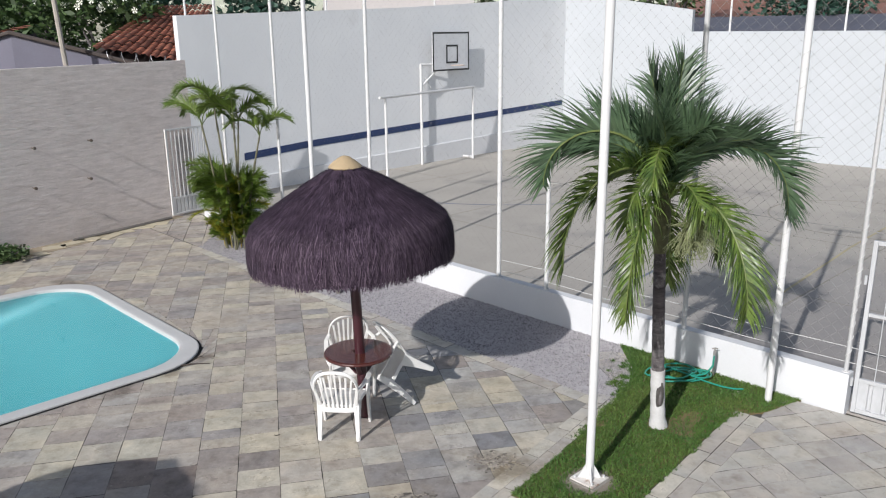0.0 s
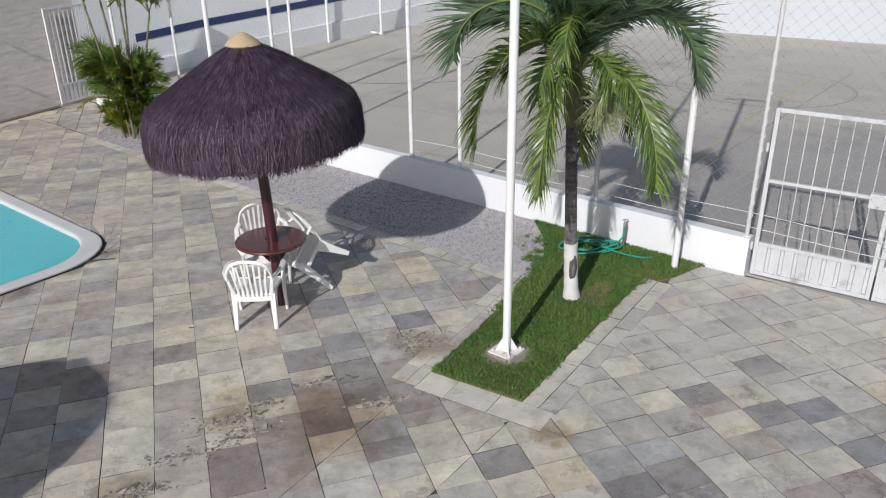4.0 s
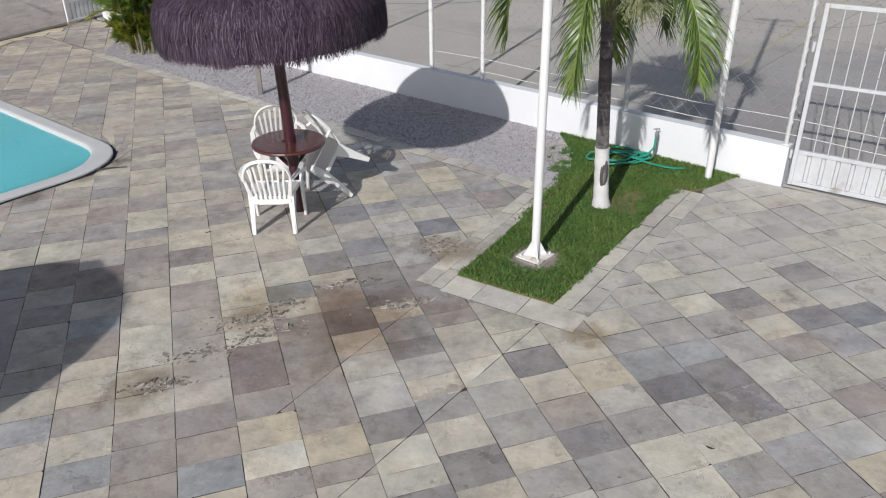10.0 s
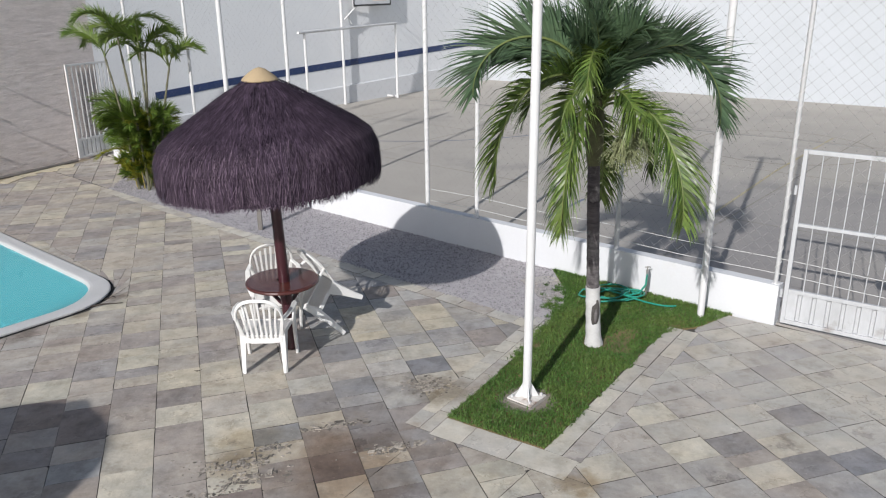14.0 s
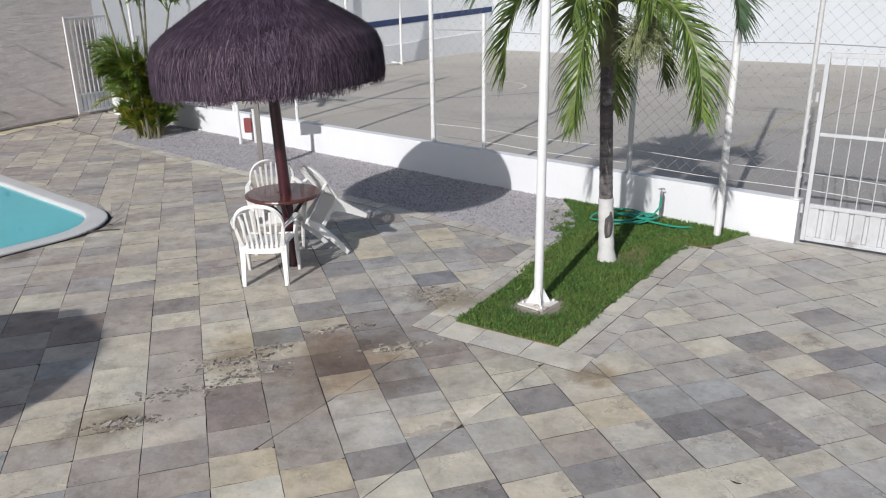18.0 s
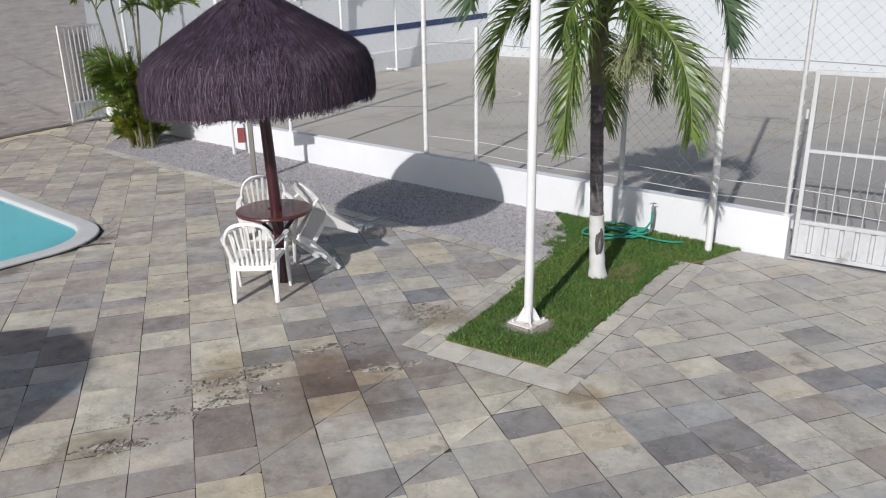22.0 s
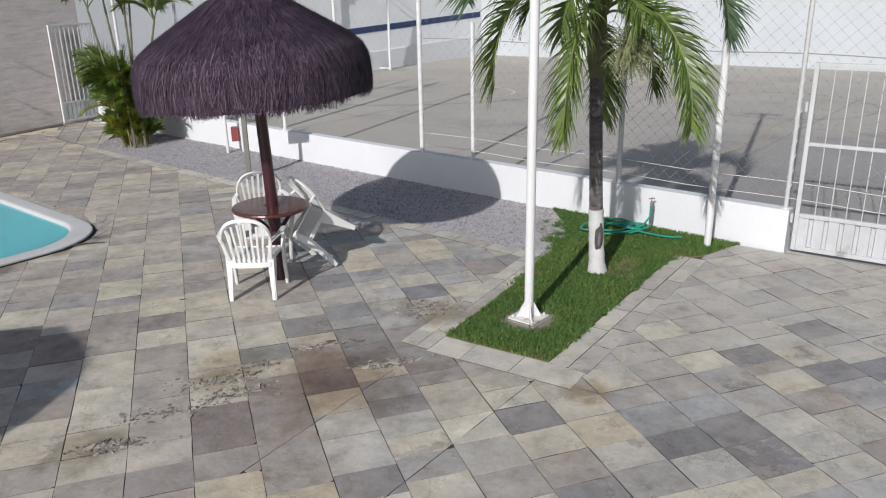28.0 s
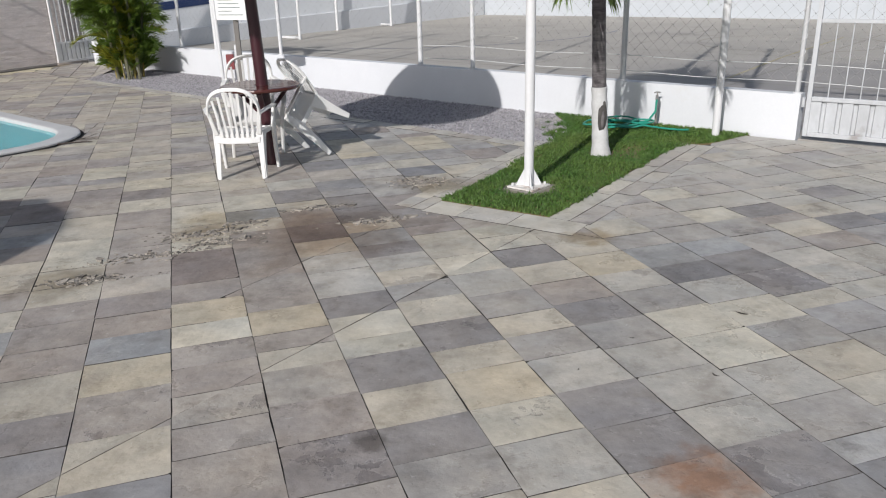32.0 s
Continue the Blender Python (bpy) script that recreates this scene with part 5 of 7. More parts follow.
        for q_ in range(4):
            f = rnd.uniform(0.3, 1.0)
            q = pts[0].lerp(pts[-1], f) + Vector((rnd.uniform(-1, 1), rnd.uniform(-1, 1), rnd.uniform(-1, 1))) * 0.018
            tube(bm, [q, q + Vector((rnd.uniform(-1, 1), rnd.uniform(-1, 1), rnd.uniform(-1, 1))) * 0.03], [0.0055, 0.003], 4)
    part("flower_spray", bm, stem, tg, "pale yellow-green flower spray")


palm()
cane_mat = mat("areca_cane", (0.15, 0.14, 0.085), (0.085, 0.082, 0.05), 0.7, 3, 40, 0.5, 0.2, stretch=(1, 1, 6))
shoot_mat = mat("areca_shoot", (0.36, 0.26, 0.05), (0.20, 0.17, 0.04), 0.6, 3, 40, 0.5, 0.1)
yellow_leaf = mat("areca_leaf_yellow", (0.36, 0.34, 0.03), (0.16, 0.20, 0.03), 0.5, 2.0, 30, 0.5, 0.0, pieces="island", spread=0.4, translucent=0.3)


def areca():
    tg = base("areca_palm", (-4.72, 15.25, 0), "clump of areca palms with bare canes and yellowing lower leaves", "palm")
    rnd = random.Random(8)
    # foot and head of each cane
    canes = ((-0.14, -0.34, -0.48, -0.22, 2.50), (0.05, -0.46, -0.14, -0.30, 2.86), (0.22, -0.40, 0.20, -0.2, 2.60), (0.18, -0.1, 0.62, 0.0, 2.26), (0.04, 0.1, 0.10, 0.25, 2.55))
    for i, (x0, y0, x, y, h) in enumerate(canes):
        b, t = Vector((x0, y0, 0)), Vector((x, y, h))
        pts = [b.lerp(t, f) + Vector((0.04 * math.sin(f * 3 + i), 0, 0)) for f in [k / 28 for k in range(29)]]
        part("cane", one(tube, pts, [0.028 - 0.012 * k / 28 + (0.005 if k % 3 == 0 else 0) for k in range(29)], 8), cane_mat, tg, smooth=True)
        for j in range(4):
            az = i * 50 + j * 63 + rnd.uniform(-15, 15)
            frond("frond", tg, az, rnd.uniform(48, 84), rnd.uniform(105, 150), rnd.uniform(0.85, 1.25), 0.25, 0.021, 64, 300 + i * 9 + j, areca_green, pts[-1], 1.2, 0.2, 44, 0.32)
    for k in range(84):
        az = rnd.uniform(0, 360)
        rr = rnd.uniform(0.0, 0.16)
        st = Vector((rr * math.cos(radians(az)) - 0.04, 0.06 + rr * 0.8 * math.sin(radians(az)), rnd.uniform(0.25, 1.15)))
        out = 1.0 if math.cos(radians(az)) < 0.2 else 0.8
        frond("frond", tg, az, rnd.uniform(56, 86), rnd.uniform(55, 115), rnd.uniform(0.72, 1.12) * out, 0.26, 0.019, 50, 500 + k, yellow_leaf if k % 11 == 0 else areca_green, st, 1.2, 0.2, 48, 0.45)
    for k in range(56):
        az = rnd.uniform(165, 375)
        st = Vector((0.2 * math.cos(radians(az)) - 0.02, -0.05 + 0.2 * math.sin(radians(az)), rnd.uniform(0.02, 0.35)))
        gold = k % 3 and math.cos(radians(az)) < 0.45
        frond("frond", tg, az, rnd.uniform(66, 88), rnd.uniform(45, 95), rnd.uniform(0.30, 0.58), 0.22, 0.032, 18, 700 + k, yellow_leaf if gold else areca_green, st, 1.5, 0.2, 45, 0.35)
    for k in range(26):
        a = rnd.uniform(0, 6.28)
        b = Vector((0.24 * math.cos(a), -0.1 + 0.2 * math.sin(a), 0))
        part("shoot", one(tube, [b, b * 1.25 + Vector((0, 0, rnd.uniform(0.4, 0.9)))], [0.016, 0.008], 6), shoot_mat if k % 3 else cane_mat, tg)


areca()


# ---- hose and tap ----
hose_mat = mat("green_hose", (0.02, 0.22, 0.16), (0.03, 0.28, 0.20), 0.35, 5, 50)
def hose():
    rnd = random.Random(2)
    pts = []
    for k in range(74):
        a = k * 2 * math.pi / 22
        rr = 0.215 + 0.075 * math.sin(k * 0.37) + rnd.uniform(-0.008, 0.008)
        pts.append((2.70 + rr * 1.3 * math.cos(a) + 0.03 * math.sin(k * 0.11), 8.66 + rr * 0.85 * math.sin(a), 0.055 + 0.0006 * k + 0.01 * math.sin(k)))
    for k in range(1, 18):
        a = k * 2 * math.pi / 18
        pts.append((2.98 + 0.14 * math.cos(a + 3.1), 8.62 + 0.12 * math.sin(a + 3.1), 0.09))
    for f in [k / 12 for k in range(13)]:
        pts.append((2.95 + 0.46 * f, 8.50 - 0.22 * math.sin(f * 1.9), 0.07 - 0.03 * f))
    bm = bmesh.new()
    tube(bm, pts, 0.0105, 6)
    tg = tagged(part("garden_hose", bm, hose_mat, smooth=True), "green rubber hose coiled loosely on the grass", "hose")
    tap = base("tap", (3.17, 8.70, 0), "garden tap on a short standpipe by the low wall", "tap")
    steel = mat("tap_steel", (0.45, 0.43, 0.40), (0.3, 0.28, 0.26), 0.4, 8, 50, metal=0.7)
    part("standpipe", one(tube, [(0, 0, 0), (0, 0, 0.36)], 0.014, 8), steel, tap)
    part("spout", one(tube, [(0, 0, 0.36), (-0.02, -0.05, 0.37), (-0.03, -0.08, 0.33)], 0.016, 8), steel, tap)
    part("valve_stem", one(tube, [(-0.008, -0.02, 0.35), (-0.008, -0.02, 0.405)], 0.008, 8), steel, tap)
    part("handle", one(tube, [(-0.045, -0.02, 0.402), (-0.008, -0.02, 0.41), (0.03, -0.02, 0.402)], 0.008, 6), steel, tap)
    part("hose_end", one(tube, [(-0.03, -0.08, 0.33), (-0.04, -0.09, 0.2), (-0.12, -0.1, 0.1), (-0.25, -0.08, 0.06)], 0.013, 6), hose_mat, tap, "green hose end")


hose()
bm = bmesh.new()
bmesh.ops.create_circle(bm, cap_ends=True, segments=28, radius=1, matrix=Matrix.Translation((1.26, 6.30, 0.005)) @ Matrix.Diagonal((0.29, 0.26, 1, 1)))
tagged(part("bare_patch", bm, mat("bare_soil", (0.30, 0.26, 0.215), (0.15, 0.125, 0.10), 0.95, 14, 70, 0.5, 0.6)), "bare trodden soil round the foot of the mast", "ground", kind="structure")


# ---- beyond the walls ----
def leaf_mass(bm_v, bm_f, c, rad, n, size, rnd):
    for _ in range(n):
        d = Vector((rnd.gauss(0, 1), rnd.gauss(0, 1), rnd.gauss(0, 1))).normalized() * (rnd.random() ** 0.4)
        p = Vector(c) + Vector((d.x * rad[0], d.y * rad[1], d.z * rad[2]))
        a = Vector((rnd.gauss(0, 1), rnd.gauss(0, 1), rnd.gauss(0, 0.6))).normalized()
        b = a.cross(Vector((rnd.gauss(0, 1), rnd.gauss(0, 1), rnd.gauss(0, 1)))).normalized()
        s = size * rnd.uniform(0.6, 1.4)
        k = len(bm_v)
        bm_v += [tuple(p - a * s), tuple(p + b * s * 0.45), tuple(p + a * s), tuple(p - b * s * 0.45)]
        bm_f.append((k, k + 1, k + 2, k + 3))


leaf_dark = mat("tree_leaf", (0.035, 0.075, 0.025), (0.07, 0.11, 0.03), 0.6, 1, 20, 0.5, 0.0, pieces="island", spread=0.5, translucent=0.25)
leaf_teal = mat("tree_leaf_dark", (0.022, 0.060, 0.045), (0.03, 0.08, 0.05), 0.55, 1, 20, 0.5, 0.0, pieces="island", spread=0.5, translucent=0.2)
petal = mat("white_petal", (0.75, 0.76, 0.68), (0.65, 0.68, 0.55), 0.6)


def tree(x, y, h, spread, seed, material, label, flowers=0, leaves=1500, lsize=0.14):
    rnd = random.Random(seed)
    tg = base("tree", (x, y, -0.03), label, "tree", "trees beyond the walls")
    trunk = [Vector((0.12 * math.sin(f * 4 + seed), 0.1 * math.cos(f * 3), h * 0.62 * f)) for f in [k / 6 for k in range(7)]]
    part("trunk", one(tube, trunk, [0.16 * h / 5 * (1 - 0.6 * k / 6) for k in range(7)], 8), trunk_mat, tg, smooth=True)
    v, f = [], []
    fv, ff = [], []
    for k in range(9):
        a = k * 2.4 + seed
        st = trunk[3 + k % 4]
        e = Vector((spread * 0.75 * math.cos(a) * rnd.uniform(0.4, 1), spread * 0.75 * math.sin(a) * rnd.uniform(0.4, 1), h * rnd.uniform(0.5, 0.98)))
        part("limb", one(tube, [st, st.lerp(e, 0.5) + Vector((0, 0, 0.15)), e], [0.06 * h / 5, 0.04 * h / 5, 0.012], 6), trunk_mat, tg)
        leaf_mass(v, f, e, (spread * 0.5, spread * 0.5, h * 0.17), leaves // 9, lsize, rnd)
        for _ in range(flowers // 9):
            q = e + Vector((rnd.uniform(-1, 1) * spread * 0.4, rnd.uniform(-1, 0) * spread * 0.5, rnd.uniform(-0.5, 1) * h * 0.12))
            for t in range(5):
                b0 = t * 1.257
                kk = len(fv)
                fv += [tuple(q), tuple(q + Vector((math.cos(b0), -0.2, math.sin(b0))) * 0.09), tuple(q + Vector((math.cos(b0 + 0.7), -0.3, math.sin(b0 + 0.7))) * 0.10)]
                ff.append((kk, kk + 1, kk + 2))
    raw("crown", v, f, material, tg)
    if fv:
        raw("blossom", fv, ff, petal, tg)
    return tg


tree(-10.9, 24.2, 5.6, 1.7, 1, leaf_dark, "leafy shrub tree with white blossoms behind the garden wall", 60, 2600, 0.13)
tree(-13.6, 23.0, 6.4, 1.7, 2, leaf_dark, "dark green tree behind the neighbouring roof", 0, 1600, 0.15)
tree(-11.2, 29.5, 7.0, 2.2, 3, leaf_teal, "dark green tree behind the tall court wall", 0, 2000, 0.16)
tree(-7.6, 31.5, 7.6, 2.2, 4, leaf_teal, "dark green tree behind the tall court wall", 24, 2000, 0.16)
tree(-14.5, 27.5, 7.2, 2.4, 5, leaf_dark, "dark green tree behind the tall court wall", 0, 1800, 0.16)
tree(14.8, 33.5, 6.2, 1.6, 6, leaf_teal, "dark shrub tree behind the white wall", 0, 1500, 0.15)
tree(19.2, 31.0, 6.8, 1.8, 7, leaf_dark, "tall green shrub behind the white wall", 0, 1500, 0.15)
tree(18.0, 42.0, 9.5, 3.2, 8, leaf_teal, "broad dark tree in the distance", 0, 1800, 0.2)
tree(11.5, 46.0, 9.8, 3.4, 9, leaf_dark, "broad dark tree in the distance", 0, 1800, 0.2)
tree(27.0, 40.0, 10.0, 3.6, 10, leaf_teal, "broad dark tree in the distance", 0, 1800, 0.2)
tree(2.5, 48.0, 10.5, 3.4, 11, leaf_dark, "broad dark tree in the distance", 0, 1800, 0.2)
tree(-3.5, 44.0, 10.0, 3.2, 12, leaf_teal, "broad dark tree in the distance", 0, 1800, 0.2)
tree(-17.5, 33.0, 10.0, 3.2, 13, leaf_dark, "broad dark tree in the distance", 0, 1800, 0.2)
tree(33.0, 33.0, 9.0, 3.2, 14, leaf_dark, "broad dark tree in the distance", 0, 1500, 0.2)


def tiled_roof(tg, a, b, c, d, rows, cols, seed, name="roof", material=None):
    """A slope of barrel tiles: a, b along the eave, d, c along the ridge."""
    rnd = random.Random(seed)
    a, b, c, d = Vector(a), Vector(b), Vector(c), Vector(d)
    nrm = (b - a).cross(d - a).normalized()
    if nrm.z < 0:
        nrm = -nrm
    v, f = [], []
    for i in range(cols):
        for j in range(rows):
            def P(u, w):
                return (a.lerp(b, u)).lerp(d.lerp(c, u), w)
            u0, u1 = (i + 0.02) / cols, (i + 0.98) / cols
            w0, w1 = max(0, (j - 0.12) / rows), (j + 1) / rows
            lift = 0.03 + rnd.uniform(-0.012, 0.02)
            k = len(v)
            for w, hh in ((w0, lift + 0.03), (w1, lift)):
                for q in range(6):
                    t = q / 5
                    v.append(tuple(P(u0 + (u1 - u0) * t, w) + nrm * (hh + 0.055 * math.sin(math.pi * t))))
            for q in range(5):
                f.append((k + q, k + q + 1, k + 7 + q, k + 6 + q))
    raw("roof_tiles", v, f, material or roof_mat, tg)
    bm = bmesh.new()
    q = [bm.verts.new(p + nrm * o) for o in (-0.16, -0.26) for p in (a, b, c, d)]
    for ff in ((0, 1, 2, 3), (7, 6, 5, 4), (0, 4, 5, 1), (1, 5, 6, 2), (2, 6, 7, 3), (3, 7, 4, 0)):
        bm.faces.new([q[i] for i in ff])
    part(name, bm, mat("dark_eave", (0.06, 0.045, 0.04), (0.04, 0.03, 0.03), 0.95), tg, "dark roof boards")


violet_wall = mat("violet_grey_render", (0.17, 0.165, 0.21), (0.14, 0.135, 0.17), 0.9, 0.8, 20, 0.5, 0.3, stain=(0.2, 0.19, 0.2), stain_scale=0.8, stain_at=0.63)
h1 = base("house", (-9.4, 21.0, 0), "low neighbouring house with violet-grey gable and clay tile roof", "house", "neighbouring houses")


def house_left():
    o = Vector((-9.4, 21.0, 0))
    bm = bmesh.new()
    pts = [(-15.5, 19.6, 3.2), (-11.4, 19.6, 4.30), (-8.45, 20.35, 3.45), (-7.3, 20.65, 3.35)]
    lo = [bm.verts.new(Vector((x, y, -0.1)) - o) for x, y, z in pts]
    hi = [bm.verts.new(Vector((x, y, z)) - o) for x, y, z in pts]
    lo2 = [bm.verts.new(Vector((x, y + 0.2, -0.1)) - o) for x, y, z in pts]
    hi2 = [bm.verts.new(Vector((x, y + 0.2, z)) - o) for x, y, z in pts]
    for i in range(3):
        bm.faces.new((lo[i], lo[i + 1], hi[i + 1], hi[i]))
        bm.faces.new((hi[i], hi[i + 1], hi2[i + 1], hi2[i]))
        bm.faces.new((hi2[i], hi2[i + 1], lo2[i + 1], lo2[i]))
    part("wall", bm, violet_wall, h1, "violet-grey rendered gable wall")
    part("verge", one(bar, [Vector(p) - o + Vector((0, -0.03, 0.05)) for p in pts], 0.16, 0.10, (0, 1, 0)), mat("verge", (0.05, 0.04, 0.04), (0.09, 0.07, 0.06), 0.9), h1, "dark weathered verge")
    tiled_roof(h1, Vector((-9.75, 20.2, 3.90)) - o, Vector((-7.3, 20.7, 3.46)) - o, Vector((-8.4, 26.6, 5.15)) - o, Vector((-10.3, 26.5, 5.15)) - o, 17, 12, 4)
    tiled_roof(h1, Vector((-15.5, 19.7, 3.3)) - o, Vector((-11.4, 19.8, 4.36)) - o, Vector((-11.5, 20.9, 4.50)) - o, Vector((-15.6, 20.8, 3.4)) - o, 4, 17, 5)


house_left()
# coiled security wire along the verge
bm = bmesh.new()
tube(bm, [Vector((-9.3, 20.05, 3.72)).lerp(Vector((-7.2, 20.5, 3.5)), k / 90) + Vector((0, 0.15 * math.cos(k * 0.42), 0.16 * math.sin(k * 0.42))) for k in range(91)], 0.008, 4)
tagged(part("security_wire", bm, mat("galvanised_wire", (0.45, 0.45, 0.46), (0.35, 0.35, 0.36), 0.5, metal=0.6)), "coiled galvanised security wire along the roof edge", "wire")
bm = bmesh.new()
tube(bm, [(-9.75, 19.3, -0.03), (-10.1, 19.3, 6.5)], [0.07, 0.06], 8)
tagged(part("utility_post", bm, mat("pale_wood", (0.42, 0.38, 0.33), (0.3, 0.27, 0.24), 0.9)), "pale weathered post behind the garden wall", "post")

pale_pink = mat("pale_render", (0.55, 0.51, 0.50), (0.48, 0.45, 0.44), 0.9, 0.6, 20)


def block_house(place, turn, w, d, h, ridge, wall_material, label, seed):
    tg = base("house", place, label, "house", "neighbouring houses", turn=turn)
    bm = bmesh.new()
    box(bm, (-w / 2, -d / 2, -0.1), (w / 2, d / 2, h))
    part("wall", bm, wall_material, tg)
    e = 0.4
    tiled_roof(tg, (-w / 2 - e, -d / 2 - e, h - 0.1), (w / 2 + e, -d / 2 - e, h - 0.1), (w / 2 + e, 0, ridge), (-w / 2 - e, 0, ridge), 12, int(w / 0.24), seed)
    tiled_roof(tg, (w / 2 + e, d / 2 + e, h - 0.1), (-w / 2 - e, d / 2 + e, h - 0.1), (-w / 2 - e, 0, ridge), (w / 2 + e, 0, ridge), 12, int(w / 0.24), seed + 1)
    for x in (-w / 4, w / 4):
        bm = bmesh.new()
        box(bm, (x - 0.5, -d / 2 - 0.03, 1.0), (x + 0.5, -d / 2 + 0.02, 2.1), 0.01)
        part("window", bm, mat("dark_pane", (0.03, 0.035, 0.04), (0.05, 0.05, 0.055), 0.15), tg, "dark window")
    return tg


block_house((-3.0, 35.0, 0), 8, 6.0, 6.0, 7.4, 8.6, pale_pink, "pale rendered house behind the tall court wall", 20)
slate_roof = mat("dark_blue_sheet", (0.065, 0.07, 0.095), (0.10, 0.10, 0.12), 0.6, 1.5, 25, 0.5, 0.1)
red_earth = mat("red_earth", (0.24, 0.105, 0.075), (0.17, 0.085, 0.06), 0.95, 0.9, 14, 0.5, 0.5, stain=(0.06, 0.08, 0.03), stain_scale=0.35, stain_at=0.60)
shed = base("shed", (14.0, 30.5, 0), "low shed with a dark blue-grey sheet roof behind the white wall", "shed", turn=-38)
bm = bmesh.new()
box(bm, (-9, -1.2, -0.1), (9, 1.6, 3.7))
part("wall", bm, violet_wall, shed)
bm = bmesh.new()
p = [(-9.3, -1.6, 4.05), (9.3, -1.6, 4.05), (9.3, 2.0, 4.75), (-9.3, 2.0, 4.75)]
n = 70
lo = [[bm.verts.new((x, y, z + o + (0.03 if i % 2 else 0))) for i, x in enumerate(np.linspace(-9.3, 9.3, n))] for y, z, o in ((-1.6, 4.05, 0), (2.0, 4.78, 0), (2.0, 4.78, -0.02), (-1.6, 4.05, -0.02))]
for r0, r1 in zip(lo, lo[1:] + lo[:1]):
    for i in range(n - 1):
        bm.faces.new((r0[i], r0[i + 1], r1[i + 1], r1[i]))
part("roof", bm, slate_roof, shed, "dark blue-grey corrugated sheets")
# red bank that rises beyond the shed
bm = bmesh.new()
g = [[bm.verts.new((s, r, max(-0.2, min(1.0, (r - 2) / 6) * 4.6 + max(0, r - 8) * 0.10 + 0.35 * noise.noise((s * 0.25, r * 0.25, 0)) - 0.2))) for r in np.linspace(2, 40, 22)] for s in np.linspace(-20, 28, 30)]
for i in range(29):
    for j in range(21):
        bm.faces.new((g[i][j], g[i + 1][j], g[i + 1][j + 1], g[i][j + 1]))
bank = tagged(part("earth_bank", bm, red_earth, smooth=True), "bare red earth bank with patches of grass beyond the white wall", "bank", kind="structure")
bank.matrix_basis = Matrix.Translation((15.0, 31.5, 0)) @ pose(0, 0, 0, 0, 0, -38)
for k in range(5):
    p = Vector(CORNER) + B_DIR * (6.4 + k * 3.62)
    q = p + Vector((-B_DIR.y, B_DIR.x)) * 0.1
    tg = base("wall_spike_post", (q.x, q.y, 4.14), "thin white steel post on top of the white wall", "post", "posts on the white wall")
    part("pipe", one(tube, [(0, 0, -0.04), (0, 0, 1.6)], 0.035, 8), white_metal, tg)
for k in range(4):
    p = uv(WALL_A_S - 0.1, 9.6 + k * 4.4)
    tg = base("wall_spike_post", (p[0], p[1], 4.70 + 0.18 * k), "thin white steel post on top of the court wall", "post", "posts on the court wall")
    part("pipe", one(tube, [(0, 0, -0.05), (0, 0, 1.5)], 0.03, 8), white_metal, tg)


# ---- lawn, gravel, paving ----
def inside(p, poly):
    c = False
    for i in range(len(poly)):
        (x0, y0), (x1, y1) = poly[i - 1], poly[i]
        if (y0 > p[1]) != (y1 > p[1]) and p[0] < (x1 - x0) * (p[1] - y0) / (y1 - y0) + x0:
            c = not c
    return c


BED = [(0.48, 6.06), (1.27, 5.49), (2.30, 6.78), (2.97, 7.59), (3.25, 7.70), (3.52, 7.78), (3.80, 7.95), (4.02, 8.07), uv(-5.15, 8.61), (2.22, 8.85), (2.0, 8.35), (1.87, 8.03), (1.25, 7.12)]
GRAVEL = [(-5.62, 15.75), (-5.56, 15.08), (-5.2, 14.70), (-3.25, 12.80), (-2.2, 11.78), (-0.9, 10.52), (0.2, 9.44), (1.26, 8.42), (1.80, 7.93), (2.0, 8.35), (2.22, 8.85), uv(-5.15, 8.61), uv(-14.6, 8.61)]


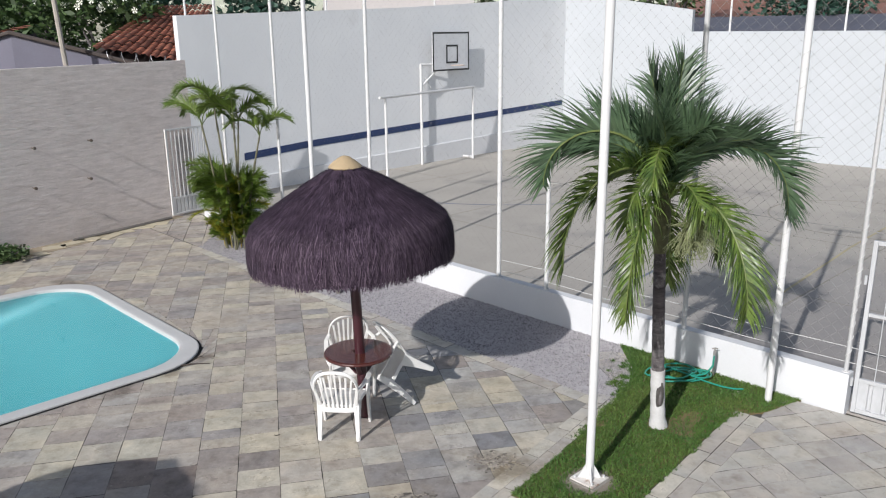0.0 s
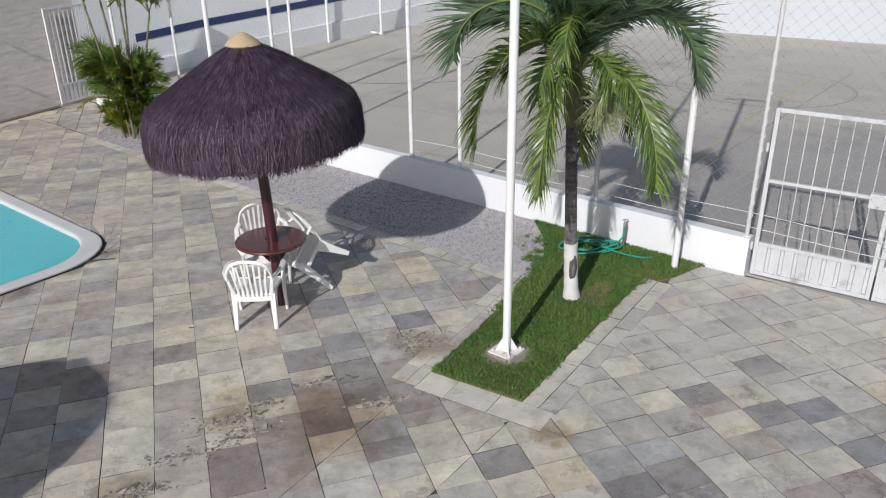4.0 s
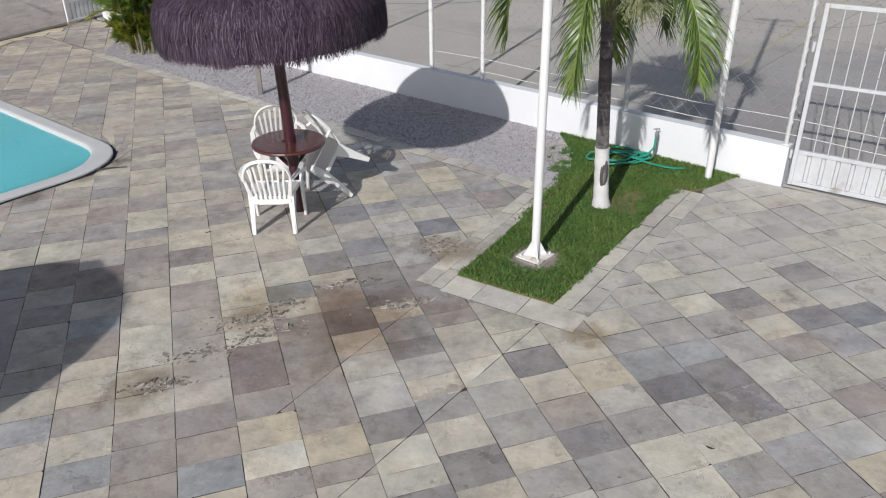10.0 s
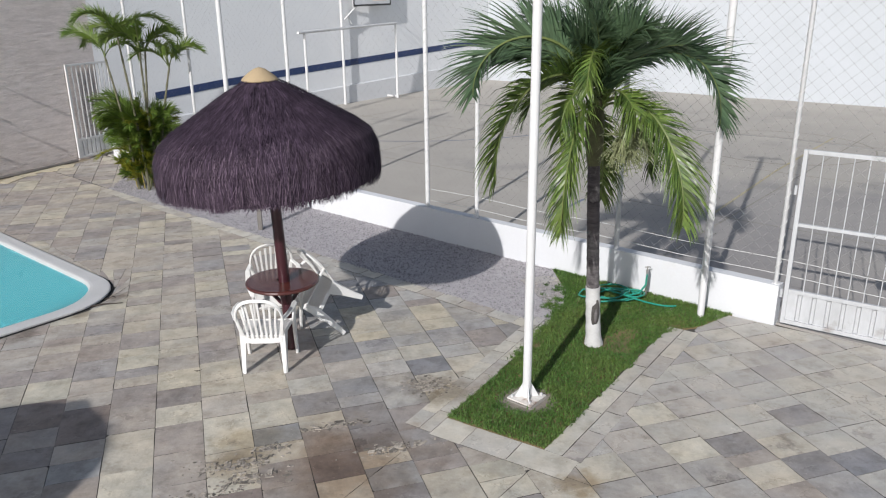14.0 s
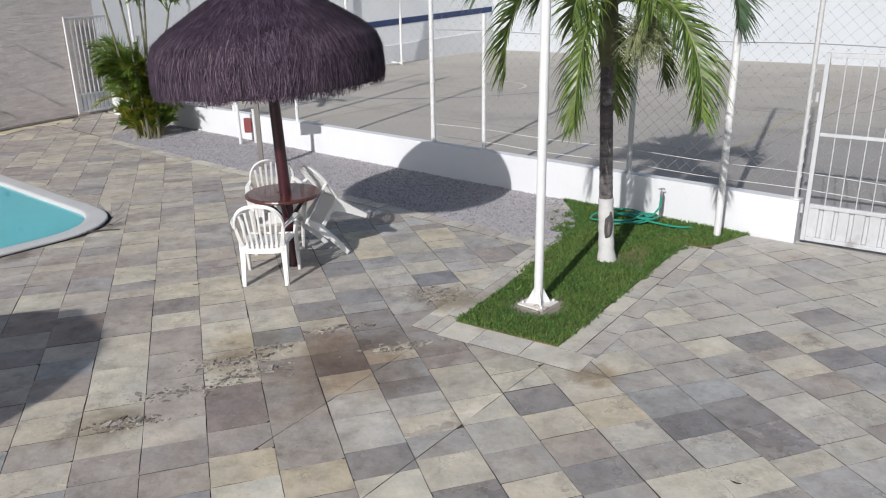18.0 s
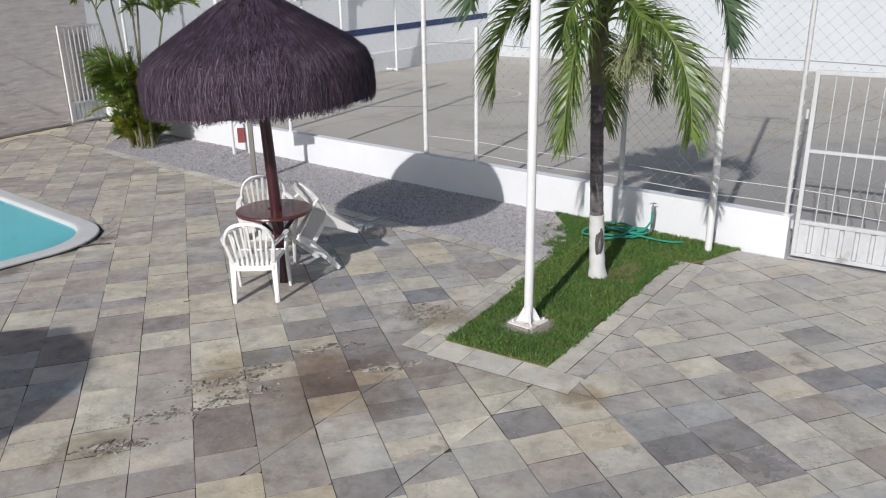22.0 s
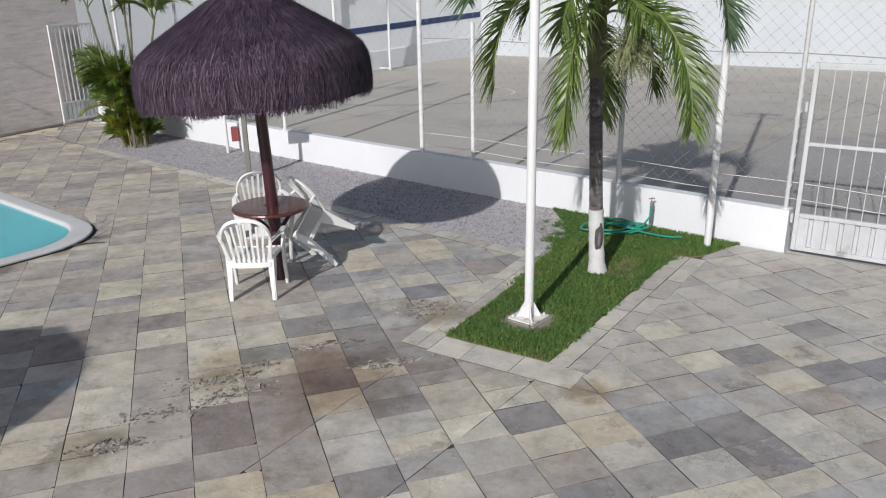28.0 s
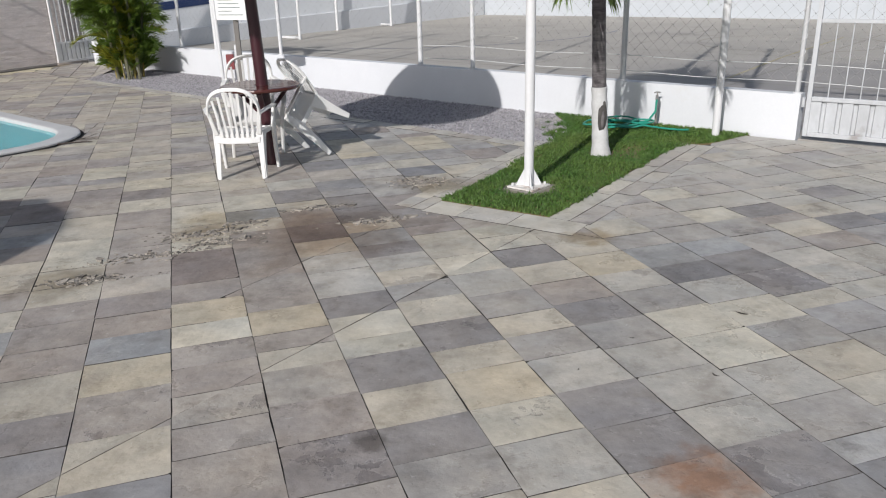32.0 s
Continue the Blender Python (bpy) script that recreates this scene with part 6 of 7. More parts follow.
def lawn():
    bm = bmesh.new()
    prism(bm, BED, -0.03, 0.0015)
    ob = tagged(part("lawn", bm, mat("lawn_soil", (0.085, 0.085, 0.038), (0.25, 0.175, 0.085), 0.95, 2.2, 40, 0.5, 0.5)), "short green lawn with a few worn brown patches", "lawn", kind="structure")
    rnd = np.random.RandomState(4)
    n = 130000
    P = rnd.uniform((0.4, 5.4), (4.1, 9.9), (n, 2))
    v, f = [], []
    # tufts that have crept out of the bed, among the gravel and over the edging
    edge = [(1.25, 7.12), (1.87, 8.03), (2.0, 8.35), (2.22, 8.85), (2.45, 9.25)]
    T = []
    for q in range(150):
        i = rnd.randint(0, 4)
        m = Vector(edge[i]).lerp(Vector(edge[i + 1]), rnd.rand()) + Vector((-0.82, 0.57)) * (abs(rnd.normal(0, 0.14)) if i > 1 else abs(rnd.normal(0, 0.03)))
        T += [(m.x + rnd.normal(0, 0.02), m.y + rnd.normal(0, 0.02)) for _ in range(rnd.randint(8, 26))]
    for q in range(70):
        m = Vector((1.27, 5.49)).lerp(Vector((2.97, 7.59)), rnd.rand()) + Vector((0.777, -0.63)) * rnd.normal(0, 0.010)
        T += [(m.x + rnd.normal(0, 0.015), m.y + rnd.normal(0, 0.015)) for _ in range(rnd.randint(6, 16))]
    creeping = len(P)
    P = np.vstack((P, np.array(T)))
    for at_, (x, y) in enumerate(P):
        if at_ < creeping and not inside((x, y), BED) or math.hypot((x - 1.26) / 0.27, (y - 6.30) / 0.24) < rnd.uniform(0.72, 1.05) or math.hypot(x - 2.19, y - 7.44) < 0.13:
            continue
        worn = noise.noise((x * 1.4, y * 1.4, 3.0)) + 0.66 * math.exp(-((x - 2.66) ** 2 + (y - 7.70) ** 2) / 0.045)
        if worn > 0.40 and rnd.rand() < 0.72:
            continue
        a, h = rnd.uniform(0, 6.28), rnd.uniform(0.014, 0.042) * (1 - 0.35 * max(0, worn))
        lx, ly = rnd.normal(0, 0.018, 2)
        w = rnd.uniform(0.0025, 0.005)
        if rnd.rand() < 0.4:
            w, h = rnd.uniform(0.005, 0.009), h * 0.65
        k = len(v)
        dx, dy = math.cos(a) * w, math.sin(a) * w
        v += [(x - dx, y - dy, 0.001), (x + dx, y + dy, 0.001), (x + dx * 0.7 + lx * 0.5, y + dy * 0.7 + ly * 0.5, 0.008 + h * 0.6), (x - dx * 0.7 + lx * 0.5, y - dy * 0.7 + ly * 0.5, 0.008 + h * 0.6), (x + lx * 1.4, y + ly * 1.4, 0.008 + h)]
        f += [(k, k + 1, k + 2, k + 3), (k + 3, k + 2, k + 4)]
    tagged(raw("grass", v, f, grass_mat), "short mown green grass blades", "grass", kind="stuff")


lawn()


def gravel():
    bm = bmesh.new()
    prism(bm, GRAVEL, -0.03, -0.004)
    tagged(part("gravel_bed", bm, gravel_mat), "grey crushed-stone strip along the low wall", "gravel", kind="structure")
    rnd = np.random.RandomState(6)
    v, f = [], []
    for _ in range(105000):
        x, y = rnd.uniform(-5.5, 2.5), rnd.uniform(7.9, 17.2)
        if not inside((x, y), GRAVEL):
            continue
        s = rnd.uniform(0.005, 0.0115) * (1 + 0.03 * (y - 9))
        q = rnd.normal(0, 1, (6, 3)) * 0.25
        base_pts = np.array([(1, 0, 0), (-1, 0, 0), (0, 1, 0), (0, -1, 0), (0, 0, 0.75), (0, 0, -0.6)]) + q
        a = rnd.uniform(0, 6.28)
        c, sn = math.cos(a), math.sin(a)
        k = len(v)
        for p in base_pts * s:
            v.append((x + p[0] * c - p[1] * sn, y + p[0] * sn + p[1] * c, 0.002 + s * 0.3 + p[2]))
        f += [(k, k + 2, k + 4), (k + 2, k + 1, k + 4), (k + 1, k + 3, k + 4), (k + 3, k, k + 4), (k + 2, k, k + 5), (k + 1, k + 2, k + 5), (k + 3, k + 1, k + 5), (k, k + 3, k + 5)]
    tagged(raw("gravel", v, f, gravel_mat), "loose grey crushed stones", "gravel", kind="stuff")


gravel()


def clip(poly, p, n):
    """The part of a convex polygon on the side of p to which n points."""
    out = []
    for i in range(len(poly)):
        a, b = poly[i - 1], poly[i]
        da, db = (a[0] - p[0]) * n[0] + (a[1] - p[1]) * n[1], (b[0] - p[0]) * n[0] + (b[1] - p[1]) * n[1]
        if da >= 0:
            out.append(a)
        if (da > 0) != (db > 0) and da != db:
            t = da / (da - db)
            out.append((a[0] + (b[0] - a[0]) * t, a[1] + (b[1] - a[1]) * t))
    return out


def area(poly):
    return 0.5 * abs(sum(poly[i - 1][0] * poly[i][1] - poly[i][0] * poly[i - 1][1] for i in range(len(poly))))


def minus(polys, hole):
    """Convex polygons less a convex hole, given anticlockwise."""
    out = []
    for poly in polys:
        rest = poly
        pieces = []
        for i in range(len(hole)):
            a, b = hole[i - 1], hole[i]
            n = (b[1] - a[1], -(b[0] - a[0]))
            o = clip(rest, a, n)
            if len(o) > 2 and area(o) > 4e-4:
                pieces.append(o)
            rest = clip(rest, a, (-n[0], -n[1]))
            if len(rest) < 3:
                break
        out += pieces if len(rest) > 2 and area(rest) > 1e-6 else [poly]
    return out


def slab_mesh(poly, z0, z1, ch, rnd):
    """One stone: top, worn chamfer and sides."""
    k = len(poly)
    cx, cy = sum(p[0] for p in poly) / k, sum(p[1] for p in poly) / k
    v, f = [], []
    tx, ty = rnd.gauss(0, 0.003), rnd.gauss(0, 0.003)
    chipped = []
    for i in range(k):
        p0, p1, p2 = poly[i - 1], poly[i], poly[(i + 1) % k]
        la, lb = math.hypot(p0[0] - p1[0], p0[1] - p1[1]), math.hypot(p2[0] - p1[0], p2[1] - p1[1])
        if min(la, lb) > 0.12 and rnd.random() < 0.13:
            ca, cb = rnd.uniform(0.006, 0.03), rnd.uniform(0.006, 0.02)
            chipped += [(p1[0] + (p0[0] - p1[0]) / la * ca, p1[1] + (p0[1] - p1[1]) / la * ca), (p1[0] + (p2[0] - p1[0]) / lb * cb, p1[1] + (p2[1] - p1[1]) / lb * cb)]
        else:
            chipped.append(p1)
    poly, k = chipped, len(chipped)
    worn = []
    for i in range(k):
        (ax_, ay_), (bx_, by_) = poly[i], poly[(i + 1) % k]
        L_ = math.hypot(bx_ - ax_, by_ - ay_)
        worn.append((ax_, ay_))
        if L_ > 0.12:
            for f_ in (0.3 + rnd.uniform(-0.12, 0.12), 0.7 + rnd.uniform(-0.12, 0.12)):
                o_ = rnd.choice((0, 0.0004, 0.001, 0.0028)) * rnd.uniform(0.3, 1.0)
                worn.append((ax_ + (bx_ - ax_) * f_ - (by_ - ay_) / L_ * o_, ay_ + (by_ - ay_) * f_ + (bx_ - ax_) / L_ * o_))
    poly, k = worn, len(worn)
    for inset, z in ((0, z0), (0.0004, z1)):
        for x, y in poly:
            d = math.hypot(x - cx, y - cy)
            s = max(0.2, 1 - inset * 1.3 / max(d, 0.02))
            px, py = cx + (x - cx) * s, cy + (y - cy) * s
            v.append((px - cx, py - cy, z + ((px - cx) * tx + (py - cy) * ty if z > z0 else 0)))
    for i in range(k):
        j = (i + 1) % k
        f.append((i, j, k + j, k + i))
    f.append(tuple(range(k, 2 * k)))
    return (cx, cy), v, f


TURN = radians(14.0)
CA, SA = math.cos(TURN), math.sin(TURN)


def ab(a, b):
    return (a * CA - b * SA, a * SA + b * CA)


def chips(floor):
    rnd = random.Random(77)
    v, f = [], []
    for cx, cy, sa, sb, n in ((-1.33, 5.47, 0.17, 0.07, 60), (-1.17, 5.28, 0.14, 0.05, 40), (-1.62, 5.02, 0.20, 0.05, 50), (-1.94, 4.62, 0.13, 0.05, 45), (0.35, 6.66, 0.11, 0.10, 110), (-0.55, 6.01, 0.15, 0.04, 35), (-0.02, 5.60, 0.15, 0.05, 40), (-1.05, 5.70, 0.10, 0.04, 22)):
        for _ in range(n * 3):
            a, b = rnd.gauss(0, sa), rnd.gauss(0, sb * 0.8)
            x, y = cx + a * CA - b * SA, cy + a * SA + b * CA
            s = rnd.uniform(0.003, 0.012) * rnd.choice((0.6, 1, 1, 2.0))
            t, m, tip = rnd.uniform(-4.0, 4.0), rnd.randint(3, 5), rnd.uniform(0.0, 0.5)
            el = rnd.uniform(0.9, 2.6)
            k = len(v)
            h = rnd.uniform(0.002, 0.008)
            ring_ = []
            for q in range(m):
                an = 2 * math.pi * q / m + rnd.uniform(-0.5, 0.5)
                px_, py_ = s * el * math.cos(an) * rnd.uniform(0.7, 1.1), s * math.sin(an)
                ring_.append((x + px_ * math.cos(t * 0.25 + TURN) - py_ * math.sin(t * 0.25 + TURN), y + px_ * math.sin(t * 0.25 + TURN) + py_ * math.cos(t * 0.25 + TURN), px_ * tip * 0.4))
            for z in (-0.004, h):
                v += [(p[0], p[1], z + max(0, p[2]) * (z > 0)) for p in ring_]
            f.append(tuple(range(k + m, k + 2 * m)))
            for q in range(m):
                f.append((k + q, k + (q + 1) % m, k + m + (q + 1) % m, k + m + q))
    ob = raw("loose_flakes", v, f, mat("slate_flake", (0.34, 0.305, 0.26), (0.12, 0.105, 0.09), 0.85, 9, 60, 0.5, 0.3, pieces="island", spread=0.6), floor)
    tagged(ob, "loose splintered flakes of slate", kind="stuff")


# courses of flags, column by column: where the run starts, then tone and length of each stone in centimetres
RUNS = {
    -5: (4.86, "q31 t35 e70 e45 e60"),
    -4: (3.96, "b30 q31 s28 b33 t29 p64 e31 t33 m53"),
    -3: (3.68, "q30 s30 b30 p31 b33 b24 t36 s29 p30 m61"),
    -2: (3.66, "t31 t33 t29 b29 b33 w61 b63 p47"),
    -1: (2.62, "b36 p39 y33 s30 t29 e30 q29 p32 p30 p47 t47 w35 e35"),
    0: (2.10, "t30 p30 p24 q28 t28 p24 w27 y32 t31 m61 w26 b34 w61 q41"),
    1: (2.00, "p30 e35 t33 q33 b22 p20 y32 p53 t62 t35 b29 s28 w47"),
    2: (1.76, "b31 g30 d27 b31 d35 w20 w30 d30 l42 l32 b32 m38 t40 b27 d40"),
    3: (1.72, "b30 l33 w29 y34 b24 d33 b33 g26 b25 l27 d25 s31 b26 d37 d38"),
    4: (1.70, "o31 d31 d32 l33 g27 b25 g31 l36 w33 b51"),
    5: (1.72, "d31 l30 l31 l30 g29 d29 t32 b31 d33 w27"),
    6: (1.93, "g30 l34 w34 w33 g31 l28 y34 b26"),
    7: (2.30, "b30 g31 w31 l32 c28 s36 g25"),
    8: (3.17, "d36 d34 s28 g32 g28"),
    9: (3.20, "l29 l29 g35 g33 w30 l30 w32"),
    10: (3.66, "t29 b30 t17 d28"),
    11: (3.96, "d30 b30"),
    12: (4.62, "d30"),
}


def left_of_seam(p):
    return (p[0] + 0.25) * -0.755 + (p[1] - 3.67) * 0.655 > 0 and p[0] < (0.9 if p[1] < 6.2 else -0.9)


def worn_area(p):
    """The trodden corner between lawn and gate."""
    return p[0] > 1.9 and p[1] > 4.9 + 0.22 * (p[0] - 2.6) + 0.25 * noise.noise((p[0], p[1], 0))


def paving():
    rnd = random.Random(12)
    floor = base("pavement", (0, 0, 0), "patio of cut slate flags in grey, beige and brown", "pavement", kind="structure")
    # holes: lawn with its edging, gravel and court, pool, beyond the garden wall
    bed_hole = [(0.14, 5.985), (1.34, 5.10), (3.22, 7.43), (3.50, 7.80), (2.4, 9.6), (1.71, 8.19)]
    far_hole = [tuple(LW0 + LWD * 0.0), tuple(LW0 + LWD * 18), (-40, 10), (-20, 40)]
    pool_hole = [uv(POOL[0], POOL[2]), uv(POOL[1], POOL[2])] + [p for p in pool_rect(-0.030, 0.85)[:18]]
    def ccw(p):
        return p if sum(p[i - 1][0] * p[i][1] - p[i][0] * p[i - 1][1] for i in range(len(p))) > 0 else p[::-1]
    cuts = []
    for (x0, y0), (x1, y1) in (((-0.95, 4.25), (0.10, 5.60)), ((-1.45, 2.31), (1.18, 5.30))):
        d = Vector((x1 - x0, y1 - y0)).normalized()
        n = Vector((-d.y, d.x)) * 0.0018
        cuts.append(ccw([(x0 + n.x, y0 + n.y), (x0 - n.x, y0 - n.y), (x1 - n.x, y1 - n.y), (x1 + n.x, y1 + n.y)]))
    holes = [ccw(bed_hole), ccw(far_hole), ccw(pool_hole)]
    # the gravel's edge is one straight line; the gate side another
    stones = []
    W = 0.412
    SEAM_P, SEAM_N = (-0.25, 3.67), (-0.755, 0.655)      # long seam between the two layings

    def lay(poly, mid, tone=""):
        if mid[1] < -9.3 or mid[0] > 16:
            return
        if len(poly) > 2:
            poly = clip(poly, (1.83, 7.89), (-0.697, -0.717)) if mid[0] < 1.9 else clip(poly, (4.40, 7.70), (-0.62, -0.78))
        if len(poly) < 3:
            return
        ps = [poly]
        for h in holes + cuts:
            ps = minus(ps, h)
        stones.extend((p, mid, tone) for p in ps if area(p) > 0.0025)

    i0, i1 = -62, 40
    for i in range(i0, i1):
        a0, a1 = i * W - 0.195, (i + 1) * W - 0.195
        b = -14.0 + rnd.uniform(-0.4, 0)
        at_, text = RUNS.get(i, (99, ""))
        run = [(w[0], int(w[1:]) / 100) for w in text.split()]
        end_ = at_ + sum(w[1] for w in run)
        while b < 21:
            tone = ""
            ln = rnd.choice((0.20, 0.24, 0.28, 0.31, 0.34, 0.40, 0.42, 0.44))
            mid = ab((a0 + a1) / 2, b + ln / 2)
            if (mid[0] - SEAM_P[0]) * SEAM_N[0] + (mid[1] - SEAM_P[1]) * SEAM_N[1] < 0 and a0 > 0.6 and b > 1.0:
                row = round((b - 2.965) / 0.302)
                ln = 2.965 + (row + 1) * 0.302 - b + rnd.uniform(-0.012, 0.012)
                mid = ab((a0 + a1) / 2, b + ln / 2)
            if run and b < at_ < b + ln + 0.12:
                ln = at_ - b
            elif run and at_ - 0.001 <= b < end_ - 0.001:
                done, j_ = at_, 0
                while done + run[j_][1] <= b + 0.001:
                    done, j_ = done + run[j_][1], j_ + 1
                tone, ln = run[j_][0], done + run[j_][1] - b
            mid = ab((a0 + a1) / 2, b + ln / 2)
            g = rnd.choice((0.0010, 0.0014, 0.0022))
            if b > 7.6:
                g *= 0.4
            gr = rnd.choice((0.0000, 0.0002, 0.0004, 0.0016))
            j = lambda: rnd.uniform(-0.0025, 0.0025)
            poly = [ab(a0 + g + j(), b + gr), ab(a1 - g + j(), b + gr), ab(a1 - g + j(), b + ln - gr), ab(a0 + g + j(), b + ln - gr)]
            b += ln
            if mid[1] < 19 and -24 < mid[0]:
                lay(poly, mid, tone)
    # strip between plants, gravel and garden gate
    for i in range(-20, 5):
        for jj in range(30, 56):
            a0, b0 = i * W, jj * 0.38
            poly = [ab(a0 + 0.004, b0 + 0.004), ab(a0 + W - 0.004, b0 + 0.004), ab(a0 + W - 0.004, b0 + 0.376), ab(a0 + 0.004, b0 + 0.376)]
            poly = clip(poly, (1.84, 7.90), (0.697, 0.717))
            poly = clip(poly, (-5.46, 15.5), (-0.97, -0.05)) if len(poly) > 2 else poly
            poly = clip(poly, uv(-10, 8.6), (UY, -UX)) if len(poly) > 2 else poly
            if len(poly) > 2:
                for p in minus([poly], holes[1]):
                    if area(p) > 0.003:
                        stones.append((p, p[0], ""))
    mortar = bmesh.new()
    for q in ([uv(-8.75, -9), uv(4, -9), uv(9, -3), uv(9, 8.4), uv(-2.3, 8.5), (4.35, 7.66), (1.83, 7.87), uv(-8.75, 6)], [uv(-8.75, 4.75), (1.83, 7.87), (-5.3, 15.25), (-7.1, 17.5), (-7.9, 16.0), uv(-13.9, 4.75)]):
        mortar.faces.new([mortar.verts.new((x, y, -0.009)) for x, y in q])
    pale_stone = mat("pale_edging", (1.08, 1.07, 1.05), (0.8, 0.79, 0.77), 0.7, 4, 30, 0.5, 0.4, cleft=True, pieces="object", spread=[(0.53, 0.50, 0.44), (0.49, 0.46, 0.415), (0.56, 0.525, 0.46), (0.47, 0.445, 0.41), (0.43, 0.395, 0.36)], world_space=True, patches=SOIL, grime=0.4)
    dirt = mat("joint_dirt", (0.06, 0.053, 0.045), (0.035, 0.031, 0.028), 0.95, 6, 50, 0.5, 0.0)
    part("mortar", mortar, mat("mortar", (0.085, 0.077, 0.066), (0.055, 0.05, 0.045), 0.95, 3, 50, 0.5, 0.3), floor, "dark mortar in the joints")
    # edging stones round the lawn
    rim = []
    def edging(a, b, inner, outer, step):
        a, b = Vector(a), Vector(b)
        d = (b - a).normalized()
        n = Vector((d.y, -d.x))
        t, L = 0.0, (b - a).length
        while t < L - 0.05:
            s = step * rnd.uniform(0.7, 1.3)
            s = L - t if L - t - s < 0.15 else s
            q = [a + d * (t + 0.002) + n * inner, a + d * (t + 0.002) + n * outer, a + d * (t + s - 0.002) + n * outer, a + d * (t + s - 0.002) + n * inner]
            stones.append(([tuple(p) for p in q], tuple(q[0]), ""))
            rim.append(stones[-1][0])
            t += s
    edging((1.30, 5.44), (3.20, 7.777), -0.048, 0.118, 0.66)
    edging((1.30, 5.44), (3.20, 7.777), 0.122, 0.292, 0.40)
    edging((1.90, 8.06), (0.32, 5.824), 0.006, 0.126, 0.34)
    edging((1.80, 8.14), (0.22, 5.902), 0.004, 0.158, 0.30)
    edging((0.46, 6.02), (1.502, 5.250), -0.036, 0.27, 0.38)
    edging((-5.46, 14.99), (1.62, 8.10), -0.01, 0.20, 0.40)
    pale = rim
    stones.sort(key=lambda s: s[1][0] ** 2 + (s[1][1] - 3.4) ** 2)
    V, F, sides = [], [], []
    V2, F2, sides2 = [], [], []
    V3, F3, sides3 = [], [], []
    near = 0
    for p, mid, tone in stones:
        z1 = rnd.uniform(-0.0015, 0.0015) + (0.003 if p in rim else 0)
        (cx, cy), v, f = slab_mesh(p, -0.028, z1, 0.002, rnd)
        if p in pale:
            me = bpy.data.meshes.new("edging_stone")
            me.from_pydata(v, [], f)
            me.materials.append(pale_stone)
            me.materials.append(dirt)
            me.polygons.foreach_set("material_index", [1] * (len(f) - 1) + [0])
            ob = new("edging_stone", me)
            ob.location = (cx, cy, 0)
            ob.parent = floor
        elif tone or near < 300 and not worn_area(mid):
            me = bpy.data.meshes.new("flagstone")
            me.from_pydata(v, [], f)
            me.materials.append(tone_mats[tone] if tone else taupe if left_of_seam(mid) else slate)
            me.materials.append(dirt)
            me.polygons.foreach_set("material_index", [1] * (len(f) - 1) + [0])
            ob = new("flagstone", me)
            ob.location = (cx, cy, 0)
            ob.parent = floor
            near += 1
        else:
            vs_, fs_, sd_ = (V2, F2, sides2) if left_of_seam(mid) else (V3, F3, sides3) if worn_area(mid) else (V, F, sides)
            k = len(vs_)
            vs_ += [(x + cx, y + cy, z) for x, y, z in v]
            fs_ += [tuple(q + k for q in g) for g in f]
            sd_ += [1] * (len(f) - 1) + [0]
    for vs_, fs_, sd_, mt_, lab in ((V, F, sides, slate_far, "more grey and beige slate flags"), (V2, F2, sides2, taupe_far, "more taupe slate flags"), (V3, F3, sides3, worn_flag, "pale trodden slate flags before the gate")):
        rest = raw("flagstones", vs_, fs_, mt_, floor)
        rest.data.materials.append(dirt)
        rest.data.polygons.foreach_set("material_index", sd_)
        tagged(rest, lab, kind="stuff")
    # places where the slate has split into loose flakes
    chips(floor)


paving()


# ---- strip of bare ground at the foot of the garden wall ----
sand = mat("sandy_soil", (0.36, 0.30, 0.21), (0.22, 0.18, 0.13), 0.95, 2.5, 40, 0.5, 0.5)
strip = bmesh.new()
e0, e1 = LW0 + LWD * 0.6, LW0 + LWD * 9
n_in = Vector((0.829, -0.559))
prism(strip, [tuple(e0), tuple(e0 + n_in * 0.18), tuple(LW0 + LWD * 3.2 + n_in * 0.55), tuple(e1 + n_in * 0.75), tuple(e1)][::-1], -0.03, 0.006)
tagged(part("bare_strip", strip, sand), "bare sandy strip at the foot of the garden wall", "ground", kind="structure")
rnd_s = random.Random(31)
for k in range(9):
    c = LW0 + LWD * (1.4 + k * 0.42) + n_in * rnd_s.uniform(0.25, 0.6)
    a = rnd_s.uniform(0, 3.1)
    w, l = rnd_s.uniform(0.10, 0.17), rnd_s.uniform(0.16, 0.30)
    quad = [tuple(c + Vector((math.cos(a) * x - math.sin(a) * y, math.sin(a) * x + math.cos(a) * y))) for x, y in ((-l, -w), (l * 0.9, -w * 1.1), (l * 1.1, w * 0.8), (-l * 0.8, w))]
    bm = bmesh.new()
    prism(bm, quad, 0.0, 0.016)
    tagged(part("stone_slab", bm, mat("beige_stone", (0.50, 0.44, 0.32), (0.40, 0.35, 0.26), 0.85, 4, 40, 0.5, 0.4) if k == 0 else bpy.data.materials["beige_stone"]), "loose beige stone slab on the sandy strip", "stone", "loose slabs by the garden wall")
bm = bmesh.new()
tube(bm, [tuple(LW0 + LWD * 0.9 + n_in * 0.12) + (0.03,), tuple(LW0 + LWD * 2.2 + n_in * 0.20) + (0.035,), tuple(LW0 + LWD * 3.4 + n_in * 0.16) + (0.03,)], [0.035, 0.04, 0.03], 7)
tagged(part("log", bm, grey_wood), "weathered grey branch lying along the garden wall", "log")
shrub = base("shrub", tuple(LW0 + LWD * 5.0 + n_in * 0.45) + (0.0,), "low dark green shrub at the foot of the garden wall", "shrub")
v, f = [], []
leaf_mass(v, f, (0, 0, 0.16), (0.55, 0.45, 0.16), 500, 0.06, rnd_s)
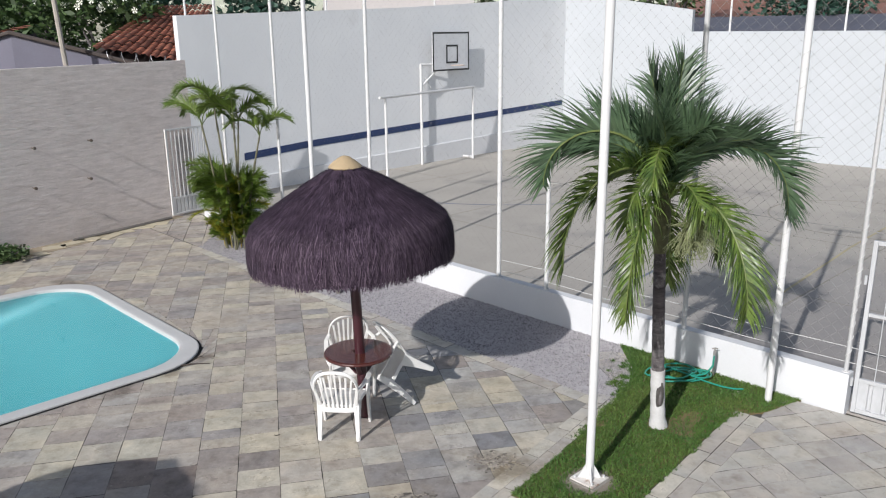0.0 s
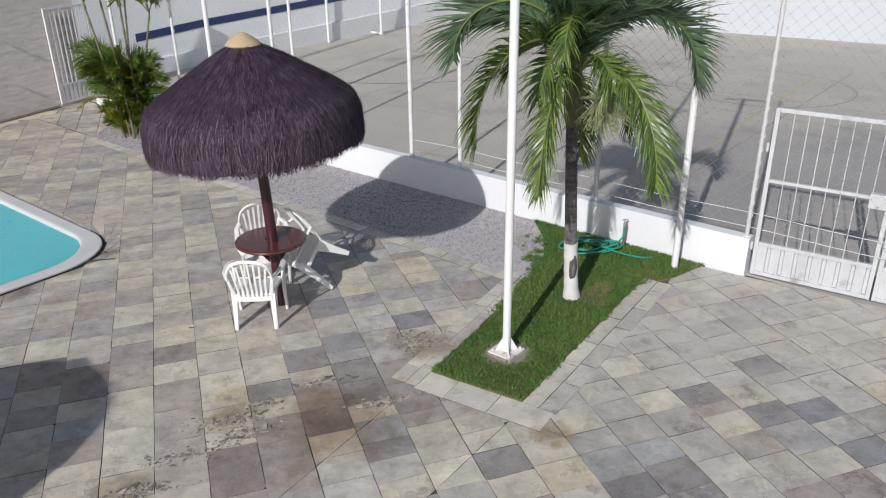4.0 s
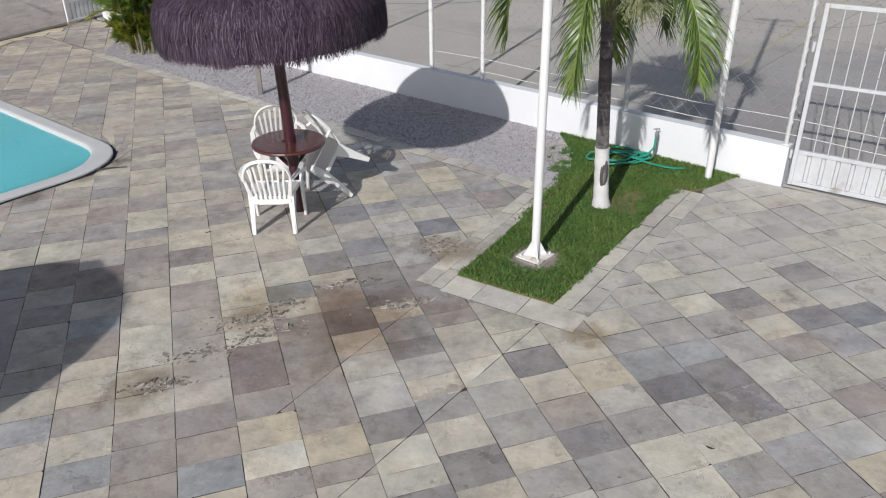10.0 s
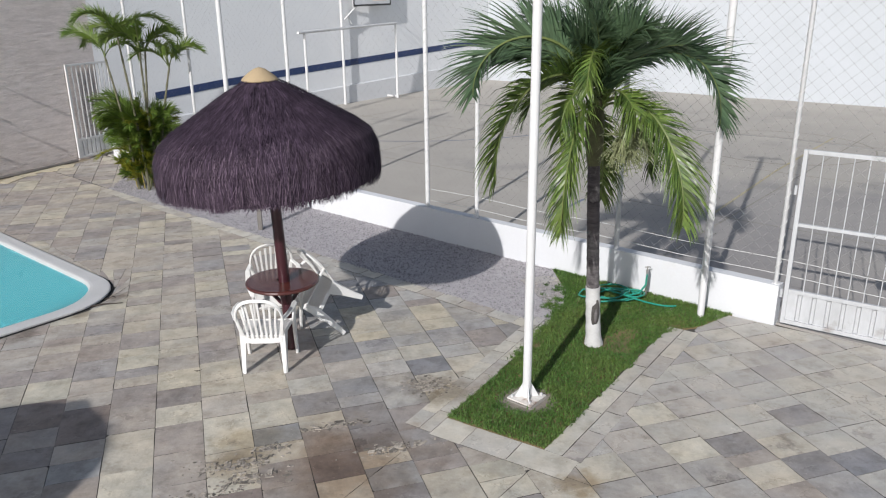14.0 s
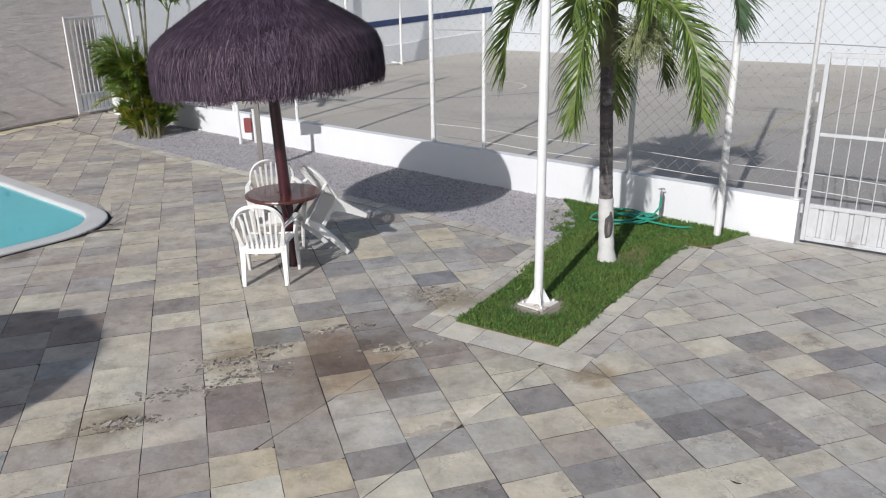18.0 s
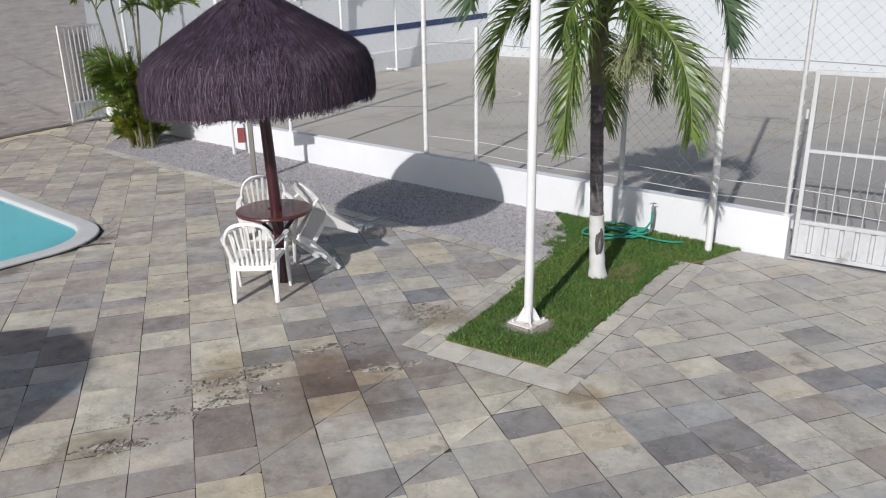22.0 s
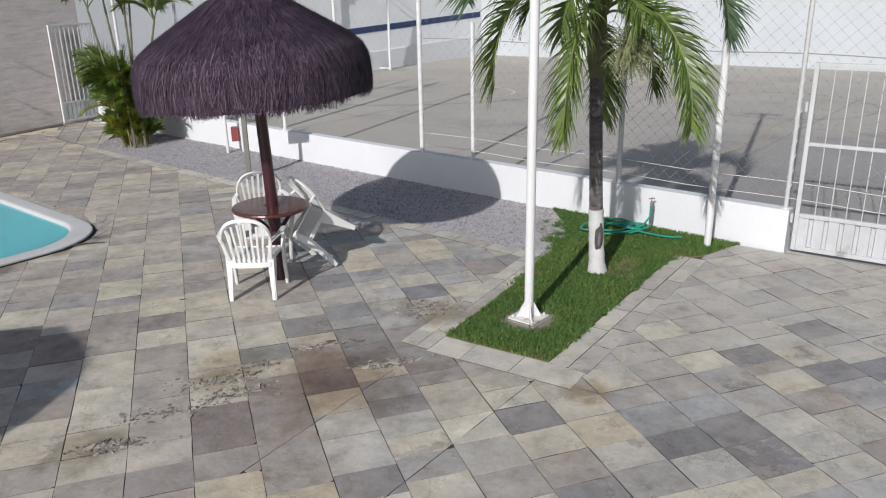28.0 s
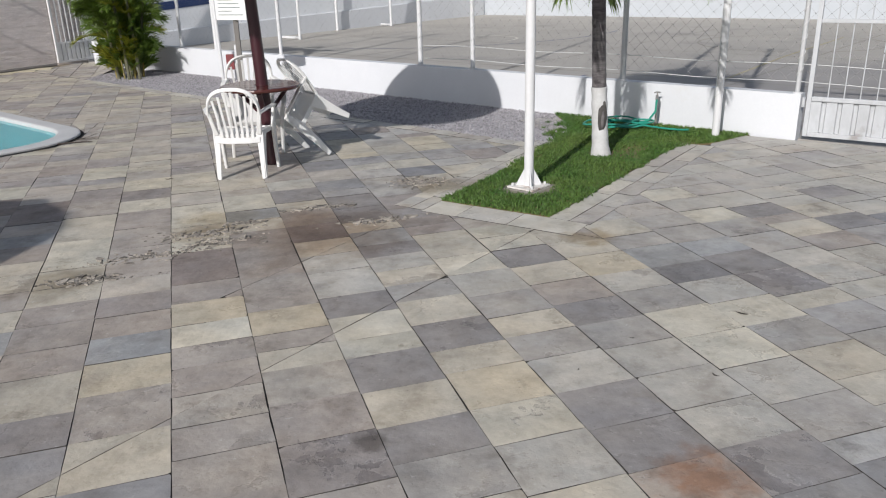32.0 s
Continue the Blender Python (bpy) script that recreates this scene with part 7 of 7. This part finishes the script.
raw("leaves", v, f, leaf_dark, shrub)
for k in range(6):
    part("stem", one(tube, [(0, 0, 0), (0.35 * math.cos(k), 0.3 * math.sin(k), 0.2)], [0.012, 0.006], 5), trunk_mat, shrub)


# ---- iron pegs in the garden wall, which throw long slanting shadows ----
peg_iron = mat("rusty_iron", (0.10, 0.08, 0.07), (0.17, 0.13, 0.10), 0.8, 12, 60, 0.5, 0.3)
for d_, z_ in ((2.68, 2.08), (3.91, 2.06), (4.0, 1.25), (2.79, 1.27)):
    c = LW0 + LWD * d_
    peg = base("wall_peg", (c.x, c.y, z_), "short rusty iron peg sticking out of the garden wall", "peg", "pegs in the garden wall")
    n3 = Vector((n_in.x, n_in.y, 0))
    part("shank", one(tube, [n3 * -0.05, n3 * 0.11], 0.012, 8), peg_iron, peg)
    part("head", one(tube, [n3 * 0.11, n3 * 0.15], [0.03, 0.034], 10), peg_iron, peg)


# ---- litter on the paving ----
dead_leaf = mat("dead_leaf", (0.022, 0.018, 0.015), (0.06, 0.045, 0.03), 0.8, 20, 80)


def fallen_leaf(x, y, size, turn, seed, label):
    rnd = random.Random(seed)
    bm = bmesh.new()
    rows = []
    for i in range(7):
        f = i / 6
        w = size * 0.15 * math.sin(math.pi * (0.06 + 0.9 * f)) ** 0.8
        bend = size * 0.9 * (f - 0.5) ** 2
        rows.append([bm.verts.new((size * (f - 0.5), bend + o * w, 0.003 + 0.05 * size * abs(o) + 0.03 * size * math.sin(f * 5 + seed))) for o in (-1, 0, 1)])
    for a, b in zip(rows, rows[1:]):
        for j in (0, 1):
            bm.faces.new((a[j], a[j + 1], b[j + 1], b[j]))
    ob = tagged(part("fallen_leaf", bm, dead_leaf), label, "leaf", "fallen leaves")
    ob.matrix_basis = Matrix.Translation((x, y, 0.0)) @ pose(0, 0, 0, 0, 0, turn)


fallen_leaf(1.95, 3.62, 0.064, -30, 0, "dry dark leaf fallen on the slate paving")
fallen_leaf(1.28, 3.41, 0.026, 10, 1, "dry dark leaf fallen on the slate paving")
fallen_leaf(-0.53, 6.29, 0.038, 0, 2, "dry dark leaf fallen on the slate paving")
fallen_leaf(-2.01, 7.17, 0.075, 5, 3, "dry dark leaf fallen on the slate paving")
fallen_leaf(-3.63, 9.23, 0.120, 20, 4, "dry dark leaf fallen on the slate paving")
fallen_leaf(-3.56, 9.31, 0.090, -40, 5, "dry dark leaf fallen on the slate paving")
fallen_leaf(-4.98, 13.56, 0.060, 15, 6, "dry dark leaf fallen on the slate paving")
fallen_leaf(0.93, 3.12, 0.022, 70, 7, "dry dark leaf fallen on the slate paving")
fallen_leaf(1.54, 2.99, 0.038, -60, 8, "dry dark leaf fallen on the slate paving")
fallen_leaf(0.81, 5.46, 0.038, 40, 9, "dry dark leaf fallen on the slate paving")
twig_mat = mat("twig_bark", (0.07, 0.055, 0.045), (0.04, 0.032, 0.028), 0.9, 10, 60)
bm = bmesh.new()
tube(bm, [(-3.77, 8.98, 0.012), (-3.57, 9.05, 0.016), (-3.36, 9.08, 0.012)], [0.011, 0.009, 0.005], 6)
tagged(part("twig", bm, twig_mat), "dry dark twig lying by the pool's rim", "twig")
